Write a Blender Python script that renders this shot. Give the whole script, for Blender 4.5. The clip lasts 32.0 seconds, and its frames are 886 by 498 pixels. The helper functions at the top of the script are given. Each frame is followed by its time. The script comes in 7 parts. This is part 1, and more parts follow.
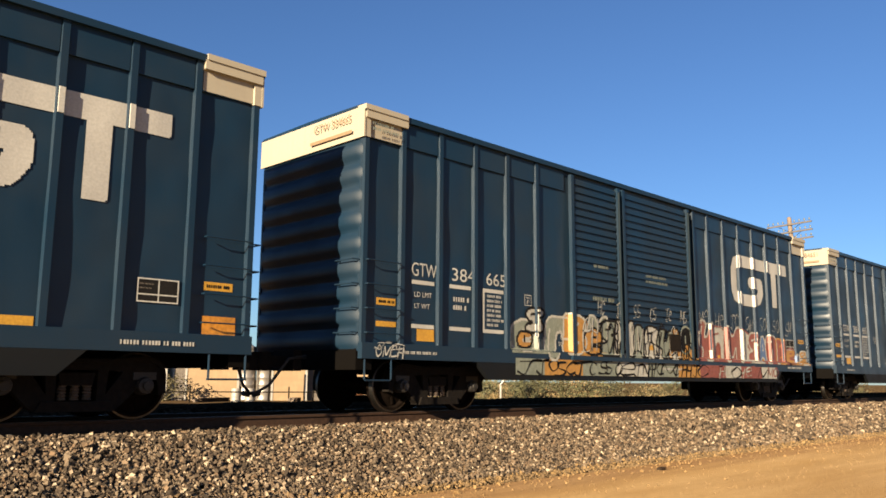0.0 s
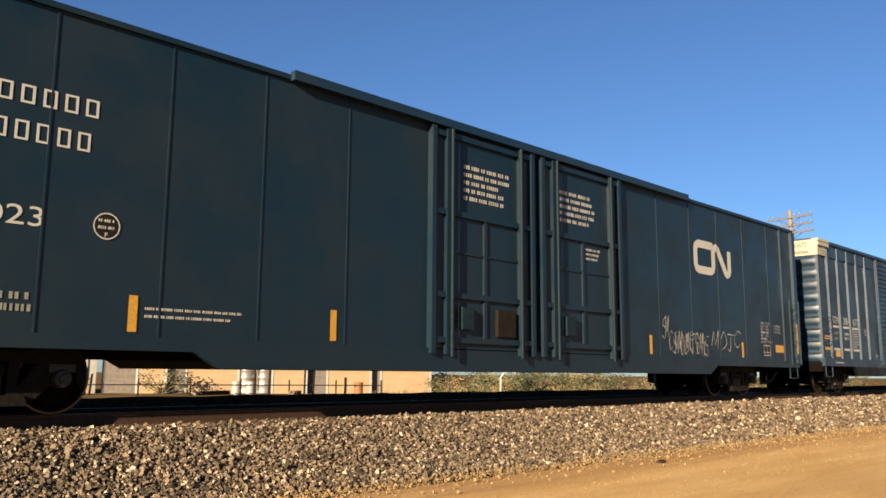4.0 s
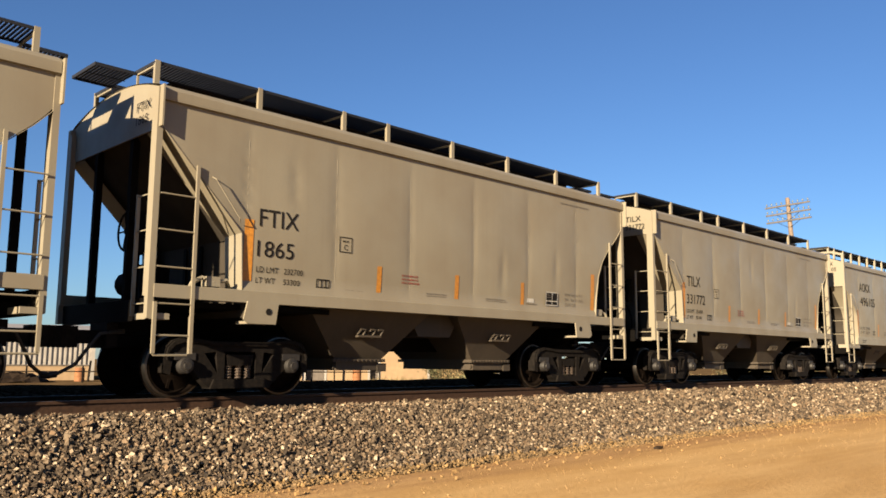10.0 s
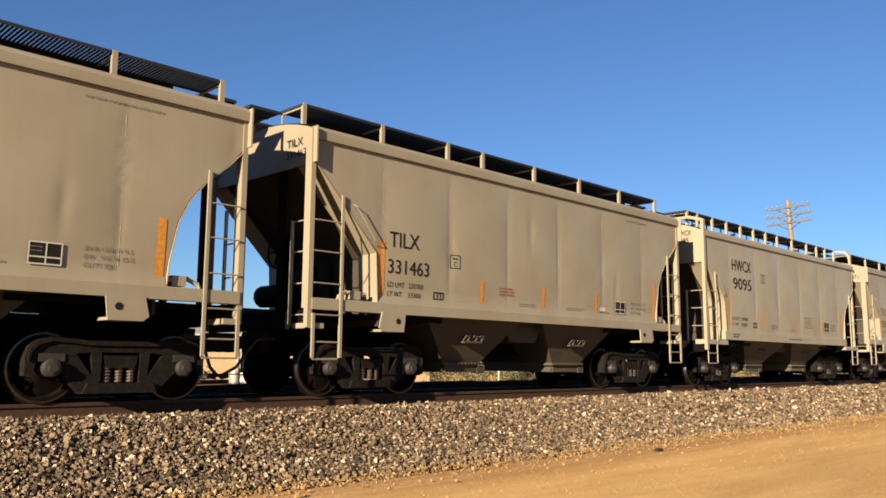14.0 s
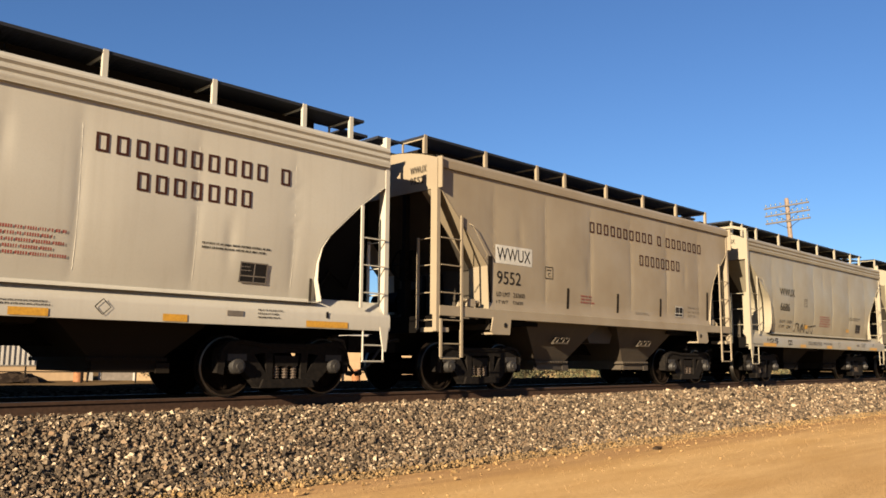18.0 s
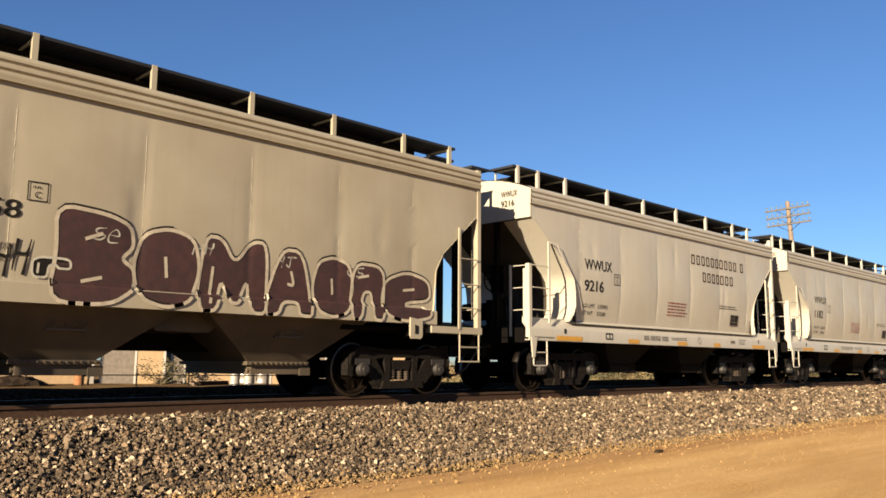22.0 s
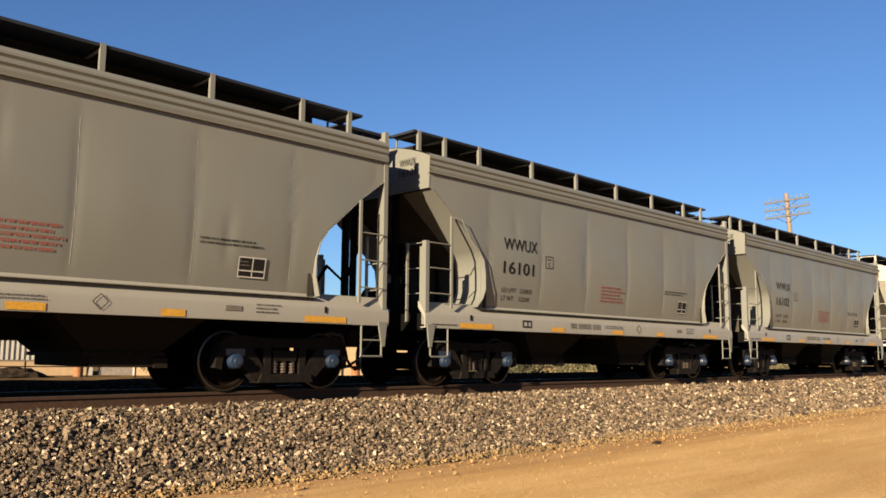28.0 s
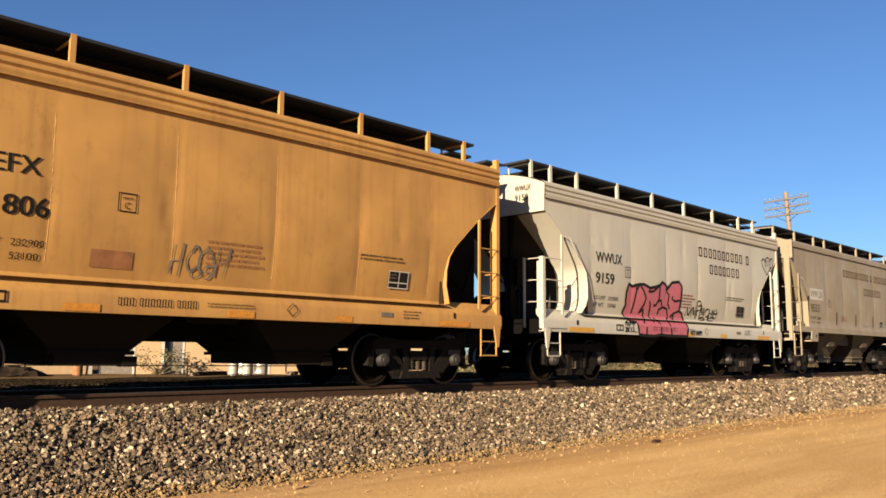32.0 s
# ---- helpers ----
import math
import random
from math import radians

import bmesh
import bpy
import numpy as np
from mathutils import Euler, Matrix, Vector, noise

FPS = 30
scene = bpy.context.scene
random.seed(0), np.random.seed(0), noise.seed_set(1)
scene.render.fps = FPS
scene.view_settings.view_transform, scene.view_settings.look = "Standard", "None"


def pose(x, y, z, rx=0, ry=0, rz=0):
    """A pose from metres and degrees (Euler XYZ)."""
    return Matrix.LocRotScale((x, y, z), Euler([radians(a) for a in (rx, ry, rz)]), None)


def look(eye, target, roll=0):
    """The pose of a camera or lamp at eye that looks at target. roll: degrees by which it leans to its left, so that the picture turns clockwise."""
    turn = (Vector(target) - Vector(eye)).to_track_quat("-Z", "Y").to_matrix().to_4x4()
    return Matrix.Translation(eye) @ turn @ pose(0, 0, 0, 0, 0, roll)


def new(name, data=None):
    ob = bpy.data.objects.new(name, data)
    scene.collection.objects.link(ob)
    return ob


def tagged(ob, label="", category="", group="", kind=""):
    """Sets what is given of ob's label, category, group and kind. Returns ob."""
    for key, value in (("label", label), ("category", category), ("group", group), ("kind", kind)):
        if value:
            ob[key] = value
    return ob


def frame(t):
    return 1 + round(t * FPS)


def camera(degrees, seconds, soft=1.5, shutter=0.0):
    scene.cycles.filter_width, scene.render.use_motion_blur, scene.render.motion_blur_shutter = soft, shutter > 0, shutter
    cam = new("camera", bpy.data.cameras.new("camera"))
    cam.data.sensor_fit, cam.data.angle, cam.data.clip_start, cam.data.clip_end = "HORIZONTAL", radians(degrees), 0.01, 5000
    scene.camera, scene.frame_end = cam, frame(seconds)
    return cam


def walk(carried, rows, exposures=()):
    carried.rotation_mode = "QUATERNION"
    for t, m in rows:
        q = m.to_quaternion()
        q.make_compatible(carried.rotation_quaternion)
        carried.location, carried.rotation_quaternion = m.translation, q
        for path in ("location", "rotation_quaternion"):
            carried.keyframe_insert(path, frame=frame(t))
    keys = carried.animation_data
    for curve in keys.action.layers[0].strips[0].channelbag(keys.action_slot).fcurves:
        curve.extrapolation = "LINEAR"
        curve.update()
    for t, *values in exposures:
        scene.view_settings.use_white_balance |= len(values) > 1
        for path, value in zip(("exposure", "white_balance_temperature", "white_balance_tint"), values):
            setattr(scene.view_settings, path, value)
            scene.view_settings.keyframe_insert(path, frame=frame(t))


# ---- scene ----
cam = camera(57.13, 32.0, soft=1.65)
EYE = 0.553      # eye height over the rail heads
TRACK = 11.860    # from the eye to the track's middle
# seconds, heading, tilt of the hand-held camera
SWAY = [
    (0.0, -44.889, 99.195), (0.5, -44.893, 99.015), (1.0, -44.891, 98.952), (1.5, -44.861, 98.952),
    (2.0, -44.889, 98.923), (2.5, -44.83, 98.834), (4.5, -44.891, 98.713), (5.0, -44.891, 98.713),
    (5.5, -44.951, 98.713), (6.0, -44.951, 98.654), (6.5, -44.951, 98.593), (7.0, -44.951, 98.533),
    (7.5, -44.951, 98.472), (8.0, -44.951, 98.413), (8.5, -44.951, 98.352), (9.0, -44.951, 98.294),
    (9.5, -44.98, 98.055), (10.0, -45.01, 97.814), (10.5, -45.01, 97.635), (11.0, -45.01, 97.874),
    (11.5, -45.01, 97.933), (12.0, -45.068, 97.992), (12.5, -45.01, 97.933), (13.0, -45.07, 97.992),
    (13.5, -45.01, 97.933), (15.5, -45.07, 98.172), (16.0, -45.068, 98.055), (16.5, -45.07, 97.874),
    (17.0, -45.101, 97.753), (17.5, -45.068, 97.753), (18.0, -45.068, 97.843), (18.5, -45.068, 97.933),
    (19.0, -45.07, 97.874), (19.5, -45.041, 97.843), (20.0, -45.07, 97.933), (20.5, -45.07, 97.992),
    (21.0, -45.068, 98.113), (21.5, -45.012, 98.113), (22.0, -45.01, 98.055), (22.5, -45.01, 97.933),
    (23.0, -45.068, 97.874), (23.5, -45.01, 97.812), (24.0, -45.07, 97.753), (24.5, -45.07, 97.694),
    (26.5, -45.072, 97.694), (27.0, -45.072, 97.694), (27.5, -45.072, 97.543), (28.0, -45.101, 97.484),
    (28.5, -45.101, 97.451), (29.0, -45.131, 97.422), (29.5, -45.072, 97.392), (30.0, -45.131, 97.392),
    (30.5, -45.131, 97.392), (31.0, -45.131, 97.392), (31.5, -45.101, 97.392), (32.0, -45.131, 97.392),
]
walk(cam, [(t, pose(0, 0, EYE, tilt, -0.40, turn)) for t, turn, tilt in SWAY])

# the train's speed at some seconds, and the way it has gone
KNOTS = ((0, 9.99), (5, 10.07), (9, 9.92), (13, 10.14), (18, 10.153), (23, 10.327), (28, 10.112), (32, 10.366))

# slack running in and out between the cars
SLACK = ((0, 1, 5, 6, 7, 8, 9, 12, 13, 15, 17, 18, 19, 20, 21, 22, 23, 24, 25.5, 27, 28, 29, 30, 31, 32), (0.03, -0.03, -0.01, 0, 0.05, 0.08, -0.07, 0, 0, 0, 0.05, 0.02, 0.09, -0.07, 0, -0.06, 0.03, 0.05, 0, -0.04, 0.03, 0.04, 0, 0.06, -0.04))


def gone(t):
    way = 0.0
    for (ta, va), (tb, vb) in zip(KNOTS, KNOTS[1:]):
        if t <= ta:
            break
        e = min(t, tb)
        ve = va + (vb - va) * (e - ta) / (tb - ta)
        way += (va + ve) / 2 * (e - ta)
    return way + float(np.interp(t, SLACK[0], SLACK[1]))


# ---- world and sun ----
SUN_ELEV, SUN_OFF = 16.5, 16.5     # height, and angle off the track on the near side
world = bpy.data.worlds.new("sky")
scene.world = world
world.use_nodes = True
wn = world.node_tree
sky = wn.nodes.new("ShaderNodeTexSky")
sky.sky_type = 'NISHITA'
sky.sun_disc = False
sky.sun_elevation = radians(SUN_ELEV)
sky.sun_rotation = radians(270 - SUN_OFF)
sky.air_density, sky.dust_density, sky.ozone_density = 1.0, 0.3, 3.5
blue = wn.nodes.new("ShaderNodeMix")
blue.data_type, blue.blend_type = 'RGBA', 'MULTIPLY'
blue.inputs[0].default_value = 1.0
blue.inputs[7].default_value = (0.41, 0.505, 0.645, 1)      # clear desert-blue air
wn.links.new(sky.outputs[0], blue.inputs[6])
wn.links.new(blue.outputs[2], wn.nodes["Background"].inputs[0])
wn.nodes["Background"].inputs[1].default_value = 0.050
sun_data = bpy.data.lights.new("sun", 'SUN')
sun_data.energy, sun_data.angle, sun_data.color = 5.0, radians(0.53), (1.0, 0.80, 0.55)
sun = new("sun", sun_data)
ce, se = math.cos(radians(SUN_ELEV)), math.sin(radians(SUN_ELEV))
to_sun = Vector((-ce * math.cos(radians(SUN_OFF)), -ce * math.sin(radians(SUN_OFF)), se))
sun.matrix_world = look(to_sun * 60, (0, 0, 0))
scene.view_settings.exposure = 2.09


# ---- materials ----
def nodes(name):
    m = bpy.data.materials.new(name)
    m.use_nodes = True
    t = m.node_tree
    b = t.nodes["Principled BSDF"]
    return m, t, b


def add(t, kind, **kw):
    n = t.nodes.new(kind)
    for k, v in kw.items():
        n.inputs[k].default_value = v
    return n


def ramp(t, src, stops):
    r = t.nodes.new("ShaderNodeValToRGB")
    e = r.color_ramp.elements
    while len(e) < len(stops):
        e.new(0.5)
    for el, (pos, col) in zip(e, stops):
        el.position = pos
        el.color = col if len(col) == 4 else (*col, 1)
    t.links.new(src, r.inputs[0])
    return r.outputs[0]


def mix(t, fac, a, b, mode='MIX'):
    n = t.nodes.new("ShaderNodeMix")
    n.data_type, n.blend_type = 'RGBA', mode
    for i, v in ((0, fac), (6, a), (7, b)):
        if isinstance(v, (int, float)):
            n.inputs[i].default_value = v
        elif isinstance(v, tuple):
            n.inputs[i].default_value = (*v, 1)
        else:
            t.links.new(v, n.inputs[i])
    return n.outputs[2]


def coords(t, scale=(1, 1, 1), kind="Object"):
    c = t.nodes.new("ShaderNodeTexCoord")
    m = t.nodes.new("ShaderNodeMapping")
    m.inputs["Scale"].default_value = scale
    t.links.new(c.outputs[kind], m.inputs[0])
    return m.outputs[0]


def noise_tex(t, vec, scale, detail=4, rough=0.55):
    n = add(t, "ShaderNodeTexNoise", Scale=scale, Detail=detail, Roughness=rough)
    t.links.new(vec, n.inputs["Vector"])
    return n.outputs[0]


def bump(t, b, src, strength, dist):
    n = add(t, "ShaderNodeBump", Strength=strength, Distance=dist)
    t.links.new(src, n.inputs["Height"])
    t.links.new(n.outputs[0], b.inputs["Normal"])


DIM = 0.70      # all paints and soils lie this far under the first guess


def shade(c, k=DIM):
    return tuple(v * k for v in c)


def paint(name, base, rough=0.5, dirt=(0.14, 0.102, 0.063), amount=0.35, streak=0.22, rust=0.0, spec=0.4):
    """Weathered car paint: vertical run-down streaks, broad dust and a few rust spots."""
    m, t, b = nodes(name)
    base, dirt = shade(base), shade(dirt)
    run = noise_tex(t, coords(t, (5.0, 5.0, 0.22)), 1.6, 5, 0.6)
    broad = noise_tex(t, coords(t, (1, 1, 1)), 0.9, 3)
    fine = noise_tex(t, coords(t), 38, 3)
    c = mix(t, ramp(t, broad, [(0.38, (0, 0, 0)), (0.75, (amount, amount, amount))]), base, dirt)
    c = mix(t, ramp(t, run, [(0.5, (0, 0, 0)), (0.8, (streak * 0.7,) * 3)]), c, dirt)
    dark = tuple(0.80 * v for v in base)
    c = mix(t, ramp(t, fine, [(0.45, (0, 0, 0)), (0.7, (0.35,) * 3)]), c, mix(t, 0.6, c, dark))
    if rust:
        spots = noise_tex(t, coords(t, (1, 1, 0.5)), 5.5, 6, 0.7)
        c = mix(t, ramp(t, spots, [(0.62 - 0.15 * rust, (0, 0, 0)), (0.72, (rust,) * 3)]), c, (0.09, 0.037, 0.014))
    t.links.new(c, b.inputs["Base Color"])
    b.inputs["Specular IOR Level"].default_value = spec
    t.links.new(ramp(t, broad, [(0.3, (rough - 0.08,) * 3), (0.8, (min(1, rough + 0.2),) * 3)]), b.inputs["Roughness"])
    bump(t, b, fine, 0.12, 0.004)
    return m


def plain(name, base, rough=0.6, metal=0.0, var=0.3, scale=12, bumpy=0.0, second=None, spec=0.5):
    m, t, b = nodes(name)
    base, second = shade(base), second and shade(second)
    n = noise_tex(t, coords(t), scale, 5)
    n2 = noise_tex(t, coords(t), scale / 7, 3)
    c = mix(t, ramp(t, n, [(0.3, (0, 0, 0)), (0.7, (1, 1, 1))]), tuple(v * (1 - var) for v in base), tuple(min(1, v * (1 + var)) for v in base))
    if second:
        c = mix(t, ramp(t, n2, [(0.42, (0, 0, 0)), (0.62, (0.85,) * 3)]), c, second)
    t.links.new(c, b.inputs["Base Color"])
    b.inputs["Roughness"].default_value = rough
    b.inputs["Metallic"].default_value = metal
    b.inputs["Specular IOR Level"].default_value = spec
    if bumpy:
        bump(t, b, n, bumpy, 0.02)
    return m


TAN = paint("tan_grey_paint", (0.238, 0.214, 0.158), 0.42)
TAN2 = paint("putty_paint", (0.261, 0.236, 0.176), 0.40, amount=0.25)
SANDY = paint("warm_putty_paint", (0.315, 0.287, 0.220), 0.42, amount=0.3)
SAND = paint("dusty_tan_paint", (0.234, 0.196, 0.138), 0.5, amount=0.45)
PALE = paint("off_white_paint", (0.385, 0.366, 0.315), 0.40, amount=0.12, streak=0.2)
GREY = paint("grey_paint", (0.145, 0.148, 0.132), 0.40, amount=0.12, streak=0.15)
PUTTY = paint("pale_grey_sill_paint", (0.235, 0.228, 0.20), 0.45, amount=0.2, streak=0.2)
OLD = paint("aged_tan_paint", (0.251, 0.2, 0.131), 0.6, amount=0.45, streak=0.9, rust=0.25)
ORANGE = paint("faded_orange_paint", (0.393, 0.214, 0.0579), 0.55, dirt=(0.155, 0.0665, 0.0222), amount=0.5, streak=0.6, rust=0.3)
SOOT = paint("grimy_dark_sill_paint", (0.0042, 0.0062, 0.0085), 0.6, dirt=(0.0075, 0.0062, 0.005), amount=0.6, streak=0.4, spec=0.15)
BLUE = paint("dark_blue_green_paint", (0.0052, 0.0205, 0.041), 0.42, dirt=(0.0098, 0.0190, 0.029), amount=0.4, streak=0.35, spec=0.32)
TEAL = paint("teal_blue_paint", (0.0039, 0.0155, 0.0275), 0.42, dirt=(0.0077, 0.0128, 0.0172), amount=0.4, streak=0.35, spec=0.28)
BLACK = paint("black_paint", (0.0020, 0.0017, 0.0016), 0.55, dirt=(0.0048, 0.0034, 0.0026), amount=0.4, streak=0.4, spec=0.04)
# lighter copy of the black: sun on the post edges put into colour
LITBLACK = paint("sunlit_black_paint", (0.0055, 0.0046, 0.0038), 0.65, dirt=(0.010, 0.0076, 0.006), amount=0.5, spec=0.1)
WHITE = paint("white_paint", (0.36, 0.325, 0.25), 0.5, dirt=(0.249, 0.199, 0.133), amount=0.25, streak=0.4)
# dusty tan of the chutes, darkened for the shade under the cars
DIMCHUTE = paint("shaded_dusty_chute_paint", (0.0346, 0.0277, 0.0192), 0.65, amount=0.6)
CHUTE = paint("shaded_tan_chute", (0.028, 0.022, 0.015), 0.65, amount=0.3)
# car paint darkened to give the sloping ends their shade
SLOPE = paint("shaded_slope_paint", (0.05, 0.043, 0.034), 0.8, dirt=(0.02, 0.015, 0.011), amount=0.7, streak=0.4, spec=0.1)
DARKBROWN = paint("dark_brown_paint", (0.0101, 0.00792, 0.00576), 0.75, dirt=(0.0202, 0.0144, 0.00936), amount=0.6, spec=0.08)
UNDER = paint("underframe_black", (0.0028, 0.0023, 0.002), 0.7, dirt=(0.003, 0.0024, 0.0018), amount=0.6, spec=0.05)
STEEL = plain("truck_steel", (0.0072, 0.0055, 0.0043), 0.8, 0.0, 0.5, 14, 0.3, spec=0.12)
CAP = plain("bearing_cap_steel", (0.017, 0.015, 0.0135), 0.6, 0.0, 0.3, 14, spec=0.4)
WHEEL = plain("wheel_steel", (0.0068, 0.0046, 0.0034), 0.9, 0.0, 0.4, 10, spec=0.03)
ROD = plain("dull_teal_rod", (0.00538, 0.0138, 0.02), 0.7, 0, 0.3, 14, spec=0.15)
TREAD = plain("polished_tread", (0.12, 0.11, 0.10), 0.4, 1.0, 0.1, 20)
SPRING = plain("spring_steel", (0.0665, 0.0471, 0.0332), 0.6, 0.3, 0.3, 20)
RUSTY = plain("rusty_orange_steel", (0.231, 0.0923, 0.0308), 0.8, 0.1, 0.3, 6)
OLDRUST = plain("old_dark_rust", (0.0231, 0.0115, 0.00615), 0.8, 0, 0.5, 5)
RUBBER = plain("hose_rubber", (0.01, 0.00938, 0.00885), 0.6, 0, 0.3, 30)
GRATE = plain("grating_steel", (0.0123, 0.0138, 0.0192), 0.6, 0.1, 0.25, 30, spec=0.3)
INK = plain("black_lettering", (0.01, 0.00885, 0.00831), 0.7, 0, 0.3, 40, spec=0.12)
MAROON = plain("maroon_lettering", (0.0346, 0.0108, 0.00692), 0.7, 0, 0.3, 40, spec=0.12)
CHALK = plain("white_lettering", (0.398, 0.388, 0.355), 0.55, 0, 0.12, 30)
YELLOW = plain("yellow_reflector", (0.443, 0.232, 0.0222), 0.4, 0, 0.2, 30)
AMBER = plain("amber_reflector", (0.423, 0.177, 0.0192), 0.4, 0, 0.25, 25)
RED = plain("red_stencil", (0.211, 0.0388, 0.0277), 0.6, 0, 0.2, 30)
PINK = plain("pink_spray", (0.343, 0.0885, 0.122), 0.5, 0, 0.15, 20)
PLUM = plain("plum_spray", (0.0323, 0.0108, 0.00923), 0.6, 0, 0.35, 9)
SPRAYS = [plain("spray_" + n, tuple(0.58 * k for k in c), 0.55, 0, 0.2, 14) for n, c in (("red", (0.34, 0.095, 0.065)), ("cream", (0.62, 0.60, 0.52)), ("ochre", (0.60, 0.30, 0.06)), ("sky", (0.12, 0.22, 0.42)), ("sage", (0.30, 0.33, 0.26)))]
RAIL = plain("rusty_rail", (0.045, 0.024, 0.0145), 0.75, 0.1, 0.3, 20, spec=0.2)
SHINE = plain("rail_head_steel", (0.12, 0.117, 0.112), 0.5, 1.0, 0.1, 30)
TIE = plain("tie_wood", (0.0305, 0.0211, 0.0144), 0.85, 0, 0.4, 10, 0.5, spec=0.05)
POLE = plain("pole_wood", (0.175, 0.130, 0.094), 0.8, 0, 0.3, 8, 0.3)
ARM = plain("weathered_arm_wood", (0.0923, 0.0808, 0.0692), 0.8, 0, 0.3, 8)
GLASSY = plain("insulator_glass", (0.07, 0.085, 0.095), 0.4, 0, 0.1, 10, spec=0.3)
TIN = plain("white_corrugated_metal", (0.343, 0.322, 0.288), 0.45, 0.1, 0.12, 2, second=(0.277, 0.255, 0.222))
STUCCO = plain("tan_stucco", (0.288, 0.199, 0.111), 0.9, 0, 0.12, 3, 0.1, second=(0.255, 0.177, 0.1))
SILO = plain("galvanised_silo", (0.305, 0.277, 0.244), 0.4, 0.5, 0.15, 3)
# grey put in for shed walls in shade; also dim print and ledges
DUSK = plain("dull_grey", (0.111, 0.0938, 0.0777), 0.9, 0, 0.25, 4, 0.2)
CLOD = plain("dirt_clod", (0.27, 0.175, 0.080), 0.95, 0, 0.3, 9, spec=0.05)
FINES = plain("dusty_fines", (0.19, 0.130, 0.070), 0.95, 0, 0.4, 11, second=(0.12, 0.083, 0.047), spec=0.05)
YARD = plain("yard_earth", (0.115, 0.0754, 0.04), 0.95, 0, 0.5, 2.5, 0.3, second=(0.2, 0.135, 0.0654), spec=0.0)
BRUSH = plain("dry_brush", (0.0831, 0.0692, 0.0277), 0.8, 0, 0.5, 3)
STRAW = plain("dry_grass", (0.232, 0.166, 0.072), 0.8, 0, 0.4, 3)


def stones_mat():
    m, t, b = nodes("crushed_stone")
    g = t.nodes.new("ShaderNodeNewGeometry")
    c = ramp(t, g.outputs["Random Per Island"], [(0.0, (0.010, 0.0075, 0.0055)), (0.3, (0.043, 0.031, 0.021)), (0.6, (0.118, 0.090, 0.061)), (0.85, (0.112, 0.072, 0.042)), (1.0, (0.36, 0.29, 0.205))])
    n = noise_tex(t, coords(t), 60, 3)
    c = mix(t, ramp(t, n, [(0.35, (0, 0, 0)), (0.7, (0.3,) * 3)]), c, (0.07, 0.052, 0.034))
    t.links.new(c, b.inputs["Base Color"])
    b.inputs["Roughness"].default_value = 0.85
    b.inputs["Specular IOR Level"].default_value = 0.2
    return m


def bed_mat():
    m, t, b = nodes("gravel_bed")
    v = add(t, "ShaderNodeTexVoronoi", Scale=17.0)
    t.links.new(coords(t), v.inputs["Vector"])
    # tones kept dark to paint the shade in gaps between loose stones
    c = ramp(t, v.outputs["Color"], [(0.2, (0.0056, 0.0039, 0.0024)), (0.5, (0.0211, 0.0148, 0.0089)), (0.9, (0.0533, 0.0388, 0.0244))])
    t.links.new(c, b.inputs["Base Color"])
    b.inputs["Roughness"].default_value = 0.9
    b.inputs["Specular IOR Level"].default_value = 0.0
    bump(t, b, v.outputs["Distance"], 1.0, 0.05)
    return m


def dirt_mat():
    """Packed dirt: broad tone, long wheel-worn streaks, fine crumbs and a little pale grit."""
    m, t, b = nodes("packed_dirt")
    broad = noise_tex(t, coords(t, (0.35, 1, 1)), 0.8, 5)
    fine = noise_tex(t, coords(t), 14, 6, 0.65)
    grit = noise_tex(t, coords(t), 70, 3)
    c = mix(t, ramp(t, broad, [(0.35, (0, 0, 0)), (0.65, (1, 1, 1))]), (0.341, 0.209, 0.083), (0.430, 0.285, 0.130))
    c = mix(t, ramp(t, fine, [(0.5, (0, 0, 0)), (0.75, (0.45,) * 3)]), c, (0.268, 0.158, 0.060))
    ruts = noise_tex(t, coords(t, (0.10, 1.3, 1)), 1.1, 5, 0.6)
    c = mix(t, ramp(t, ruts, [(0.44, (0, 0, 0)), (0.62, (0.6,) * 3)]), c, (0.281, 0.170, 0.068))
    c = mix(t, ramp(t, grit, [(0.64, (0, 0, 0)), (0.74, (0.35,) * 3)]), c, (0.335, 0.261, 0.185))
    sep = t.nodes.new("ShaderNodeSeparateXYZ")
    t.links.new(coords(t), sep.inputs[0])
    wob = t.nodes.new("ShaderNodeMath")
    wob.operation = 'MULTIPLY_ADD'
    t.links.new(ruts, wob.inputs[0])
    wob.inputs[1].default_value = 1.6
    t.links.new(sep.outputs[1], wob.inputs[2])
    span = t.nodes.new("ShaderNodeMapRange")
    span.inputs["From Min"].default_value, span.inputs["From Max"].default_value = 7.6, 9.4
    t.links.new(wob.outputs[0], span.inputs[0])
    c = mix(t, ramp(t, span.outputs[0], [(0.0, (0, 0, 0)), (0.3, (0.15,) * 3), (0.62, (0.75,) * 3), (0.95, (0.45,) * 3)]), c, (0.20, 0.112, 0.054))
    t.links.new(c, b.inputs["Base Color"])
    b.inputs["Roughness"].default_value = 0.95
    b.inputs["Specular IOR Level"].default_value = 0.05
    bump(t, b, fine, 0.5, 0.03)
    return m


STONE, BED, DIRT = stones_mat(), bed_mat(), dirt_mat()


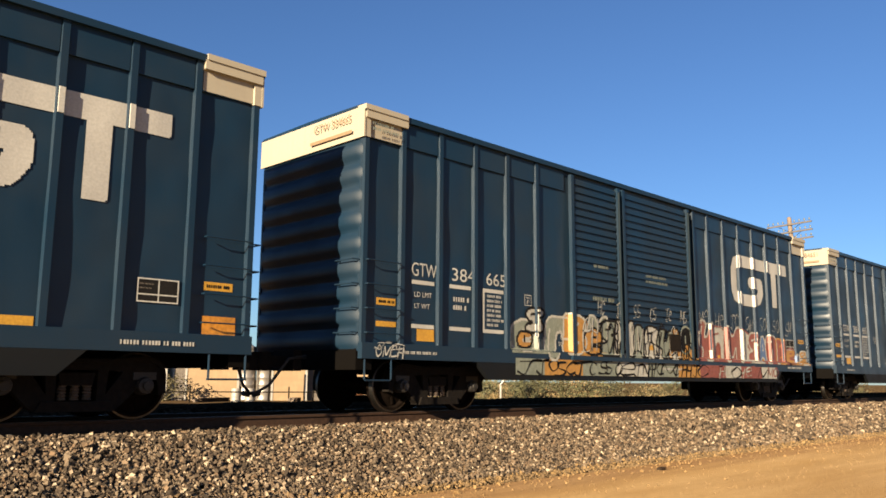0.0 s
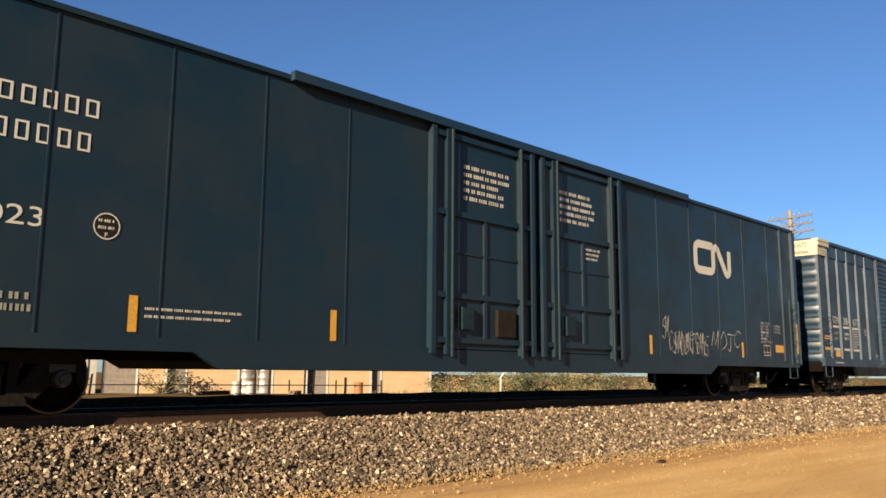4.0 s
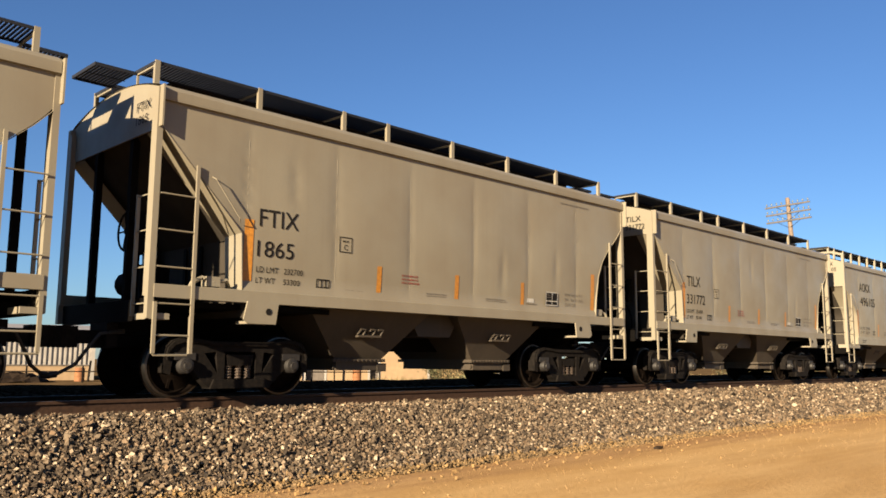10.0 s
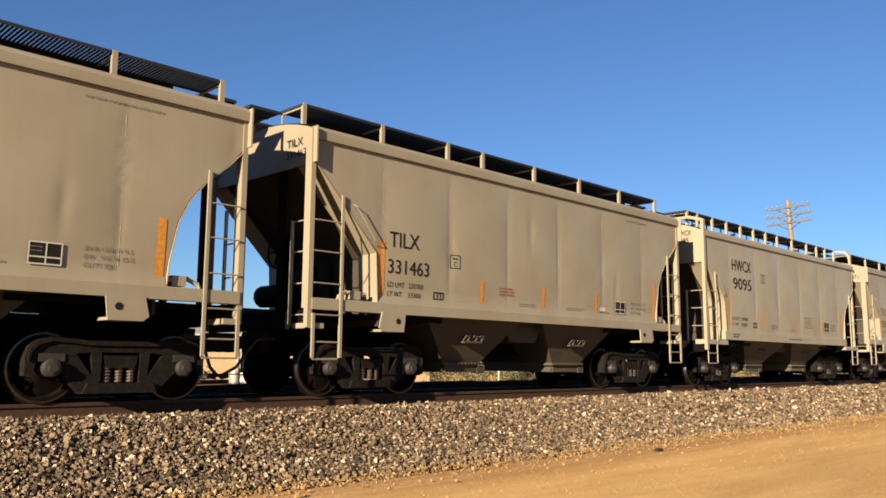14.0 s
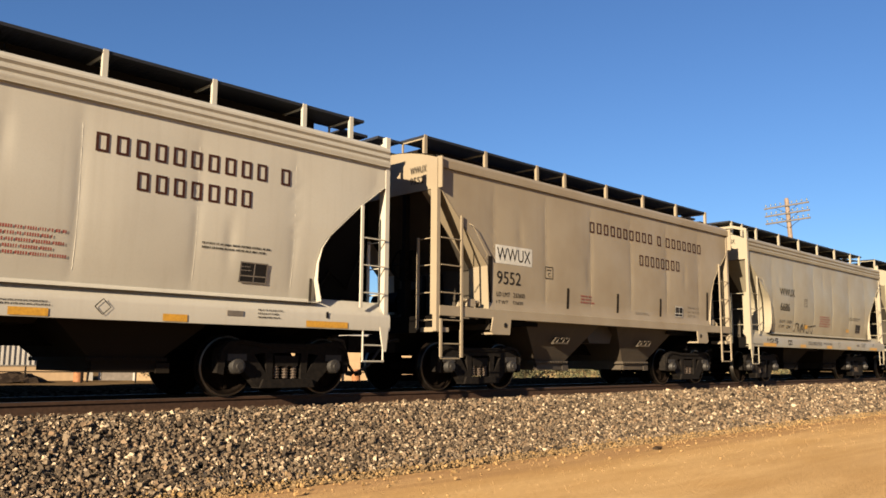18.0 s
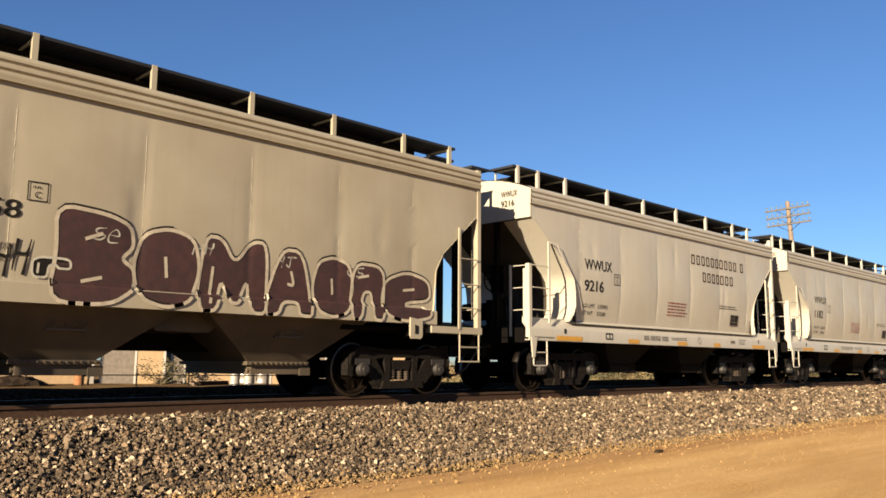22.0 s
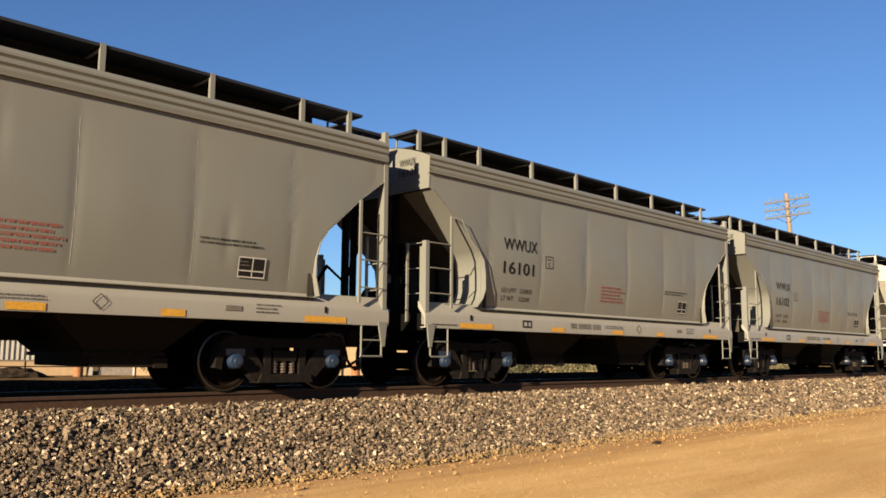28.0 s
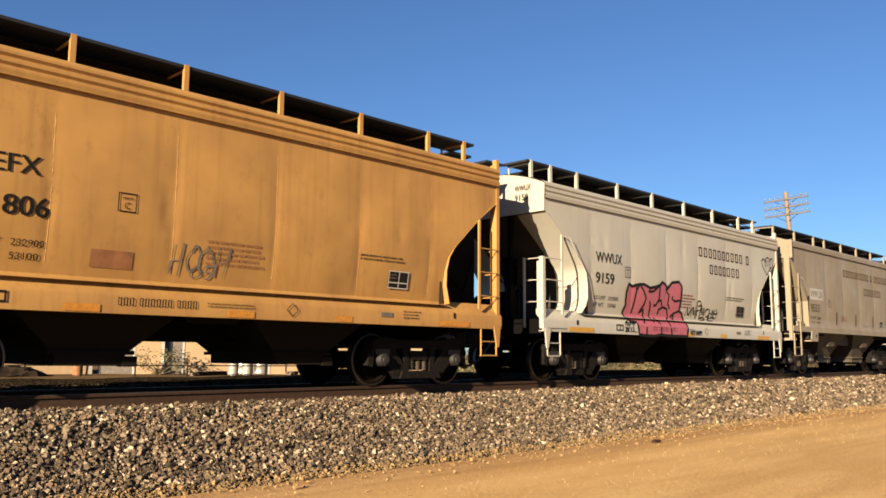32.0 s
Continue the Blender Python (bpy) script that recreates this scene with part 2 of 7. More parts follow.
# ---- mesh tools ----
class Form:
    """Collects vertices and faces of one mesh."""

    def __init__(self):
        self.v, self.f = [], []

    def mark(self, verts, faces):
        n = len(self.v)
        self.v += [tuple(p) for p in verts]
        self.f += [tuple(n + i for i in q) for q in faces]
        return self

    def box(self, x0, x1, y0, y1, z0, z1):
        x0, x1, y0, y1, z0, z1 = min(x0, x1), max(x0, x1), min(y0, y1), max(y0, y1), min(z0, z1), max(z0, z1)
        v = [(x, y, z) for x in (x0, x1) for y in (y0, y1) for z in (z0, z1)]
        return self.mark(v, [(0, 1, 3, 2), (4, 6, 7, 5), (0, 4, 5, 1), (2, 3, 7, 6), (0, 2, 6, 4), (1, 5, 7, 3)])

    def slab(self, outline, axis, a, b):
        """A polygon of two coordinates, drawn out along an axis from a to b."""
        def at(p, w):
            return (w, *p) if axis == 'x' else (p[0], w, p[1]) if axis == 'y' else (*p, w)
        n = len(outline)
        v = [at(p, a) for p in outline] + [at(p, b) for p in outline]
        return self.mark(v, [tuple(range(n))[::-1], tuple(range(n, 2 * n))] + [(i, (i + 1) % n, n + (i + 1) % n, n + i) for i in range(n)])

    def cyl(self, p, q, r, r2=None, n=10, caps=True):
        p, q = Vector(p), Vector(q)
        d = (q - p).normalized()
        s = d.orthogonal().normalized()
        u = d.cross(s)
        r2 = r if r2 is None else r2
        v = [c + (s * math.cos(k) + u * math.sin(k)) * w for c, w in ((p, r), (q, r2)) for k in (2 * math.pi * i / n for i in range(n))]
        f = [(i, (i + 1) % n, n + (i + 1) % n, n + i) for i in range(n)]
        if caps:
            f += [tuple(range(n))[::-1], tuple(range(n, 2 * n))]
        return self.mark(v, f)

    def tube(self, pts, r, n=6):
        pts = [Vector(p) for p in pts]
        rings = []
        for i, p in enumerate(pts):
            d = (pts[min(i + 1, len(pts) - 1)] - pts[max(i - 1, 0)]).normalized()
            s = d.cross(Vector((0.137, 0.01, 0.99))).normalized()
            u = d.cross(s)
            rings.append([p + (s * math.cos(k) + u * math.sin(k)) * r for k in (2 * math.pi * j / n for j in range(n))])
        v = [p for ring in rings for p in ring]
        f = [(a * n + j, a * n + (j + 1) % n, (a + 1) * n + (j + 1) % n, (a + 1) * n + j) for a in range(len(pts) - 1) for j in range(n)]
        f += [tuple(range(n))[::-1], tuple(range(len(v) - n, len(v)))]
        return self.mark(v, f)

    def grid(self, rows):
        m = len(rows[0])
        v = [p for row in rows for p in row]
        return self.mark(v, [(a * m + b, a * m + b + 1, (a + 1) * m + b + 1, (a + 1) * m + b) for a in range(len(rows) - 1) for b in range(m - 1)])

    def lathe(self, prof, centre, axis='y', n=20):
        """Radius and offset pairs turned round an axis through the centre."""
        cx, cy, cz = centre
        rows = []
        for r, o in prof:
            row = []
            for i in range(n + 1):
                k = 2 * math.pi * i / n
                a, b = r * math.cos(k), r * math.sin(k)
                row.append((cx + a, cy + o, cz + b) if axis == 'y' else (cx + a, cy + b, cz + o) if axis == 'z' else (cx + o, cy + a, cz + b))
            rows.append(row)
        return self.grid(rows)

    def mesh(self, name, mat, smooth=False, fix=True):
        me = bpy.data.meshes.new(name)
        me.from_pydata(self.v, [], self.f)
        if fix:
            bm = bmesh.new()
            bm.from_mesh(me)
            bmesh.ops.remove_doubles(bm, verts=bm.verts, dist=0.0004)
            bmesh.ops.recalc_face_normals(bm, faces=bm.faces)
            bm.to_mesh(me)
            bm.free()
        if smooth:
            me.polygons.foreach_set("use_smooth", [True] * len(me.polygons))
            me.set_sharp_from_angle(angle=radians(35))
        me.materials.append(mat)
        return me


STORE = {}


def part(name, form, mat, parent, label="", key=None, smooth=False, at=(0, 0, 0), kind=""):
    """One mesh object under a thing or a part. form: a Form, or a function that gives one, kept under its key."""
    k = (key or name, mat.name) if callable(form) else None
    if k is None or k not in STORE:
        me = (form() if callable(form) else form).mesh(name, mat, smooth)
        if k:
            STORE[k] = me
    else:
        me = STORE[k]
    ob = new(name, me)
    ob.parent = parent
    ob.location = at
    if label:
        ob["label"] = label
    if kind:
        ob["kind"] = kind
    return ob


def thing(name, label, category, group="", at=(0, 0, 0)):
    ob = new(name)
    ob.location = at
    return tagged(ob, label, category, group)


def solo(name, form, mat, label, category, group="", kind="", smooth=False, at=(0, 0, 0), fix=True):
    """A thing, or a piece of the setting, that is one mesh."""
    ob = new(name, form.mesh(name, mat, smooth, fix))
    ob.location = at
    return tagged(ob, label, category, group, kind)


# ---- lettering ----
GLYPHS = {}


def glyphs(text):
    """The flat mesh of a line of text, scaled into the unit square."""
    if text not in GLYPHS:
        c = bpy.data.curves.new("line", 'FONT')
        c.body = text
        c.resolution_u = 3
        ob = bpy.data.objects.new("line", c)
        me = bpy.data.meshes.new_from_object(ob)
        v = np.array([p.co[:2] for p in me.vertices])
        lo, hi = v.min(0), v.max(0)
        GLYPHS[text] = ((v - lo) / (hi - lo), [tuple(q.vertices) for q in me.polygons])
        bpy.data.objects.remove(ob)
        bpy.data.curves.remove(c)
    return GLYPHS[text]


def letter(car, text, x, z, width, height, mat, face, lift=0.008, bold=0.0):
    """A line of text on a car's near side; face(x, z) is how far that side stands from the middle."""
    v, q = glyphs(text)
    f = Form()
    for dx in ((0,) if not bold else (0, bold)):
        pts = [(x + a * width + dx, z + b * height) for a, b in v]
        f.mark([(a, -face(a, b) - lift - dx * 0.02, b) for a, b in pts], q)
    return part("lettering", f, mat, car)


def bars(car, x0, x1, z0, z1, lines, mat, face, seed=0, fill=0.55, lift=0.008, gap=True):
    """Small print too fine to read: rows of short bars."""
    rnd = random.Random(seed * 77 + int(x0 * 10))
    f = Form()
    pitch = (z1 - z0) / lines
    cell = min(pitch * fill * 0.62, 0.05)
    for i in range(lines):
        za = z1 - (i + 1) * pitch + pitch * (1 - fill) / 2
        zb = za + pitch * fill
        x = x0
        end = x1 - rnd.uniform(0, 0.25) * (x1 - x0)
        while x < end - 0.01:
            for _ in range(rnd.randint(2, 7)):
                if x > end - 0.01:
                    break
                w = cell * rnd.uniform(0.6, 1.0)
                f.mark([(a, -face(a, b) - lift, b) for a, b in ((x, za), (x + w, za), (x + w, zb), (x, zb))], [(0, 1, 2, 3)])
                x += cell * 1.25
            x += cell * 0.9
    return part("stencil", f, mat, car, kind="stuff")


def patch(car, name, x0, x1, z0, z1, mat, face, lift=0.006):
    f = Form()
    f.grid([[(x, -face(x, z) - lift, z) for x in np.linspace(x0, x1, 2 + int((x1 - x0) / 0.09))] for z in np.linspace(z0, z1, 5)])
    return part(name, f, mat, car)


def frame_box(car, x0, x1, z0, z1, w, mat, face, lift=0.009, cross=()):
    """A drawn outline box, with cross lines at given fractions."""
    f = Form()
    def seg(a, b, c, d):
        f.mark([(p, -face(p, q) - lift, q) for p, q in ((a, c), (b, c), (b, d), (a, d))], [(0, 1, 2, 3)])
    seg(x0, x1, z0, z0 + w), seg(x0, x1, z1 - w, z1), seg(x0, x0 + w, z0 + w, z1 - w), seg(x1 - w, x1, z0 + w, z1 - w)
    for way, k in cross:
        if way == 'v':
            seg(x0 + (x1 - x0) * k, x0 + (x1 - x0) * k + w, z0 + w, z1 - w)
        else:
            seg(x0 + w, x1 - w, z0 + (z1 - z0) * k, z0 + (z1 - z0) * k + w)
    return part("stencil", f, mat, car)


def stroke(car, pts, w, mat, face, lift=0.012, name="painted_mark"):
    """A painted line of even width through points (x, z), laid close to the side."""
    f = Form()
    fine = [pts[0]]
    for (ax, az), (bx, bz) in zip(pts, pts[1:]):
        k = max(1, int(math.hypot(bx - ax, bz - az) / 0.07))
        fine += [(ax + (bx - ax) * i / k, az + (bz - az) * i / k) for i in range(1, k + 1)]
    n = len(fine)
    left, right = [], []
    for i, (x, z) in enumerate(fine):
        ax, az = fine[max(i - 1, 0)]
        bx, bz = fine[min(i + 1, n - 1)]
        d = math.hypot(bx - ax, bz - az) or 1
        nx, nz = -(bz - az) / d * w / 2, (bx - ax) / d * w / 2
        left.append((x + nx, -face(x + nx, z + nz) - lift, z + nz))
        right.append((x - nx, -face(x - nx, z - nz) - lift, z - nz))
    f.grid([left, right])
    return part(name, f, mat, car)


def shape(car, pts, mat, face, lift=0.007, name="painted_mark"):
    f = Form()
    f.mark([(x, -face(x, z) - lift, z) for x, z in pts], [tuple(range(len(pts)))])
    return part(name, f, mat, car)



# ---- trucks ----
WHEEL_R = 0.457
WHEELSETS = []


def sideframe_form():
    """A cast side frame: arched top chord, hooded pedestals over the bearings, sloping legs to the spring seat."""
    f = Form()
    y0, y1 = -0.085, 0.085
    top = [(-1.20, 0.60), (-1.17, 0.72), (-1.08, 0.81), (-0.92, 0.855), (-0.70, 0.84), (-0.45, 0.81), (0.45, 0.81), (0.70, 0.84), (0.92, 0.855), (1.08, 0.81), (1.17, 0.72), (1.20, 0.60)]
    low = [(1.20, 0.36), (1.10, 0.33), (1.08, 0.50), (1.03, 0.59), (0.92, 0.625), (0.80, 0.61), (0.72, 0.62), (0.40, 0.66), (-0.40, 0.66), (-0.72, 0.62), (-0.80, 0.61), (-0.92, 0.625), (-1.03, 0.59), (-1.08, 0.50), (-1.10, 0.33), (-1.20, 0.36)]
    ring = top + low
    f.slab(ring, 'y', y0, y1)
    rim = [(x * 0.985, z - 0.012) for x, z in top] + [(x * 0.97, z - 0.062) for x, z in top[::-1]]
    f.slab(rim, 'y', y0 - 0.035, y0 + 0.01)
    for s in (-1, 1):
        f.slab([(s * 0.86, 0.64), (s * 0.62, 0.68), (s * 0.34, 0.30), (s * 0.28, 0.16), (s * 0.50, 0.14), (s * 0.60, 0.22), (s * 0.80, 0.42), (s * 0.84, 0.56)], 'y', y0, y1)
        f.slab([(s * 0.26, 0.24), (s * 0.36, 0.24), (s * 0.40, 0.68), (s * 0.26, 0.68)], 'y', y0, y1)
    f.slab([(-0.50, 0.13), (0.50, 0.13), (0.44, 0.26), (-0.44, 0.26)], 'y', -0.13, 0.12)
    return f


def bearing_form():
    f = Form()
    f.lathe([(0.0, -0.17), (0.055, -0.17), (0.06, -0.14), (0.105, -0.13), (0.115, -0.10), (0.125, 0.06), (0.0, 0.06)], (0, 0, 0), 'y', 14)
    f.box(-0.16, 0.16, -0.07, 0.07, 0.08, 0.18)
    for k in range(3):
        a = 2 * math.pi * k / 3 + 0.4
        f.cyl((0.065 * math.cos(a), -0.155, 0.065 * math.sin(a)), (0.065 * math.cos(a), -0.13, 0.065 * math.sin(a)), 0.016, n=6)
    return f


def spring_form():
    prof = []
    for i in range(7):
        z = 0.27 + i * 0.042
        prof += [(0.045, z), (0.062, z + 0.008), (0.062, z + 0.024), (0.045, z + 0.032)]
    return Form().lathe(prof, (0, 0, 0), 'z', 10)


def bolster_form():
    f = Form()
    f.slab([(-0.20, 0.46), (0.20, 0.46), (0.23, 0.62), (-0.23, 0.62)], 'y', -1.1, 1.1)
    f.cyl((0, 0, 0.62), (0, 0, 0.72), 0.2, n=14)
    for s in (-1, 1):
        f.box(-0.16, 0.16, s * 0.62 - 0.08, s * 0.62 + 0.08, 0.62, 0.70)
        f.box(s * 0.38, s * 0.46, -0.9, 0.9, 0.30, 0.44)
    return f


def axle_form():
    return Form().lathe([(0.0, -1.05), (0.07, -1.05), (0.075, -0.6), (0.085, 0), (0.075, 0.6), (0.07, 1.05), (0.0, 1.05)], (0, 0, 0), 'y', 12)


def wheel_form(s):
    """A cast wheel: hub, dished plate with four small dimples, rim and flange."""
    f = Form()
    f.lathe([(0.085, s * 0.80), (0.11, s * 0.82), (0.13, s * 0.79), (0.17, s * 0.775), (0.36, s * 0.745), (0.385, s * 0.82), (0.42, s * 0.825), (0.450, s * 0.82), (0.455, s * 0.80), (0.460, s * 0.735), (0.485, s * 0.715), (0.47, s * 0.69), (0.39, s * 0.685), (0.36, s * 0.71), (0.13, s * 0.71), (0.085, s * 0.70)], (0, 0, 0), 'y', 32)
    for k in range(4):
        a = k * math.pi / 2 + 0.3
        f.slab([(r * math.cos(a + d), r * math.sin(a + d)) for r, d in ((0.20, -0.10), (0.33, -0.06), (0.33, 0.06), (0.20, 0.10))], 'y', s * 0.75, s * 0.778)
    return f


def tread_form(s):
    return Form().lathe([(0.425, s * 0.828), (0.4515, s * 0.823), (0.4575, s * 0.80), (0.4625, s * 0.737)], (0, 0, 0), 'y', 32)


def truck(car, x, cap=CAP):
    t = part("truck", bolster_form, STEEL, car, "cast steel truck bolster", at=(x, 0, 0))
    for s in (-1, 1):
        part("sideframe", sideframe_form, STEEL, t, at=(0, s * 1.02, 0))
        for dx in (-0.16, 0.0, 0.16):
            part("spring", spring_form, SPRING, t, at=(dx, s * 1.03, 0), smooth=True)
        for e in (-1, 1):
            b = part("bearing_cap", bearing_form, cap, t, at=(e * 0.889, s * 1.05, WHEEL_R), smooth=True)
            b.rotation_euler = (0, 0, 0 if s < 0 else math.pi)
    part("brake_rigging", lambda: Form().box(-0.46, -0.36, -0.85, 0.85, 0.28, 0.50).box(0.36, 0.46, -0.85, 0.85, 0.28, 0.50).box(-0.42, 0.42, -0.9, 0.9, 0.15, 0.24).box(-0.4, 0.4, -0.35, -0.25, 0.36, 0.44).box(-0.4, 0.4, 0.25, 0.35, 0.36, 0.44), UNDER, t)
    for e in (-1, 1):
        w = part("wheelset", axle_form, WHEEL, car, "pair of steel wheels on an axle", at=(x + e * 0.889, 0, WHEEL_R), smooth=True)
        for s in (-1, 1):
            part("wheel", lambda: wheel_form(s), WHEEL, w, key=f"wheel{s}", smooth=True)
            part("tread", lambda: tread_form(s), TREAD, w, "polished wheel tread", key=f"tread{s}", smooth=True)
        WHEELSETS.append((w, x + e * 0.889))
    return t


def coupler_form(s, x):
    f = Form()
    a = s * x
    f.box(a, a + s * 0.42, -0.11, 0.11, 0.76, 0.95)
    f.slab([(a + s * 0.40, -0.15), (a + s * 0.62, -0.17), (a + s * 0.74, -0.08), (a + s * 0.70, 0.02), (a + s * 0.60, 0.05), (a + s * 0.66, 0.16), (a + s * 0.40, 0.17)], 'z', 0.70, 1.00)
    f.box(a - s * 0.1, a + s * 0.06, -0.3, 0.3, 0.70, 1.05)
    return f


def hose_form(s, x):
    f = Form()
    a = s * x
    f.tube([(a, -0.28, 0.92), (a + s * 0.15, -0.30, 0.90), (a + s * 0.28, -0.24, 0.70), (a + s * 0.42, -0.15, 0.46), (a + s * 0.60, -0.05, 0.34), (a + s * 0.78, 0.0, 0.31)], 0.026, 7)
    f.cyl((a + s * 0.70, 0, 0.31), (a + s * 0.82, 0, 0.33), 0.045, n=8)
    f.cyl((a - s * 0.2, -0.28, 0.94), (a + s * 0.02, -0.28, 0.92), 0.035, n=8)
    return f


def ends_gear(car, x, key):
    for s in (-1, 1):
        part("coupler", lambda: coupler_form(s, x), STEEL, car, key=f"coupler{key}{s}")
        part("air_hose", lambda: hose_form(s, x), RUBBER, car, key=f"hose{key}{s}", smooth=True)


# ---- covered hopper cars ----
def kind_of(name):
    base = dict(cut=[(5.60, 3.68), (4.32, 2.36), (4.28, 1.54)], cutr=[(5.62, 3.62), (5.36, 3.34), (5.02, 3.04), (4.79, 2.76), (4.63, 2.42), (4.53, 1.9), (4.50, 1.54)], z0=1.54, ztop=4.05, chord=4.22, ridge=4.52, half=5.62,
                sill=(1.36, 1.54, 5.62), bow=0.04, ribs=False, deck=1.36, walk=4.78, posts=(-5.49, -3.79, -2.12, -1.12, 0.54, 2.19, 3.85, 5.50), rungs=(2.76, 2.27, 1.77, 1.28), inset=0.10)
    if name == 'frame':
        base.update(cut=[(5.52, 3.27), (4.60, 2.50), (4.46, 2.25), (4.40, 1.26)], cutr=[(5.55, 3.28), (4.70, 2.52), (4.52, 2.20), (4.46, 1.26)], z0=1.26, ztop=3.98, chord=4.12, ridge=4.46, half=5.58, sill=(1.24, 1.48, 4.55), deck=1.2, walk=4.74, posts=(-5.4, -4.83, -3.95, -3.08, -2.17, -1.28, -0.4, 0.47, 1.65, 2.88, 3.77, 4.55, 5.4), rungs=(2.51, 2.05, 1.58), inset=0.08)
    if name == 'flow':
        base.update(cut=[(5.68, 3.54), (4.42, 2.54), (4.28, 2.36), (4.24, 2.1), (4.24, 1.80), (4.32, 1.62), (4.48, 1.46)], cutr=[(5.68, 3.45), (5.18, 3.07), (4.56, 2.50), (4.42, 2.30), (4.35, 2.05), (4.34, 1.78), (4.42, 1.46)], z0=1.43, ztop=3.81, chord=4.13, ridge=4.48, half=5.76, sill=(1.04, 1.50, 5.85), bow=0.14, ribs=True, deck=1.3, walk=4.735, posts=(-5.52, -4.84, -3.85, -2.17, -0.55, 1.1, 2.75, 4.39, 5.37), rungs=(2.55, 2.10, 1.65), inset=0.03)
    if name == 'ribframe':
        base = kind_of('frame')
        base.update(ribs=True, ztop=3.85, chord=4.16, half=5.66, cut=[(5.64, 3.34), (4.60, 2.45), (4.54, 2.3), (4.50, 1.26)], rungs=(2.48, 2.01, 1.57), posts=(-5.4, -3.8, -2.2, -0.6, 1.0, 2.6, 4.2, 5.4), name=name)
    base['name'] = name
    return base


def face_of(k, seed=0):
    """How far the near side sheet stands from the middle: rolled panels, weld seams and dents."""
    def face(x, z):
        d = max(0.0, (2.7 - z) / (2.7 - k['z0']))
        y = 1.585 - k['bow'] * d * d
        if z < k['z0'] + 0.002:
            return 1.60
        soft = math.sin(math.pi * min(1, max(0, (z - k['z0']) / (k['ztop'] - k['z0'])))) ** 0.7
        y += 0.012 * soft * noise.noise((x * 0.55 + seed * 7.3, z * 0.28, seed)) + 0.003 * soft * noise.noise((x * 2.0, z * 0.8, seed + 3.0))
        u = (x / 1.62 + 0.5 + 0.04 * seed) % 1.0
        v = min(u, 1 - u) * 1.62
        y += 0.020 * soft * (math.sin(math.pi * u) ** 0.8 - 0.6) - 0.006 * soft * math.exp(-(v / 0.06) ** 2)
        for i in range(3):
            cx, cz = 3.6 * math.sin(2.3 * i + 5.1 * seed), 2.75 + 0.5 * math.cos(3.7 * i + seed)
            if abs(x - cx) < 0.3:
                y -= 0.012 * math.exp(-((x - cx) / 0.09) ** 2 - ((z - cz) / 0.34) ** 2)
        return y
    return face


def cut_x(k, z, which='cut'):
    pts = k[which]
    if z >= pts[0][1]:
        return k['half'] - 0.02
    for (xa, za), (xb, zb) in zip(pts, pts[1:]):
        if zb <= z <= za:
            return xa + (xb - xa) * (za - z) / (za - zb)
    return pts[-1][0]


def side_form(k, s, seed):
    """One side sheet, cut away under the slopes at both ends."""
    f = Form()
    face = face_of(k, seed)
    zs = sorted(set([k['z0'], k['ztop'] + 0.03] + [p[1] for p in k['cut'] + k['cutr']] + list(np.linspace(k['z0'], k['ztop'], 19))))
    n = 230 if s < 0 else 24
    rows = []
    for z in zs:
        a, b = -cut_x(k, z), cut_x(k, z, 'cutr')
        rows.append([(a + (b - a) * i / n, s * face(a + (b - a) * i / n, z), z) for i in range(n + 1)])
    f.grid(rows)
    return f


def seam_form(k, seed, x):
    """A thin welded joint up the side."""
    face = face_of(k, seed)
    f = Form()
    zs = np.linspace(k['z0'] + 0.22, k['ztop'] - 0.30, 14)
    for a, b in ((-0.008, 0.0), (0.0, 0.008)):
        f.grid([[(x + a + 0.012 * math.sin(z), -face(x, z) - (0.0 if a else 0.004), z) for z in zs], [(x + b + 0.012 * math.sin(z), -face(x, z) - (0.004 if a else 0.0), z) for z in zs]])
    return f


def roof_form(k):
    f = Form()
    h = k['half'] + 0.02
    prof = [(1.56, k['ztop'] - 0.01), (1.635, k['ztop']), (1.64, k['ztop'] + 0.04)]
    if k['ribs']:
        zz = np.linspace(k['ztop'] + 0.05, k['chord'] - 0.06, 3)
        for z in zz:
            prof += [(1.645, z), (1.645, z + 0.035), (1.618, z + 0.045), (1.618, z + 0.07)]
    prof += [(1.64, k['chord'] - 0.03), (1.60, k['chord'] + 0.02), (1.50, k['chord'] + 0.07)]
    for i in range(1, 7):
        y = 1.50 * (1 - i / 6)
        prof.append((y, k['chord'] + 0.07 + (k['ridge'] - k['chord'] - 0.07) * (1 - (y / 1.5) ** 2)))
    prof = prof + [(-y, z) for y, z in prof[-2::-1]]
    f.grid([[(x, y, z) for y, z in prof] for x in np.linspace(-h, h, 9)])
    return f


def end_form(k, s):
    """The end sheet over the slope, arched at its top."""
    f = Form()
    x, zb = s * (k['half'] - 0.01), k['cut'][0][1]
    out = [(-1.58, zb), (1.58, zb), (1.60, k['chord'])]
    for i in range(1, 12):
        y = 1.6 - 3.2 * i / 12
        out.append((y, k['chord'] + (k['ridge'] - k['chord']) * (1 - (y / 1.6) ** 2)))
    out.append((-1.60, k['chord']))
    f.slab(out, 'x', x - 0.012, x + 0.012)
    return f


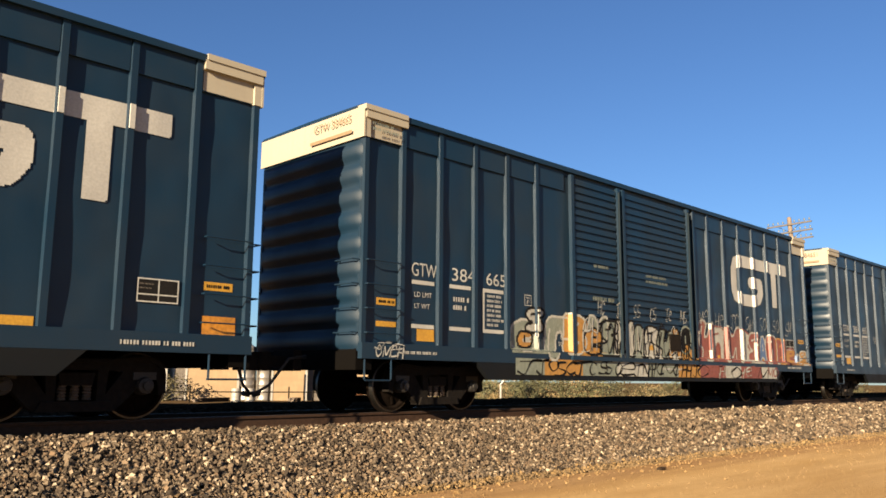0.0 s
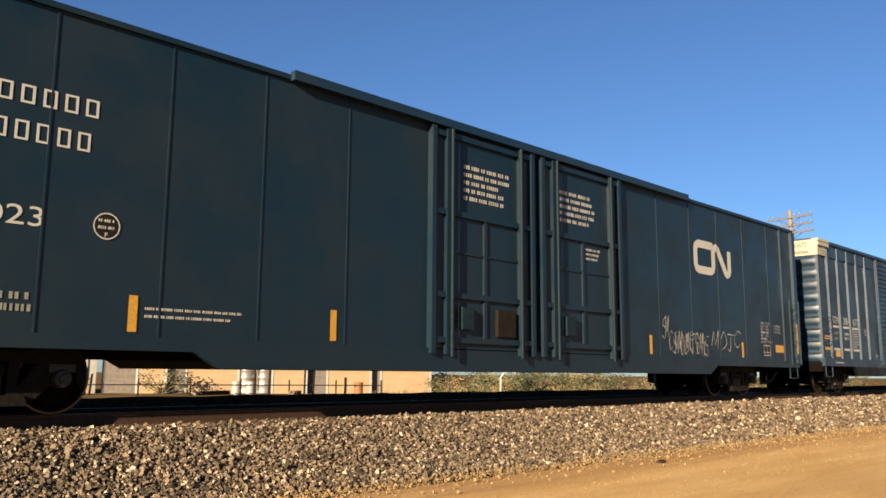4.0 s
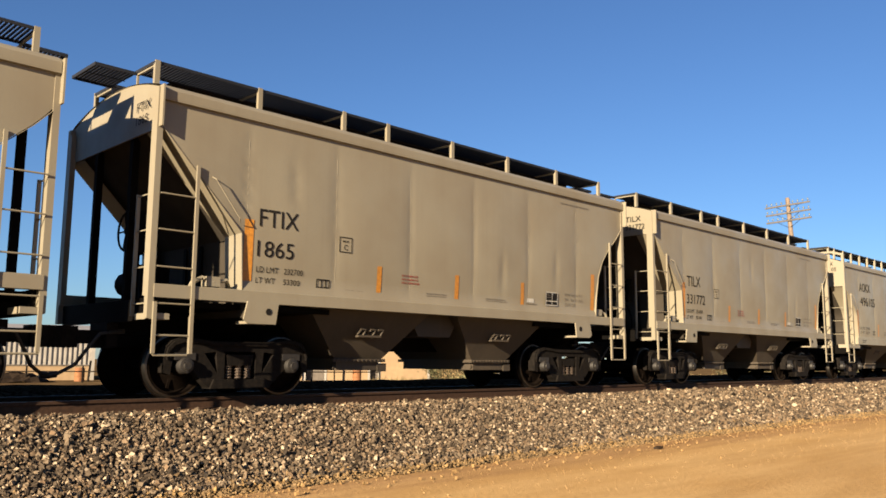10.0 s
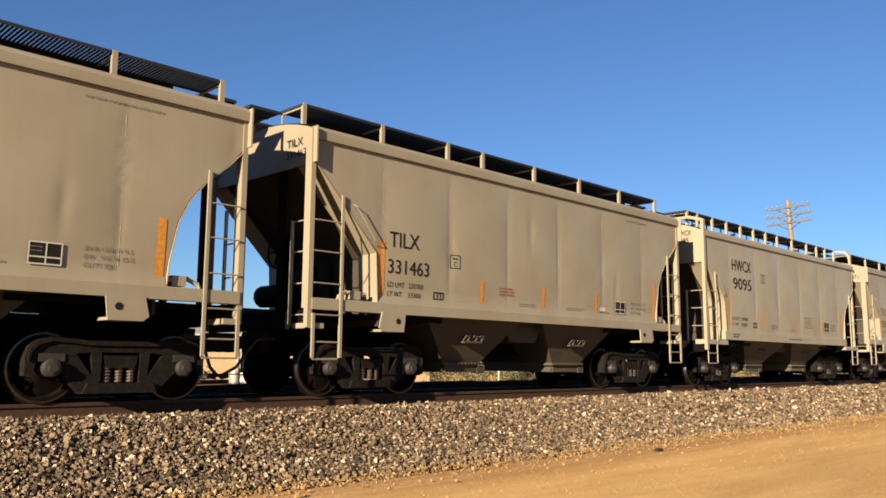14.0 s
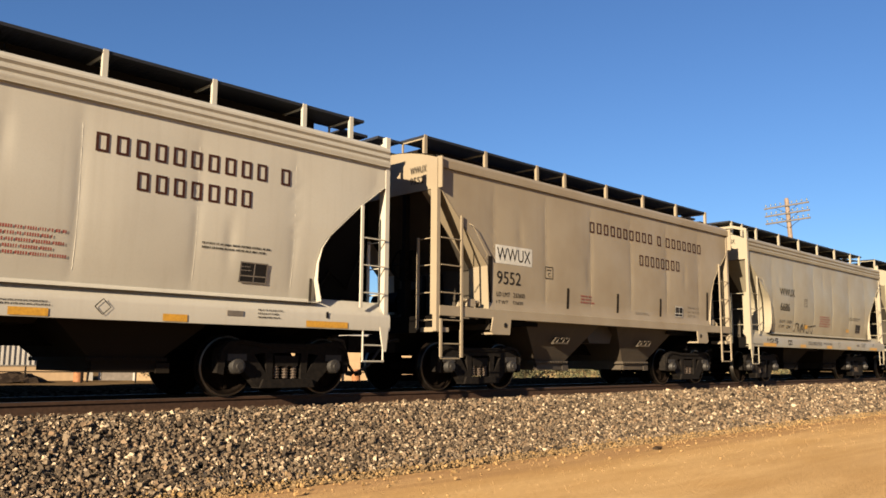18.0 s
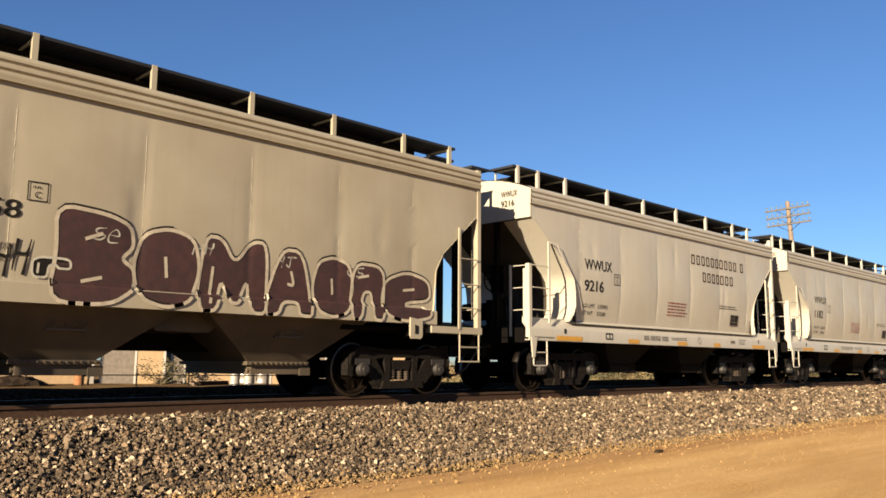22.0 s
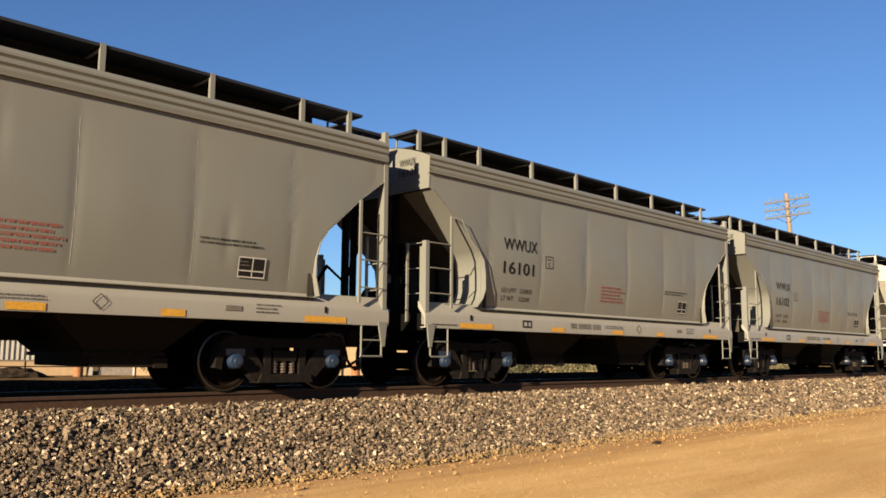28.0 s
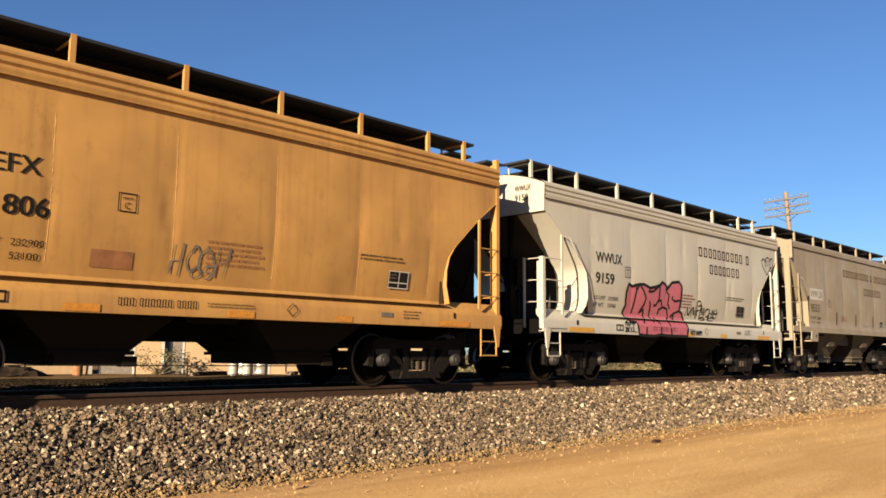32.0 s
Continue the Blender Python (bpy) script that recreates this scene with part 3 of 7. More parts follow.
def slope_form(k, s):
    """The end of the hopper body: a sloping sheet that turns down to the deck."""
    f = Form()
    cut = k['cut' if s < 0 else 'cutr']
    line = [(x - k['inset'], z - 0.3 * k['inset']) for x, z in cut if z > 1.7]
    line = [(cut[0][0] - 0.03, cut[0][1] + 0.06)] + line + [(line[-1][0] - 0.02, 1.15)]
    near, far = [(s * x, -1.52, z) for x, z in line], [(s * x, 1.52, z) for x, z in line]
    back = [[(x - s * 0.05, y, z + 0.01) for x, y, z in row] for row in (near, far)]
    f.grid([back[0], near, far, back[1]])
    return f


def flange_form(k, s, side, wide):
    f = Form()
    pts = [(s * (x + 0.012), z) for x, z in k['cut' if s < 0 else 'cutr']]
    if side:
        y0 = side * 1.60
        rows = [[(x, y0, z) for x, z in pts], [(x - s * 0.02, side * (1.60 - wide), z - 0.015) for x, z in pts]]
        f.grid(rows)
        f.grid([[(x + s * 0.012, y0, z) for x, z in pts], [(x + s * 0.008 - s * 0.02, side * (1.60 - wide), z - 0.015) for x, z in pts]])
        f.grid([[(x, y0, z) for x, z in pts], [(x + s * 0.012, y0, z) for x, z in pts]])
    return f


def sill_form(k, s):
    z0, z1, h = k['sill']
    f = Form()
    y = s * 1.615
    if k['name'] == 'flow':
        prof = [(y, z0), (y, z1 - 0.24), (y - s * 0.015, z1 - 0.20), (y - s * 0.15, z1 - 0.01), (y - s * 0.19, z1 + 0.01), (y - s * 0.19, z1 - 0.10), (y - s * 0.03, z1 - 0.28), (y - s * 0.03, z0 + 0.02), (y - s * 0.12, z0 + 0.02), (y - s * 0.12, z0)]
    else:
        prof = [(y, z0), (y, z1 - 0.01), (y - s * 0.015, z1), (y - s * 0.16, z1), (y - s * 0.16, z0)]
    f.slab(prof, 'x', -h, h)
    return f


def chute_form(k, c):
    """A hopper bottom: sides that slope to the outlet."""
    f = Form()
    zt, zb = k['z0'] + 0.02, 0.56
    top = [(c - 1.50, -1.48), (c + 1.50, -1.48), (c + 1.50, 1.48), (c - 1.50, 1.48)]
    bot = [(c - 0.50, -1.0), (c + 0.50, -1.0), (c + 0.50, 1.0), (c - 0.50, 1.0)]
    v = [(x, y, zt) for x, y in top] + [(x, y, zb) for x, y in bot]
    f.mark(v, [(0, 1, 5, 4), (1, 2, 6, 5), (2, 3, 7, 6), (3, 0, 4, 7), (4, 5, 6, 7)])
    return f


def gate_form(c):
    f = Form()
    f.box(c - 0.56, c + 0.56, -1.06, 1.06, 0.52, 0.575)
    f.box(c - 0.46, c + 0.46, -1.00, 1.00, 0.38, 0.52)
    for i in range(12):
        x = c - 0.5 + i / 11
        f.cyl((x, -1.08, 0.55), (x, -1.055, 0.55), 0.014, n=6)
    f.cyl((c - 0.5, -0.95, 0.44), (c + 0.62, -0.95, 0.44), 0.035, n=8)
    f.box(c + 0.42, c + 0.62, -1.02, -0.86, 0.36, 0.50)
    return f


def vibrator_form(c):
    f = Form()
    for x in (-0.16, 0.05, 0.22):
        f.tube([(c + x - 0.07, -1.26, 0.98), (c + x - 0.05, -1.33, 1.06), (c + x + 0.05, -1.33, 1.06), (c + x + 0.02, -1.26, 0.92)], 0.02, 6)
    f.box(c - 0.24, c + 0.26, -1.30, -1.22, 0.93, 0.965)
    return f


def walkway_form(k, s):
    """The side bars of a running board."""
    z, h = k['walk'], k['half'] - 0.1
    y0, y1 = s * 0.40, s * 1.06
    f = Form().box(-h, h, y1 - s * 0.012, y1, z - 0.045, z)
    f.box(-h, h, y0, y0 + s * 0.012, z - 0.045, z)
    for e in (-h, h - 0.012):
        f.box(e, e + 0.012, y0, y1, z - 0.045, z)
    return f


def slats_form(k, s, open_bars):
    f = Form()
    z, h = k['walk'], k['half'] - 0.1
    y0, y1 = s * 0.415, s * 1.045
    n, w = (int(2 * h / 0.055), 0.013) if open_bars else (int(2 * h / 0.05), 0.0215)
    for i in range(n):
        x = -h + (i + 0.5) * 2 * h / n
        f.box(x - w, x + w, y0, y1, z - 0.03, z - 0.006)
    return f


def end_slat_form(k, s):
    x0 = s * (k['half'] - 0.12)
    return Form().box(x0, x0 + s * 0.026, -0.42, 0.42, k['walk'] - 0.05, k['walk'] - 0.022)


def end_walk_form(k, s):
    """The small grating platform that juts out past the end, between the two running boards."""
    z, x0 = k['walk'] - 0.02, s * (k['half'] - 0.12)
    f = Form()
    for y in (-0.43, -0.01, 0.42):
        f.box(x0, x0 + s * 0.62, y, y + 0.014, z - 0.04, z - 0.031)
    for y in (-0.43, 0.418):
        f.box(x0, x0 + s * 0.62, y, y + 0.012, z - 0.05, z)
    f.box(x0 + s * 0.61, x0 + s * 0.622, -0.43, 0.43, z - 0.05, z)
    return f


def bracket_form(k, x, s):
    f = Form()
    zb = k['chord'] + 0.10
    f.box(x - 0.038, x + 0.038, s * 1.062, s * 1.078, zb, k['walk'] + 0.004)
    f.box(x - 0.038, x - 0.028, s * 1.02, s * 1.062, zb, k['walk'] - 0.05)
    f.box(x - 0.015, x + 0.015, s * 0.42, s * 1.06, k['walk'] - 0.075, k['walk'] - 0.046)
    f.box(x - 0.015, x + 0.015, s * 0.42, s * 0.45, k['ridge'] - 0.04, k['walk'] - 0.046)
    return f


def hatch_form(k, x):
    f = Form()
    z = k['ridge'] - 0.02
    f.slab([(-0.40, z), (0.40, z), (0.40, z + 0.12), (0.30, z + 0.17), (-0.30, z + 0.17), (-0.40, z + 0.12)], 'x', x - 0.62, x + 0.62)
    f.box(x - 0.03, x + 0.03, -0.46, 0.46, z + 0.16, z + 0.20)
    return f


def post_form(k, s, side, top, bottom):
    f = Form()
    x = s * (k['half'] + 0.02)
    f.box(x - 0.055, x + 0.03, side * 1.50, side * 1.60, bottom, top)
    f.box(x - 0.055, x - 0.035 if s > 0 else x + 0.03, side * 1.44, side * 1.50, bottom + 0.3, top - 0.1)
    return f


def rungs_of(name, car, mat, key, ends, zs, stile, both=None):
    """A ladder: a stile, thin rungs to the corner post, and a second short stile where the first hangs low. ends: the (x, y) of both sides."""
    (xa, ya), (xb, yb) = ends
    z0, z1 = stile
    lad = part(name, lambda: Form().box(xa - 0.024, xa + 0.024, ya - 0.016, ya + 0.016, z0, z1), mat, car, key=key + "a")
    if both is not False:
        part("stile", lambda: Form().box(xb - 0.024, xb + 0.024, yb - 0.016, yb + 0.016, z0, 1.3 if both else z1), mat, lad, key=key + "b")
    rung = lambda: Form().cyl((xa, ya, 0), (xb, yb, 0), 0.0115, n=6)
    for z in zs:
        part("rung", rung, mat, lad, key=key + "r", at=(0, 0, z))
    return lad


def stirrup_form(x0, x1, y, z0, z1, mid=True):
    f = Form()
    f.tube([(x0, y, z1), (x0, y, z0 + 0.02), (x0 + 0.02, y, z0), (x1 - 0.02, y, z0), (x1, y, z0 + 0.02), (x1, y, z1)], 0.016, 6)
    if mid:
        f.cyl((x0, y, (z0 + z1) / 2), (x1, y, (z0 + z1) / 2), 0.013, n=6)
    return f


def deck_form(k, s):
    f = Form()
    d, h = k['deck'], k['half']
    f.box(s * 2.6, s * (h - 0.02), -1.42, 1.42, d - 0.10, d - 0.02)
    f.box(s * (h - 0.10), s * h, -1.50, 1.50, d - 0.30, d)
    return f


def strut_form(k, s, y):
    h = k['half']
    return Form().slab([(s * (h - 0.12), k['deck']), (s * (h - 0.02), k['deck']), (s * (h - 0.02), k['cut'][0][1] + 0.3), (s * (h - 0.12), k['cut'][0][1] + 0.3)], 'y', y - 0.05, y + 0.05)


def gusset_form(k, s, y):
    return Form().slab([(s * 4.0, k['deck']), (s * 4.25, k['deck']), (s * 4.25, 2.3), (s * 4.0, 2.05)], 'y', y - 0.04, y + 0.04)


def beam_form(h):
    return Form().slab([(-0.22, 0.72), (-0.12, 0.72), (-0.12, 1.10), (0.12, 1.10), (0.12, 0.72), (0.22, 0.72), (0.22, 1.17), (-0.22, 1.17)], 'x', -h, h)


def bolster_body_form(x, d):
    f = Form()
    f.slab([(-1.5, d - 0.03), (-1.5, d - 0.16), (-0.4, 0.80), (0.4, 0.80), (1.5, d - 0.16), (1.5, d - 0.03)], 'x', x - 0.2, x + 0.2)
    return f


def brake_wheel_form(x, s):
    f = Form()
    c = (x, -0.55, 2.35)
    ring = [(c[0], c[1] + 0.28 * math.cos(a), c[2] + 0.28 * math.sin(a)) for a in np.linspace(0, 2 * math.pi, 19)]
    f.tube(ring, 0.016, 6)
    for a in range(5):
        q = 2 * math.pi * a / 5
        f.cyl(c, (c[0], c[1] + 0.28 * math.cos(q), c[2] + 0.28 * math.sin(q)), 0.013, n=5)
    f.cyl((c[0] - s * 0.12, c[1], c[2]), (c[0] + 0.02 * s, c[1], c[2]), 0.05, n=8)
    f.box(x - s * 0.30, x - s * 0.10, c[1] - 0.18, c[1] + 0.18, 2.05, 2.62)
    f.box(x - s * 0.20, x - s * 0.14, c[1] - 0.03, c[1] + 0.03, 1.36, 2.1)
    return f


def tank_form(s, h):
    """Air reservoir and pipes on the end deck."""
    f = Form()
    f.cyl((s * (h - 0.75), 0.2, 1.72), (s * (h - 0.75), 0.95, 1.72), 0.2, n=12)
    f.box(s * (h - 0.5), s * (h - 0.95), -0.1, 0.08, 1.45, 1.95)
    f.tube([(s * (h - 0.75), -0.05, 1.8), (s * (h - 0.6), -0.4, 2.0), (s * (h - 0.5), -0.6, 1.7), (s * (h - 0.5), -0.6, 1.36)], 0.02, 5)
    return f


def jack_pad_form(s):
    f = Form()
    f.slab([(s * 4.22, 1.38), (s * 4.28, 1.12), (s * 4.20, 1.06), (s * 3.74, 1.06), (s * 3.70, 1.36)], 'y', -1.645, -1.615)
    f.box(s * 4.2, s * 3.74, -1.62, -1.3, 1.06, 1.10)
    return f


def hole_form(s):
    f = Form()
    f.cyl((s * 3.87, -1.652, 1.24), (s * 3.87, -1.646, 1.24), 0.05, n=12)
    return f


def arch_form(k, s):
    """The end frame: corner posts bent over the roof's end."""
    f = Form()
    x = s * (k['half'] + 0.02)
    z = k['walk'] - 0.02
    pts = [(-1.55, 1.15), (-1.55, z - 0.28), (-1.50, z - 0.12), (-1.38, z - 0.02), (-1.0, z + 0.03), (1.0, z + 0.03), (1.38, z - 0.02), (1.50, z - 0.12), (1.55, z - 0.28), (1.55, 1.15)]
    inner = [(y * 0.96, zz - (0.06 if 0 < i < 9 else 0)) for i, (y, zz) in enumerate(pts)]
    for i in range(len(pts) - 1):
        q = [pts[i], pts[i + 1], inner[i + 1], inner[i]]
        f.mark([(x + dx, y, zz) for dx in (-0.03, 0.03) for y, zz in q], [(0, 1, 2, 3), (7, 6, 5, 4), (0, 4, 5, 1), (1, 5, 6, 2), (2, 6, 7, 3), (3, 7, 4, 0)])
    return f


def hopper(label, kind, mat, x, sill_mat=None, sub=UNDER, chute_mat=None, caps=CAP, open_bars=True, seed=0, group="covered hopper cars in the train", beam=False, web=None):
    k = kind_of(kind)
    car = thing("covered_hopper_car", label, "freight car", group, (x, TRACK, 0))
    kn, h = kind, k['half']
    sill_mat, chute_mat = sill_mat or mat, chute_mat or (DARKBROWN if kn == 'flow' else CHUTE if kn == 'T' else DIMCHUTE)
    sd = seed % 4
    part("side_sheet", lambda: side_form(k, -1, sd), mat, car, key=f"side{kn}{sd}", smooth=True)
    part("side_sheet", lambda: side_form(k, 1, 0), mat, car, key=f"farside{kn}", smooth=True)
    for i in range(-3, 4):
        xs = (i + 0.5 - 0.04 * sd) * 1.62
        if abs(xs) < 4.4:
            part("weld_seam", lambda: seam_form(k, sd, xs), mat, car, key=f"seam{kn}{sd}{i}")
    part("roof", lambda: roof_form(k), mat, car, key=f"roof{kn}", smooth=True)
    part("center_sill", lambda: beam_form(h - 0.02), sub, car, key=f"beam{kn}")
    for s in (-1, 1):
        part("end_sheet", lambda: end_form(k, s), mat, car, key=f"end{kn}{s}")
        # shade is in the slope's colour
        part("slope_sheet", lambda: slope_form(k, s), SLOPE, car, "sloping end sheet coloured dark for shade", key=f"slope{kn}{s}", smooth=True)
        # wide body-paint strips stand for the slope's sunlit edge
        for side in (-1, 1):
            part("end_flange", lambda: flange_form(k, s, side, 0.80 if kn == 'flow' else 0.50), mat, car, key=f"flange{kn}{s}{side}", smooth=True)
        part("side_sill", lambda: sill_form(k, s), sill_mat, car, key=f"sill{kn}{s}", smooth=True)
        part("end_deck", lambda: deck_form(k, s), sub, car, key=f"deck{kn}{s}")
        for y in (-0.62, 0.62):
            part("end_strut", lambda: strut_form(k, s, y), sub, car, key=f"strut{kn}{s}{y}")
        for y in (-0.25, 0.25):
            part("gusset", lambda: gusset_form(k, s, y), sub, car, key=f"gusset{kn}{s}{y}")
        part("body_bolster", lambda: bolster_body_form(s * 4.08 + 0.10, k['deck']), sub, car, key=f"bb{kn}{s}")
        board = part("running_board", lambda: walkway_form(k, s), GRATE, car, "steel grating running board", key=f"walk{kn}{s}")
        part("grating_slats", lambda: slats_form(k, s, open_bars), GRATE, board, key=f"slats{kn}{s}{open_bars}", kind="stuff")
        plat = part("end_platform", lambda: end_walk_form(k, s), GRATE, car, key=f"endwalk{kn}{s}")
        for i in range(11):
            part("slat", lambda: end_slat_form(k, s), GRATE, plat, key=f"endslat{kn}{s}", at=(s * (0.015 + i * 0.055), 0, 0))
        for xb in k['posts']:
            part("walkway_bracket", lambda: bracket_form(k, xb, s), mat, car, key=f"bracket{kn}{s}{xb:.2f}")
        c = s * 1.66
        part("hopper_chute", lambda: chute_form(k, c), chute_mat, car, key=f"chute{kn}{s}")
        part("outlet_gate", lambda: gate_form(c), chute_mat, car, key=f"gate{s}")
        if kn != 'flow':
            part("vibrator_bracket", lambda: vibrator_form(c), chute_mat, car, key=f"vib{s}")
        # added dark plate; the closed one stands for the opening's shade
        if web and s > 0:
            if web == 'closed':
                plate = lambda: Form().slab([(4.20, 1.30), (4.16, 2.2), (4.40, 2.60), (5.10, 3.15), (5.70, 3.50), (5.70, 1.30)], 'y', -1.04, -1.0)
            else:
                plate = lambda: Form().box(4.62, 4.90, -0.06, 0.0, 1.25, 3.1).box(5.28, 5.42, -0.06, 0.0, 1.25, 3.3).box(4.90, 5.28, -0.06, 0.0, 1.95, 2.10)
            w = part("dark_end_plate", plate, sub, car, "added dark plate in the opening under the slope", key="web" + web)
            part("brake_rod", lambda: Form().tube([(4.5, -1.2, 1.5), (4.9, -1.15, 2.0), (5.3, -1.12, 1.75), (5.6, -1.1, 2.4)], 0.03, 6), sub, w, key="flowrod")
        zr = list(k['rungs'])
        e = s * h
        out, inn = e - s * 0.02, e - s * 0.55
        if kn == 'flow':
            for side in (-1, 1):
                part("corner_post", lambda: post_form(k, s, side, 2.58 if s < 0 else 4.34, 1.10), mat, car, key=f"post{kn}{s}{side}")
            part("step", lambda: stirrup_form(e - s * 0.05, e - s * 0.48, -1.60, 0.54, 1.06), mat, car, key=f"step{kn}{s}", smooth=True)
            part("step_bracket", lambda: Form().slab([(e + s * 0.05, 1.10), (e - s * 0.14, 1.10), (e - s * 0.06, 0.70), (e + s * 0.0, 0.70)], 'y', -1.63, -1.60), mat, car, key=f"sbr{kn}{s}")
            if s < 0:
                part("grab_iron", lambda: Form().tube([(inn, -1.63, 3.07), (s * 5.02, -1.69, 3.04), (s * 4.82, -1.70, 2.73), (s * 4.55, -1.70, 2.38), (s * 4.51, -1.70, 1.95), (s * 4.50, -1.64, 1.55)], 0.009, 5), mat, car, key=f"grab{kn}{s}")
            base, top = 1.40, 3.08
        else:
            if kn == 'frame' and s > 0:
                part("end_frame", lambda: arch_form(k, s), mat, car, key=f"arch{kn}{s}")
            elif kn != 'frame':
                for side in (-1, 1):
                    part("corner_post", lambda: post_form(k, s, side, 4.22, 1.08), mat, car, key=f"post{kn}{s}{side}")
            if kn == 'T':
                part("platform", lambda: Form().box(s * 5.38, s * (h + 0.04), -1.60, -1.16, 1.07, 1.15), mat, car, key=f"plat{kn}{s}")
                part("side_ear", lambda: Form().box(s * (h + 0.03), s * (h + 0.055), -1.70, -1.56, 3.66, 4.24), mat, car, key=f"ear{s}")
                part("jack_pad", lambda: jack_pad_form(s), mat, car, key=f"pad{s}")
                part("pad_hole", lambda: hole_form(s), INK, car, key=f"padhole{s}")
                part("brake_pipe", lambda: Form().tube([(s * 4.36, -1.35, 1.56), (s * 4.50, -1.50, 1.66), (s * 4.72, -1.52, 1.62), (s * 4.86, -1.46, 1.68), (s * 5.02, -1.50, 1.60), (s * 5.08, -1.5, 1.46)], 0.035, 6).box(s * 4.62, s * 4.82, -1.55, -1.38, 1.56, 1.70), mat, car, key=f"valve{s}")
                base, top = 0.62, 3.22
                if s < 0:
                    part("grab_iron", lambda: Form().tube([(s * 4.84, -1.60, 3.10), (s * 4.82, -1.67, 3.06), (s * 4.42, -1.67, 2.55), (s * 4.38, -1.60, 2.50)], 0.009, 5), mat, car, key=f"grab{kn}{s}")
            else:
                part("platform", lambda: Form().box(s * 4.42, s * (h + 0.06), -1.62, -1.30, 1.10, 1.22), mat, car, key=f"plat{kn}{s}")
                if kn == 'ribframe':
                    part("jack_pad", lambda: Form().slab([(s * 4.16, 1.30), (s * 4.16, 1.02), (s * 4.12, 0.98), (s * 3.92, 0.98), (s * 3.88, 1.02), (s * 3.88, 1.34)], 'y', -1.66, -1.62), mat, car, key=f"rpad{s}")
                    part("pad_hole", lambda: Form().slab([(s * 4.06, 1.06), (s * 4.06, 1.20), (s * 3.98, 1.22), (s * 3.98, 1.06)], 'y', -1.666, -1.661), INK, car, key=f"rhole{s}")
                if s < 0:
                    part("grab_iron", lambda: Form().tube([(inn, -1.61, 3.02), (s * 4.98, -1.67, 2.98), (s * 4.80, -1.68, 2.72), (s * 4.62, -1.67, 2.50), (s * 4.60, -1.62, 2.46)], 0.009, 5), mat, car, key=f"grab{kn}{s}")
                part("vent_stack", lambda: Form().cyl((s * 4.72, -1.36, 1.22), (s * 4.72, -1.36, 2.3), 0.022, n=6), mat, car, key=f"stack{kn}{s}")
                base, top = 1.18, 3.04
            part("step", lambda: stirrup_form(e - s * 0.02, e - s * 0.53, -1.61, 0.60, 1.12), mat, car, key=f"step{kn}{s}", smooth=True)
        rungs_of("side_ladder", car, mat, f"lad{kn}{s}", ((inn, -1.62), (out, -1.62)), zr, (base, top), base < 1)
        rungs_of("end_ladder", car, mat, f"elad{kn}{s}", ((e + s * 0.04, -1.08), (e + s * 0.04, -1.56)), zr, (1.12, zr[0] + 0.03), False)
        if s < 0 and (beam or kn == 'frame'):
            frame_end = part("end_frame", lambda: Form().box(-h - 0.07, -h + 0.03, -1.64, -1.56, 0.95, 4.42), mat, car, "square steel end frame", key=f"sqend{kn}")
            part("far_post", lambda: Form().box(-h - 0.07, -h + 0.03, 1.56, 1.64, 0.95, 4.42), mat, frame_end, key=f"sqfar{kn}")
            part("top_beam", lambda: Form().slab([(-1.64, 4.42), (-1.64, 4.34), (-1.2, 4.47), (1.2, 4.47), (1.64, 4.34), (1.64, 4.42), (1.25, 4.54), (-1.25, 4.54)], 'x', -h - 0.06, -h + 0.02), mat, frame_end, key=f"sqtop{kn}")
        truck(car, s * 4.08 + 0.10, caps)
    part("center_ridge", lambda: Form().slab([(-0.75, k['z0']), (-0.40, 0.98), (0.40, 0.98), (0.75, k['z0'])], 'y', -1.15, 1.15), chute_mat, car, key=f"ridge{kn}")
    for xh in (-3.75, -1.25, 1.25, 3.75):
        if kn == 'frame':
            part("roof_hatch", lambda: hatch_form(k, xh), mat, car, key=f"hatch{kn}{xh}")
        else:
            part("trough_hatch", lambda: Form().slab([(-0.50, k['ridge'] - 0.06), (-0.50, k['walk'] - 0.075), (-0.42, k['walk'] - 0.05), (0.42, k['walk'] - 0.05), (0.50, k['walk'] - 0.075), (0.50, k['ridge'] - 0.06)], 'x', xh - 1.24, xh + 1.24), DARKBROWN, car, "long dark brown trough hatch cover", key=f"trough{kn}{xh}")
    part("brake_wheel", lambda: brake_wheel_form(-(h - 0.05), -1), sub, car, key=f"brake{kn}", smooth=True)
    part("air_reservoir", lambda: tank_form(-1, h), sub, car, key=f"tank{kn}", smooth=True)
    ends_gear(car, h - 0.02, kn)
    return car, face_of(k, sd)


# ---- boxcars ----
def flat_face(y):
    return lambda x, z: y


def corrugated_end(s, h, z0, z1, ribs, depth, wide):
    """An end wall pressed into horizontal ribs."""
    f = Form()
    rows = []
    n = ribs * 8
    ys = [-wide, -wide + 0.06, -wide + 0.16, -0.9, 0, 0.9, wide - 0.16, wide - 0.06, wide]
    for i in range(n + 1):
        z = z0 + (z1 - z0) * i / n
        w = 0.5 - 0.5 * math.cos(2 * math.pi * i / 8)
        w = min(1.0, w * 1.5)
        row = []
        for y in ys:
            edge = min(1.0, max(0.0, (wide - abs(y) - 0.03) / 0.13))
            row.append((s * (h + depth * w * edge), y, z))
        rows.append(row)
    f.grid(rows)
    return f


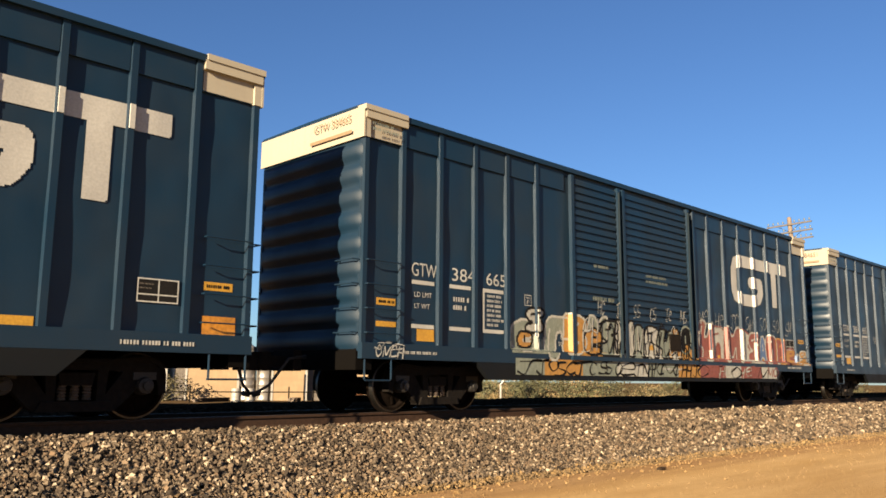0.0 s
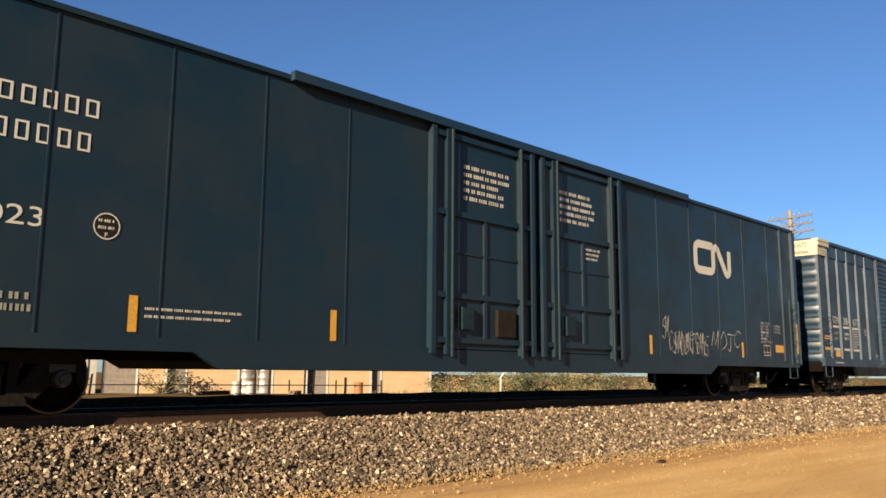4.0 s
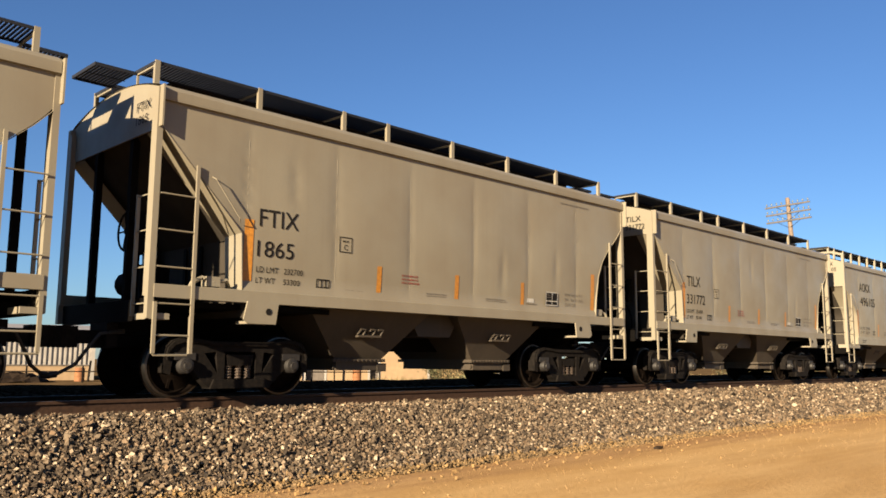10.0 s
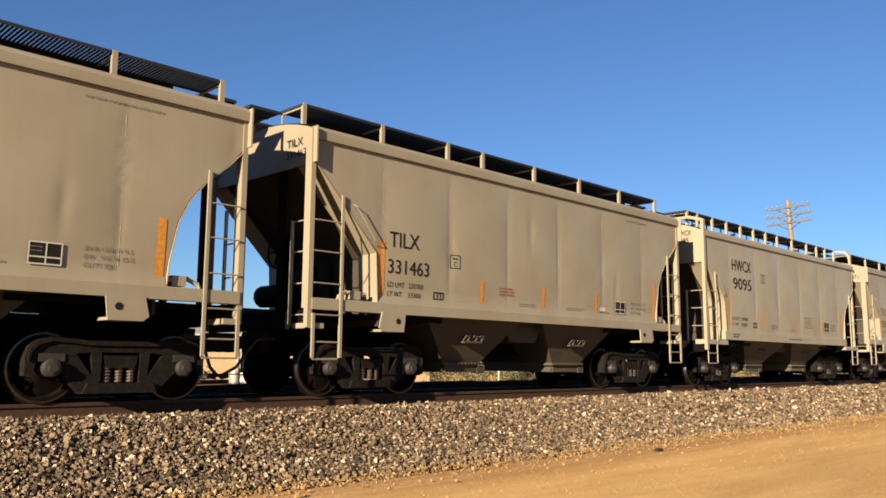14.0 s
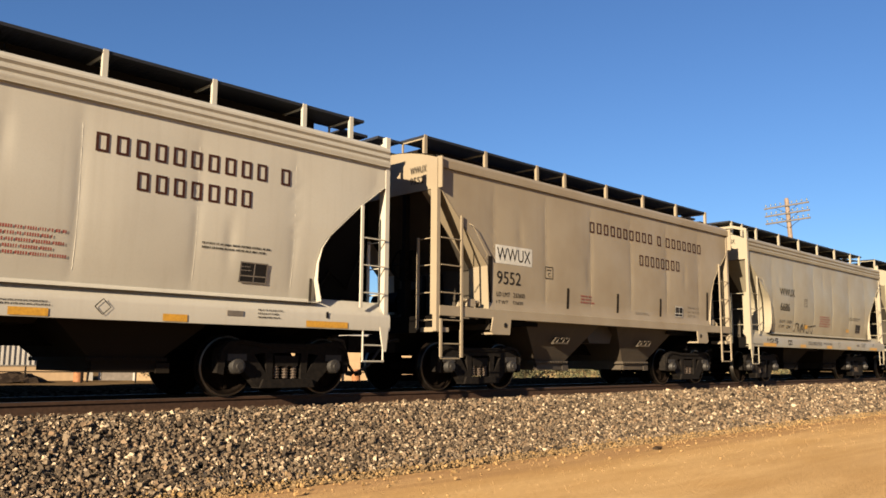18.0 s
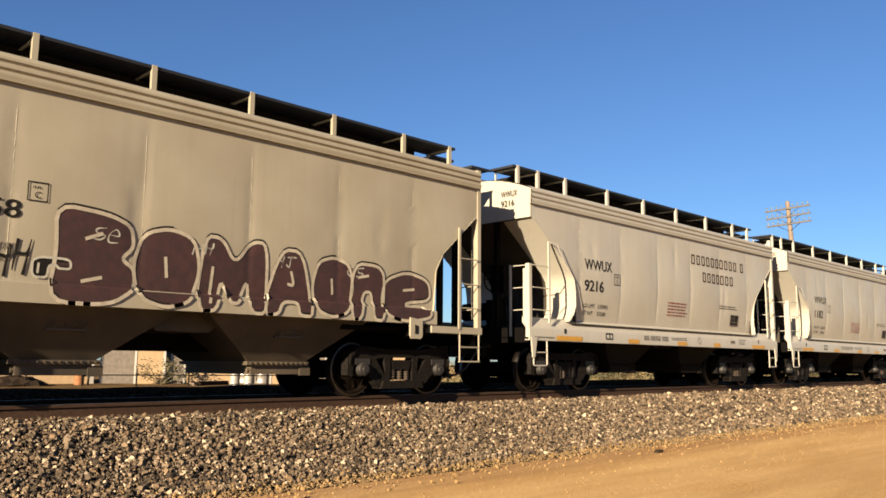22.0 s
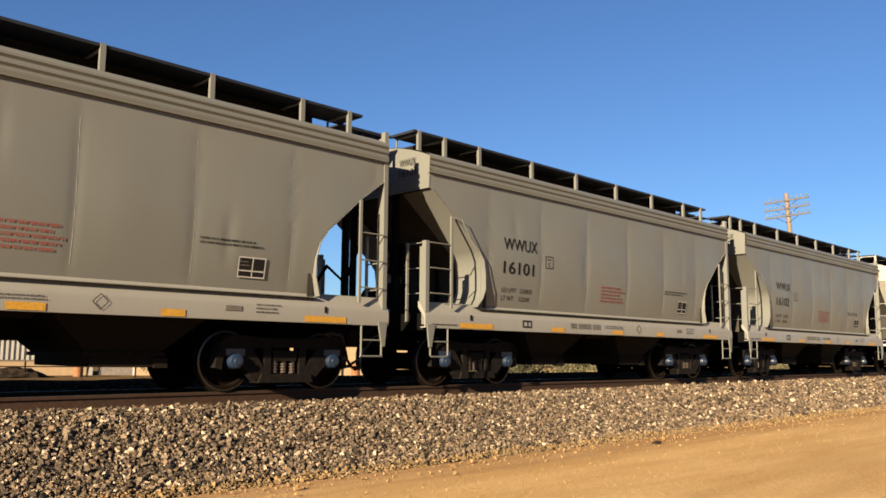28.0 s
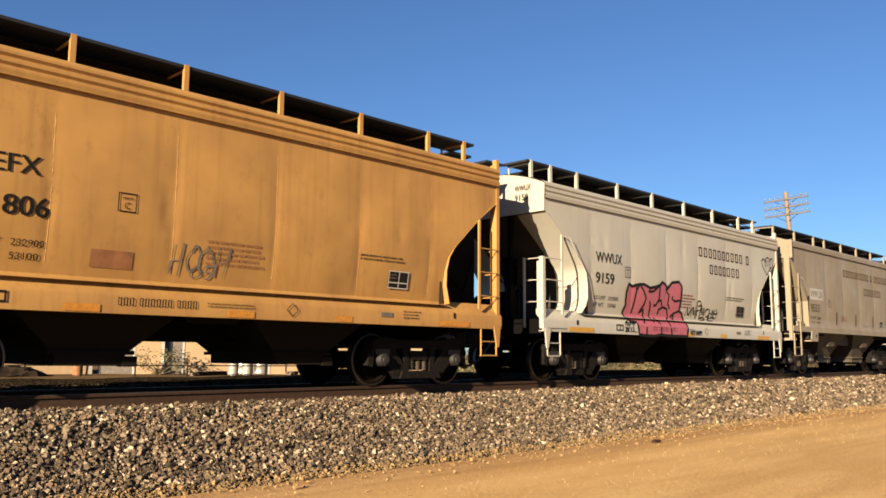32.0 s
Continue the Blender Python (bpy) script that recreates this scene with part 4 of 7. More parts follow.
def gt_dent(x, z):
    """How far the thin wall sheet is pushed in between its posts."""
    e = min(1.0, (z - 1.06) / 0.25, (5.07 - z) / 0.25)
    return max(0.0, e) * max(0.0, 0.011 + 0.016 * noise.noise((x * 0.9, z * 0.75, 4.0)) + 0.010 * noise.noise((x * 2.3, z * 1.9, 9.0)))


def gt_wall_form():
    f = Form()
    zs = np.linspace(1.06, 5.07, 70)
    f.grid([[(x, -1.50 + gt_dent(x, z), z) for x in np.linspace(-9.22, 9.22, 420)] for z in zs])
    f.box(-9.22, 9.22, -1.455, -1.44, 1.06, 5.07)
    return f


def boxcar_gt(label, x):
    car = thing("boxcar", label, "freight car", "blue double-door boxcars", (x, TRACK, 0))
    h, zb, zt, y = 9.22, 1.06, 5.15, 1.50
    part("side_wall", gt_wall_form, BLUE, car, key="gtside", smooth=True)
    part("side_wall", lambda: Form().box(-h, h, y - 0.05, y, zb, zt - 0.08), BLUE, car, key="gtfar")
    part("roof", lambda: Form().slab([(-1.60, zt - 0.10), (-1.60, zt), (-1.50, zt + 0.03), (0, zt + 0.05), (1.50, zt + 0.03), (1.60, zt), (1.60, zt - 0.10)], 'x', -h - 0.03, h + 0.03), BLUE, car, key="gtroof")
    xs = [-8.32, -7.40, -6.47, -5.54, -4.61, 1.95, 2.72, 3.62, 4.54, 5.44, 6.36, 7.27, 8.21]
    for xp in xs + [-9.16, 9.16]:
        part("side_post", lambda: Form().slab([(xp - 0.06, -y + 0.05), (xp - 0.045, -y - 0.06), (xp + 0.045, -y - 0.06), (xp + 0.06, -y + 0.05)], 'z', zb, zt - 0.1), BLUE, car, key=f"gtpost{xp}")
    for a, b in zip([-9.16] + xs[:5], xs[:5] + [-3.6]):
        part("top_chord_plate", lambda: Form().box(a + 0.06, b - 0.06, -y - 0.03, -y, 4.62, zt - 0.08), BLUE, car, key=f"gtchord{a}")
    for a, b in zip(xs[5:], xs[6:] + [9.16]):
        part("top_chord_plate", lambda: Form().box(a + 0.06, b - 0.06, -y - 0.03, -y, 4.62, zt - 0.08), BLUE, car, key=f"gtchord{a}")
    part("side_sill", lambda: Form().box(-h, h, -1.605, -1.50, 0.90, 1.16), BLUE, car, key="gtsill")
    part("deep_sill", lambda: Form().slab([(6.9, 0.898), (6.55, 0.58), (-6.15, 0.58), (-6.5, 0.898)], 'y', -1.602, -1.50), SOOT, car, "grimy dark middle of the side sill", key="gtdeep")
    part("side_sill", lambda: Form().slab([(-h, 1.16), (h, 1.16), (h, 0.90), (6.9, 0.90), (6.55, 0.58), (-6.15, 0.58), (-6.5, 0.90), (-h, 0.90)], 'y', 1.50, 1.605), SOOT, car, key="gtsillfar")
    for a, b in ((-3.46, -1.66), (-1.46, 1.56)):
        door = part("door", lambda: Form().box(a, b, -y - 0.05, -y, 1.12, 4.96), BLUE, car, "ribbed sliding steel door", key=f"gtdoor{a}")
        for i in range(22):
            z = 1.28 + i * 0.168
            part("door_rib", lambda: Form().slab([(-y - 0.05, z), (-y - 0.088, z + 0.012), (-y - 0.088, z + 0.112), (-y - 0.05, z + 0.135)], 'x', a + 0.10, b - 0.10), BLUE, door, key=f"gtrib{a}{i}")
        for e in (a, b):
            part("door_stile", lambda: Form().box(e - 0.05, e + 0.05, -y - 0.12, -y - 0.04, 1.02, 5.0), BLUE, door, key=f"gtstile{e}")
        part("lock_rod", lambda: Form().cyl((b - 0.03, -y - 0.14, 1.15), (b - 0.03, -y - 0.14, 4.9), 0.025, n=8), ROD, door, key=f"gtrod{a}")
    part("placard_board", lambda: Form().box(0.42, 0.95, -y - 0.13, -y - 0.09, 1.32, 1.72), plain_brown(), car, key="gtplac")
    part("door_track", lambda: Form().box(-3.6, 1.75, -1.66, -1.60, 1.00, 1.09), BLUE, car, key="gttrack")
    for s in (-1, 1):
        part("end_wall", lambda: corrugated_end(s, h - 0.02, 1.0, 4.60, 9, 0.075, 1.55), BLUE, car, key=f"gtend{s}", smooth=True)
        part("end_sill", lambda: Form().box(s * (h - 0.3), s * (h + 0.04), -1.5, 1.5, 0.72, 1.02), UNDER, car, key=f"gtes{s}")
        part("white_band", lambda: Form().box(s * (h + 0.002), s * (h + 0.035), -1.58, 1.58, 4.60, zt - 0.02), WHITE, car, "white painted high-car band", key=f"gtband{s}")
        part("white_corner", lambda: Form().box(s * (h - 0.94), s * (h - 0.13), -1.536, -1.50, 4.63, zt - 0.21), WHITE, car, key=f"gtcor{s}")
        part("white_corner_post", lambda: Form().slab([(s * (h - 0.13), -1.50), (s * (h - 0.115), -1.572), (s * h, -1.572), (s * h, -1.50)], 'z', 4.61, zt - 0.21), WHITE, car, key=f"gtcpost{s}")
        part("white_chord", lambda: Form().box(s * (h - 0.95), s * h, -1.606, -1.50, zt - 0.21, zt - 0.075), WHITE, car, key=f"gtcch{s}")
        part("corner_cap", lambda: Form().box(s * (h - 0.93), s * (h + 0.034), -1.625, -1.40, zt - 0.075, zt + 0.015), WHITE, car, key=f"gtcap{s}")
        for z in (1.32, 1.72, 2.12, 2.52):
            part("grab_iron", lambda: Form().tube([(s * (h - 0.08), -1.56, 0), (s * (h - 0.08), -1.62, 0), (s * (h - 0.80), -1.62, 0), (s * (h - 0.80), -1.56, 0)], 0.012, 6), BLUE, car, key=f"gtgrab{s}", at=(0, 0, z))
            part("grab_iron", lambda: Form().tube([(s * h, -1.48, 0), (s * (h + 0.14), -1.48, 0), (s * (h + 0.14), -1.02, 0), (s * h, -1.02, 0)], 0.012, 6), BLUE, car, key=f"gtegrab{s}", at=(0, 0, z))
        part("step", lambda: stirrup_form(s * (h - 0.08), s * (h - 0.65), -1.58, 0.55, 0.95, mid=False), BLUE, car, key=f"gtstep{s}")
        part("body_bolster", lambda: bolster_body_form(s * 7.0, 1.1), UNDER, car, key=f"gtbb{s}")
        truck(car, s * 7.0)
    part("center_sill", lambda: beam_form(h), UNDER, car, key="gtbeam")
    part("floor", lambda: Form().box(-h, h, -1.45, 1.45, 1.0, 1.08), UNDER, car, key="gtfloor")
    ends_gear(car, h + 0.35, "gt")
    return car, flat_face(y)


def plain_brown():
    if "board" not in STORE:
        STORE["board"] = plain("placard_wood", (0.012, 0.0085, 0.006), 0.85, 0, 0.3, 12, spec=0.1)
    return STORE["board"]


def boxcar_cn(label, x):
    car = thing("boxcar", label, "freight car", "", (x, TRACK, 0))
    h, zb, zt, y = 12.96, 0.95, 5.08, 1.57
    part("side_wall", lambda: Form().box(-h, h, -y, -y + 0.05, zb, zt), TEAL, car, key="cnside")
    part("side_wall", lambda: Form().box(-h, h, y - 0.05, y, zb, zt), TEAL, car, key="cnfar")
    part("roof", lambda: Form().slab([(-1.62, zt - 0.03), (-1.62, zt + 0.05), (0, zt + 0.09), (1.62, zt + 0.05), (1.62, zt - 0.03)], 'x', -h - 0.02, h + 0.02), TEAL, car, key="cnroof")
    part("door_hood", lambda: Form().box(-6.0, 6.2, -1.72, -1.60, zt - 0.05, zt + 0.10), BLUE, car, key="cnhood")
    part("side_sill", lambda: Form().slab([(-h, 1.0), (h, 1.0), (h, 0.82), (7.6, 0.82), (7.2, 0.60), (-7.0, 0.60), (-7.4, 0.82), (-h, 0.82)], 'y', -1.62, -1.52), TEAL, car, key="cnsill")
    part("side_sill", lambda: Form().slab([(-h, 1.0), (h, 1.0), (h, 0.82), (7.6, 0.82), (7.2, 0.60), (-7.0, 0.60), (-7.4, 0.82), (-h, 0.82)], 'y', 1.52, 1.62), TEAL, car, key="cnsillf")
    for xp in (-12.0, -11.05, -9.45, -7.9, -6.4, -4.8, 4.8, 6.4, 7.9, 9.45, 11.05, 12.0):
        w = 0.04 if abs(xp) == 12.0 else 0.012
        part("wall_seam", lambda: Form().box(xp - w, xp + w, -y - (0.05 if w > 0.03 else 0.012), -y, zb, zt - 0.04), TEAL, car, key=f"cnseam{xp}")
    for a, b in ((-3.0, -0.12), (0.12, 3.05)):
        door = part("door", lambda: Form().box(a, b, -y - 0.05, -y, 0.98, 4.98), TEAL, car, "panelled plug door", key=f"cndoor{a}")
        for e in (a + 0.05, a + 0.42, b - 0.42, b - 0.05):
            part("door_stile", lambda: Form().box(e - 0.05, e + 0.05, -y - 0.13, -y - 0.05, 0.9, 5.0), TEAL, door, key=f"cnst{e:.2f}")
        for z in (1.15, 1.95, 3.45, 4.9):
            part("door_rail", lambda: Form().box(a + 0.1, b - 0.1, -y - 0.11, -y - 0.05, z - 0.05, z + 0.05), TEAL, door, key=f"cnrl{a}{z}")
        part("door_post", lambda: Form().box((a + b) / 2 - 0.04, (a + b) / 2 + 0.04, -y - 0.09, -y - 0.05, 1.2, 3.4), TEAL, door, key=f"cnmid{a}")
        part("door_rail", lambda: Form().box(a + 0.47, b - 0.47, -y - 0.075, -y - 0.05, 2.72, 2.77), TEAL, door, key=f"cnmr{a}")
        for e in (a + 0.47, b - 0.47):
            part("lock_rod", lambda: Form().cyl((e, -y - 0.17, 0.85), (e, -y - 0.17, 5.0), 0.03, n=8), ROD, door, key=f"cnrod{e:.2f}")
        part("lock_gear", lambda: Form().box(a + 0.75, a + 1.05, -y - 0.16, -y - 0.05, 1.35, 1.75), ROD, door, key=f"cngear{a}")
    part("placard_board", lambda: Form().box(-1.25, -0.75, -y - 0.13, -y - 0.05, 1.25, 1.75), plain_brown(), car, key="cnplac")
    for s in (-1, 1):
        part("end_wall", lambda: corrugated_end(s, h - 0.02, 1.0, 4.50, 12, 0.13, 1.60), TEAL, car, key=f"cnend{s}", smooth=True)
        part("white_band", lambda: Form().box(s * (h - 0.02), s * (h + 0.10), -1.61, 1.61, 4.50, zt + 0.02), WHITE, car, "white painted high-car band", key=f"cnband{s}")
        part("corner_post", lambda: Form().box(s * (h - 0.20), s * (h + 0.02), -1.66, -1.55, 0.95, zt - 0.04), BLUE, car, key=f"cncp{s}")
        part("end_sill", lambda: Form().box(s * (h - 0.3), s * (h + 0.10), -1.5, 1.5, 0.68, 1.0), UNDER, car, key=f"cnes{s}")
        zr = [1.2, 1.6, 2.0, 2.4, 2.7]
        rungs_of("side_ladder", car, TEAL, f"cnlad{s}", ((s * (h - 0.14), -1.73), (s * (h - 0.80), -1.73)), zr, (0.9, 2.85))
        rungs_of("end_ladder", car, TEAL, f"cnelad{s}", ((s * (h + 0.24), -1.50), (s * (h + 0.24), -1.02)), zr, (1.0, 2.75))
        rungs_of("end_ladder", car, TEAL, f"cneladf{s}", ((s * (h + 0.24), 1.05), (s * (h + 0.24), 1.50)), zr, (1.0, 2.75))
        part("end_step", lambda: Form().box(s * h, s * (h + 0.3), -1.3, 0.8, 1.0, 1.03), GRATE, car, key=f"cnestep{s}")
        part("step", lambda: stirrup_form(s * (h - 0.14), s * (h - 0.70), -1.60, 0.5, 0.85, mid=False), TEAL, car, key=f"cnstep{s}")
        part("body_bolster", lambda: bolster_body_form(s * 9.8, 1.05), UNDER, car, key=f"cnbb{s}")
        truck(car, s * 9.8)
    part("center_sill", lambda: beam_form(h), UNDER, car, key="cnbeam")
    part("floor", lambda: Form().box(-h, h, -1.5, 1.5, 0.95, 1.02), UNDER, car, key="cnfloor")
    ends_gear(car, h + 0.1, "cn")
    return car, flat_face(y)


# ---- black open-hatch hopper ----
def black_hopper(label, x):
    car = thing("covered_hopper_car", label, "freight car", "", (x, TRACK, 0))
    h, zb, zt, y = 7.70, 1.42, 4.52, 1.50
    cut = [(7.70, 3.42), (6.72, 2.58), (6.56, 2.44), (6.54, zb)]
    out = [(-a, z) for a, z in cut[::-1]] + [(-h, zt), (h, zt)] + cut
    part("side_sheet", lambda: Form().slab(out, 'y', -y, -y + 0.03), BLACK, car, key="bkside")
    part("side_sheet", lambda: Form().slab(out, 'y', y - 0.03, y), BLACK, car, key="bkfar")
    part("roof", lambda: Form().slab([(-1.60, zt - 0.14), (-1.62, zt - 0.06), (-1.58, zt + 0.02), (-1.2, zt + 0.10), (0, zt + 0.18), (1.2, zt + 0.10), (1.58, zt + 0.02), (1.62, zt - 0.06), (1.60, zt - 0.14)], 'x', -h, h), BLACK, car, key="bkroof", smooth=True)
    for xp in (-6.33, -5.18, -3.40, -1.68, 0.10, 1.85, 3.50, 5.26, 6.43):
        part("side_post", lambda: Form().slab([(xp - 0.03, -y), (xp - 0.03, -y - 0.075), (xp - 0.02, -y - 0.085), (xp + 0.02, -y - 0.085), (xp + 0.03, -y - 0.075), (xp + 0.03, -y)], 'z', zb, zt - 0.12), LITBLACK, car, key=f"bkpost{xp}")
        if xp > -5:
            part("reflector", lambda: Form().box(xp + 0.06, xp + 0.16, -y - 0.012, -y, 1.5, 2.05), AMBER, car, key=f"bkref{xp}")
    part("side_sill", lambda: Form().slab([(-1.61, zb - 0.12), (-1.61, zb), (-1.48, zb + 0.03), (-1.48, zb - 0.12)], 'x', -6.58, 6.58), BLACK, car, key="bksill")
    part("side_sill", lambda: Form().slab([(1.61, zb - 0.12), (1.61, zb), (1.48, zb + 0.03), (1.48, zb - 0.12)], 'x', -6.35, 6.35), BLACK, car, key="bksillf")
    for c, lo, hi in ((-3.6, -6.2, -1.8), (0.0, -1.8, 1.8), (3.6, 1.8, 6.2)):
        part("hopper_chute", lambda: Form().slab([(lo, 1.40), (lo, 0.86), (c - 0.95, 0.84), (c - 0.62, 0.70), (c - 0.30, 0.28), (c + 0.30, 0.28), (c + 0.62, 0.70), (c + 0.95, 0.84), (hi, 0.86), (hi, 1.40)], 'y', -0.85, 0.85), UNDER, car, key=f"bkchute{c}")
        part("outlet_gate", lambda: Form().box(c - 0.33, c + 0.33, -0.80, 0.80, 0.24, 0.36).cyl((c - 0.38, -0.82, 0.30), (c + 0.38, -0.82, 0.30), 0.04, n=8), UNDER, car, key=f"bkgate{c}")
    for s in (-1, 1):
        part("end_sheet", lambda: Form().box(s * (h - 0.03), s * h, -1.5, 1.5, 3.35, zt), BLACK, car, key=f"bkend{s}")
        part("slope_sheet", lambda: Form().slab([(s * 7.66, 3.40), (s * 7.66, 3.33), (s * 5.9, 1.30), (s * 5.9, 1.38)], 'y', -1.46, 1.46), BLACK, car, key=f"bkslope{s}")
        part("end_flange", lambda: Form().grid([[(s * (a + 0.01), -1.55, z) for a, z in cut], [(s * (a + 0.01), -1.25, z) for a, z in cut]]).grid([[(s * a, -1.55, z) for a, z in cut], [(s * a, -1.25, z) for a, z in cut]]), BLACK, car, key=f"bkfl{s}")
        for side in (-1, 1):
            part("corner_post", lambda: Form().box(s * (h - 0.06), s * (h + 0.03), side * 1.45, side * 1.55, 1.05, zt - 0.1), BLACK, car, key=f"bkcp{s}{side}")
            rungs_of("end_ladder", car, BLACK, f"bkel{s}{side}", ((s * (h + 0.16), side * 1.42), (s * (h + 0.16), side * 0.98)), [1.1, 1.5, 1.9, 2.3, 2.7, 3.1, 3.5, 3.9, 4.2], (0.9, 4.3))
        part("end_deck", lambda: Form().box(s * 5.6, s * h, -1.5, 1.5, 1.06, 1.18), UNDER, car, key=f"bkdeck{s}")
        for yy in (-0.64, 0.64):
            part("end_strut", lambda: Form().box(s * (h - 0.2), s * (h - 0.08), yy - 0.06, yy + 0.06, 1.1, 3.4), BLACK, car, key=f"bkst{s}{yy}")
        rungs_of("side_ladder", car, BLACK, f"bklad{s}", ((s * (h - 0.02), -1.62), (s * (h - 0.62), -1.62)), [0.8, 1.2, 1.6, 2.0, 2.4], (0.6, 2.7))
        if s < 0:
            for xr in (-5.97, -5.43):
                part("reflector", lambda: Form().box(xr, xr + 0.12, -y - 0.012, -y, 1.92, 2.41), RUSTY, car, key=f"bkrr{xr}")
        plat = part("end_platform", lambda: Form().box(s * 7.66, s * 8.22, -0.46, -0.44, zt + 0.14, zt + 0.19).box(s * 7.66, s * 8.22, 0.44, 0.46, zt + 0.14, zt + 0.19).box(s * 8.20, s * 8.22, -0.44, 0.44, zt + 0.14, zt + 0.19), GRATE, car, key=f"bkplat{s}")
        for i in range(10):
            part("slat", lambda: Form().box(s * 7.68, s * 7.705, -0.44, 0.44, zt + 0.15, zt + 0.18), GRATE, plat, key=f"bkslat{s}", at=(s * i * 0.054, 0, 0))
        for yy in (-0.42, 0.42):
            part("platform_brace", lambda: Form().cyl((s * 8.15, yy, zt + 0.14), (s * 7.70, yy, zt - 0.30), 0.02, n=6), BLACK, plat, key=f"bkbrace{s}{yy}")
        part("body_bolster", lambda: bolster_body_form(s * 6.1, 1.15), UNDER, car, key=f"bkbb{s}")
        truck(car, s * 6.1)
    part("center_sill", lambda: beam_form(h), UNDER, car, key="bkbeam")
    part("running_board", lambda: Form().box(-7.5, 7.5, -0.5, 0.5, zt + 0.22, zt + 0.25), GRATE, car, key="bkwalk")
    part("brake_wheel", lambda: brake_wheel_form(-(h + 0.02), -1), UNDER, car, key="bkbrake", smooth=True)
    ends_gear(car, h - 0.02, "bk")
    return car, flat_face(y)



# ---- the setting ----
GROUND = -0.95


def ground_profile(y):
    """Height of dirt, ballast bank and the land beyond, across the track."""
    d = y - TRACK
    pts = [(-400, GROUND), (-3.55, GROUND), (-3.2, GROUND + 0.05), (-1.55, -0.26), (-1.2, -0.215), (1.2, -0.215), (2.3, -0.23), (3.0, 0.03), (5.5, 0.05), (6.9, -0.80), (7.2, -0.86), (400, -0.9)]
    for (a, za), (b, zb) in zip(pts, pts[1:]):
        if a <= d <= b:
            return za + (zb - za) * (d - a) / (b - a)
    return GROUND


f = Form()
ys = [-600, -100, -30, -10, -4, 0, 2, 4, 6, 7, 7.8]
f.grid([[(x, y, GROUND) for x in (-900, -300, -100, -40, -10, 0, 10, 25, 50, 100, 300, 900)] for y in ys + [8.25]])
solo("ground", f, DIRT, "packed orange-tan dirt beside the tracks", "ground", kind="structure")
f = Form()
f.grid([[(x, y, -0.9 if y > TRACK + 7.1 else ground_profile(y)) for x in (-900, -300, -100, -40, -10, 10, 40, 100, 300, 900)] for y in (TRACK + 7.0, TRACK + 7.3, 25, 45, 80, 150, 400, 1500)])
solo("far_ground", f, YARD, "dry brown dirt lot beyond the tracks", "ground", kind="structure")
f = Form()
cols = np.concatenate([[-600, -200, -80, -20], np.arange(-4, 60, 0.5), [70, 100, 150, 250, 600, 1200]])
lat = [-3.62, -3.4, -3.1, -2.7, -2.3, -1.9, -1.55, -1.2, 1.2, 2.3, 3.0, 4.2, 5.5, 6.2, 6.9, 7.1]
f.grid([[(x, TRACK + d, ground_profile(TRACK + d) - 0.035 + 0.03 * noise.noise((x * 0.8, d * 1.3, 0))) for x in cols] for d in lat])
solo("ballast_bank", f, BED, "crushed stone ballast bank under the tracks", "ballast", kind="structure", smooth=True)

# ---- rails and ties ----
for s in (-1, 1):
    y = TRACK + s * 0.755
    prof = [(-0.07, -0.185), (0.07, -0.185), (0.07, -0.172), (0.012, -0.152), (0.009, -0.05), (0.034, -0.042), (0.036, -0.006), (0.030, -0.001), (-0.030, -0.001), (-0.036, -0.006), (-0.034, -0.042), (-0.009, -0.05), (-0.012, -0.152), (-0.07, -0.172)]
    rail = thing("rail", "rusty steel rail with a polished head", "rail", "rails", (0, y, 0))
    part("rail_web", Form().slab(prof, 'x', -500, 900), RAIL, rail)
    part("rail_head", Form().slab([(-0.027, -0.002), (0.027, -0.002), (0.027, 0.001), (-0.027, 0.001)], 'x', -500, 900), SHINE, rail)
tie = Form().slab([(-0.115, -0.36), (0.115, -0.36), (0.115, -0.20), (0.105, -0.188), (-0.105, -0.188), (-0.115, -0.20)], 'y', -1.28, 1.28).mesh("tie", TIE)
for i in range(200):
    o = new("railroad_tie", tie)
    o.location = (-12 + i * 0.53, TRACK, 0)
    tagged(o, "dark creosoted wooden tie half buried in ballast", "railroad tie", "railroad ties")



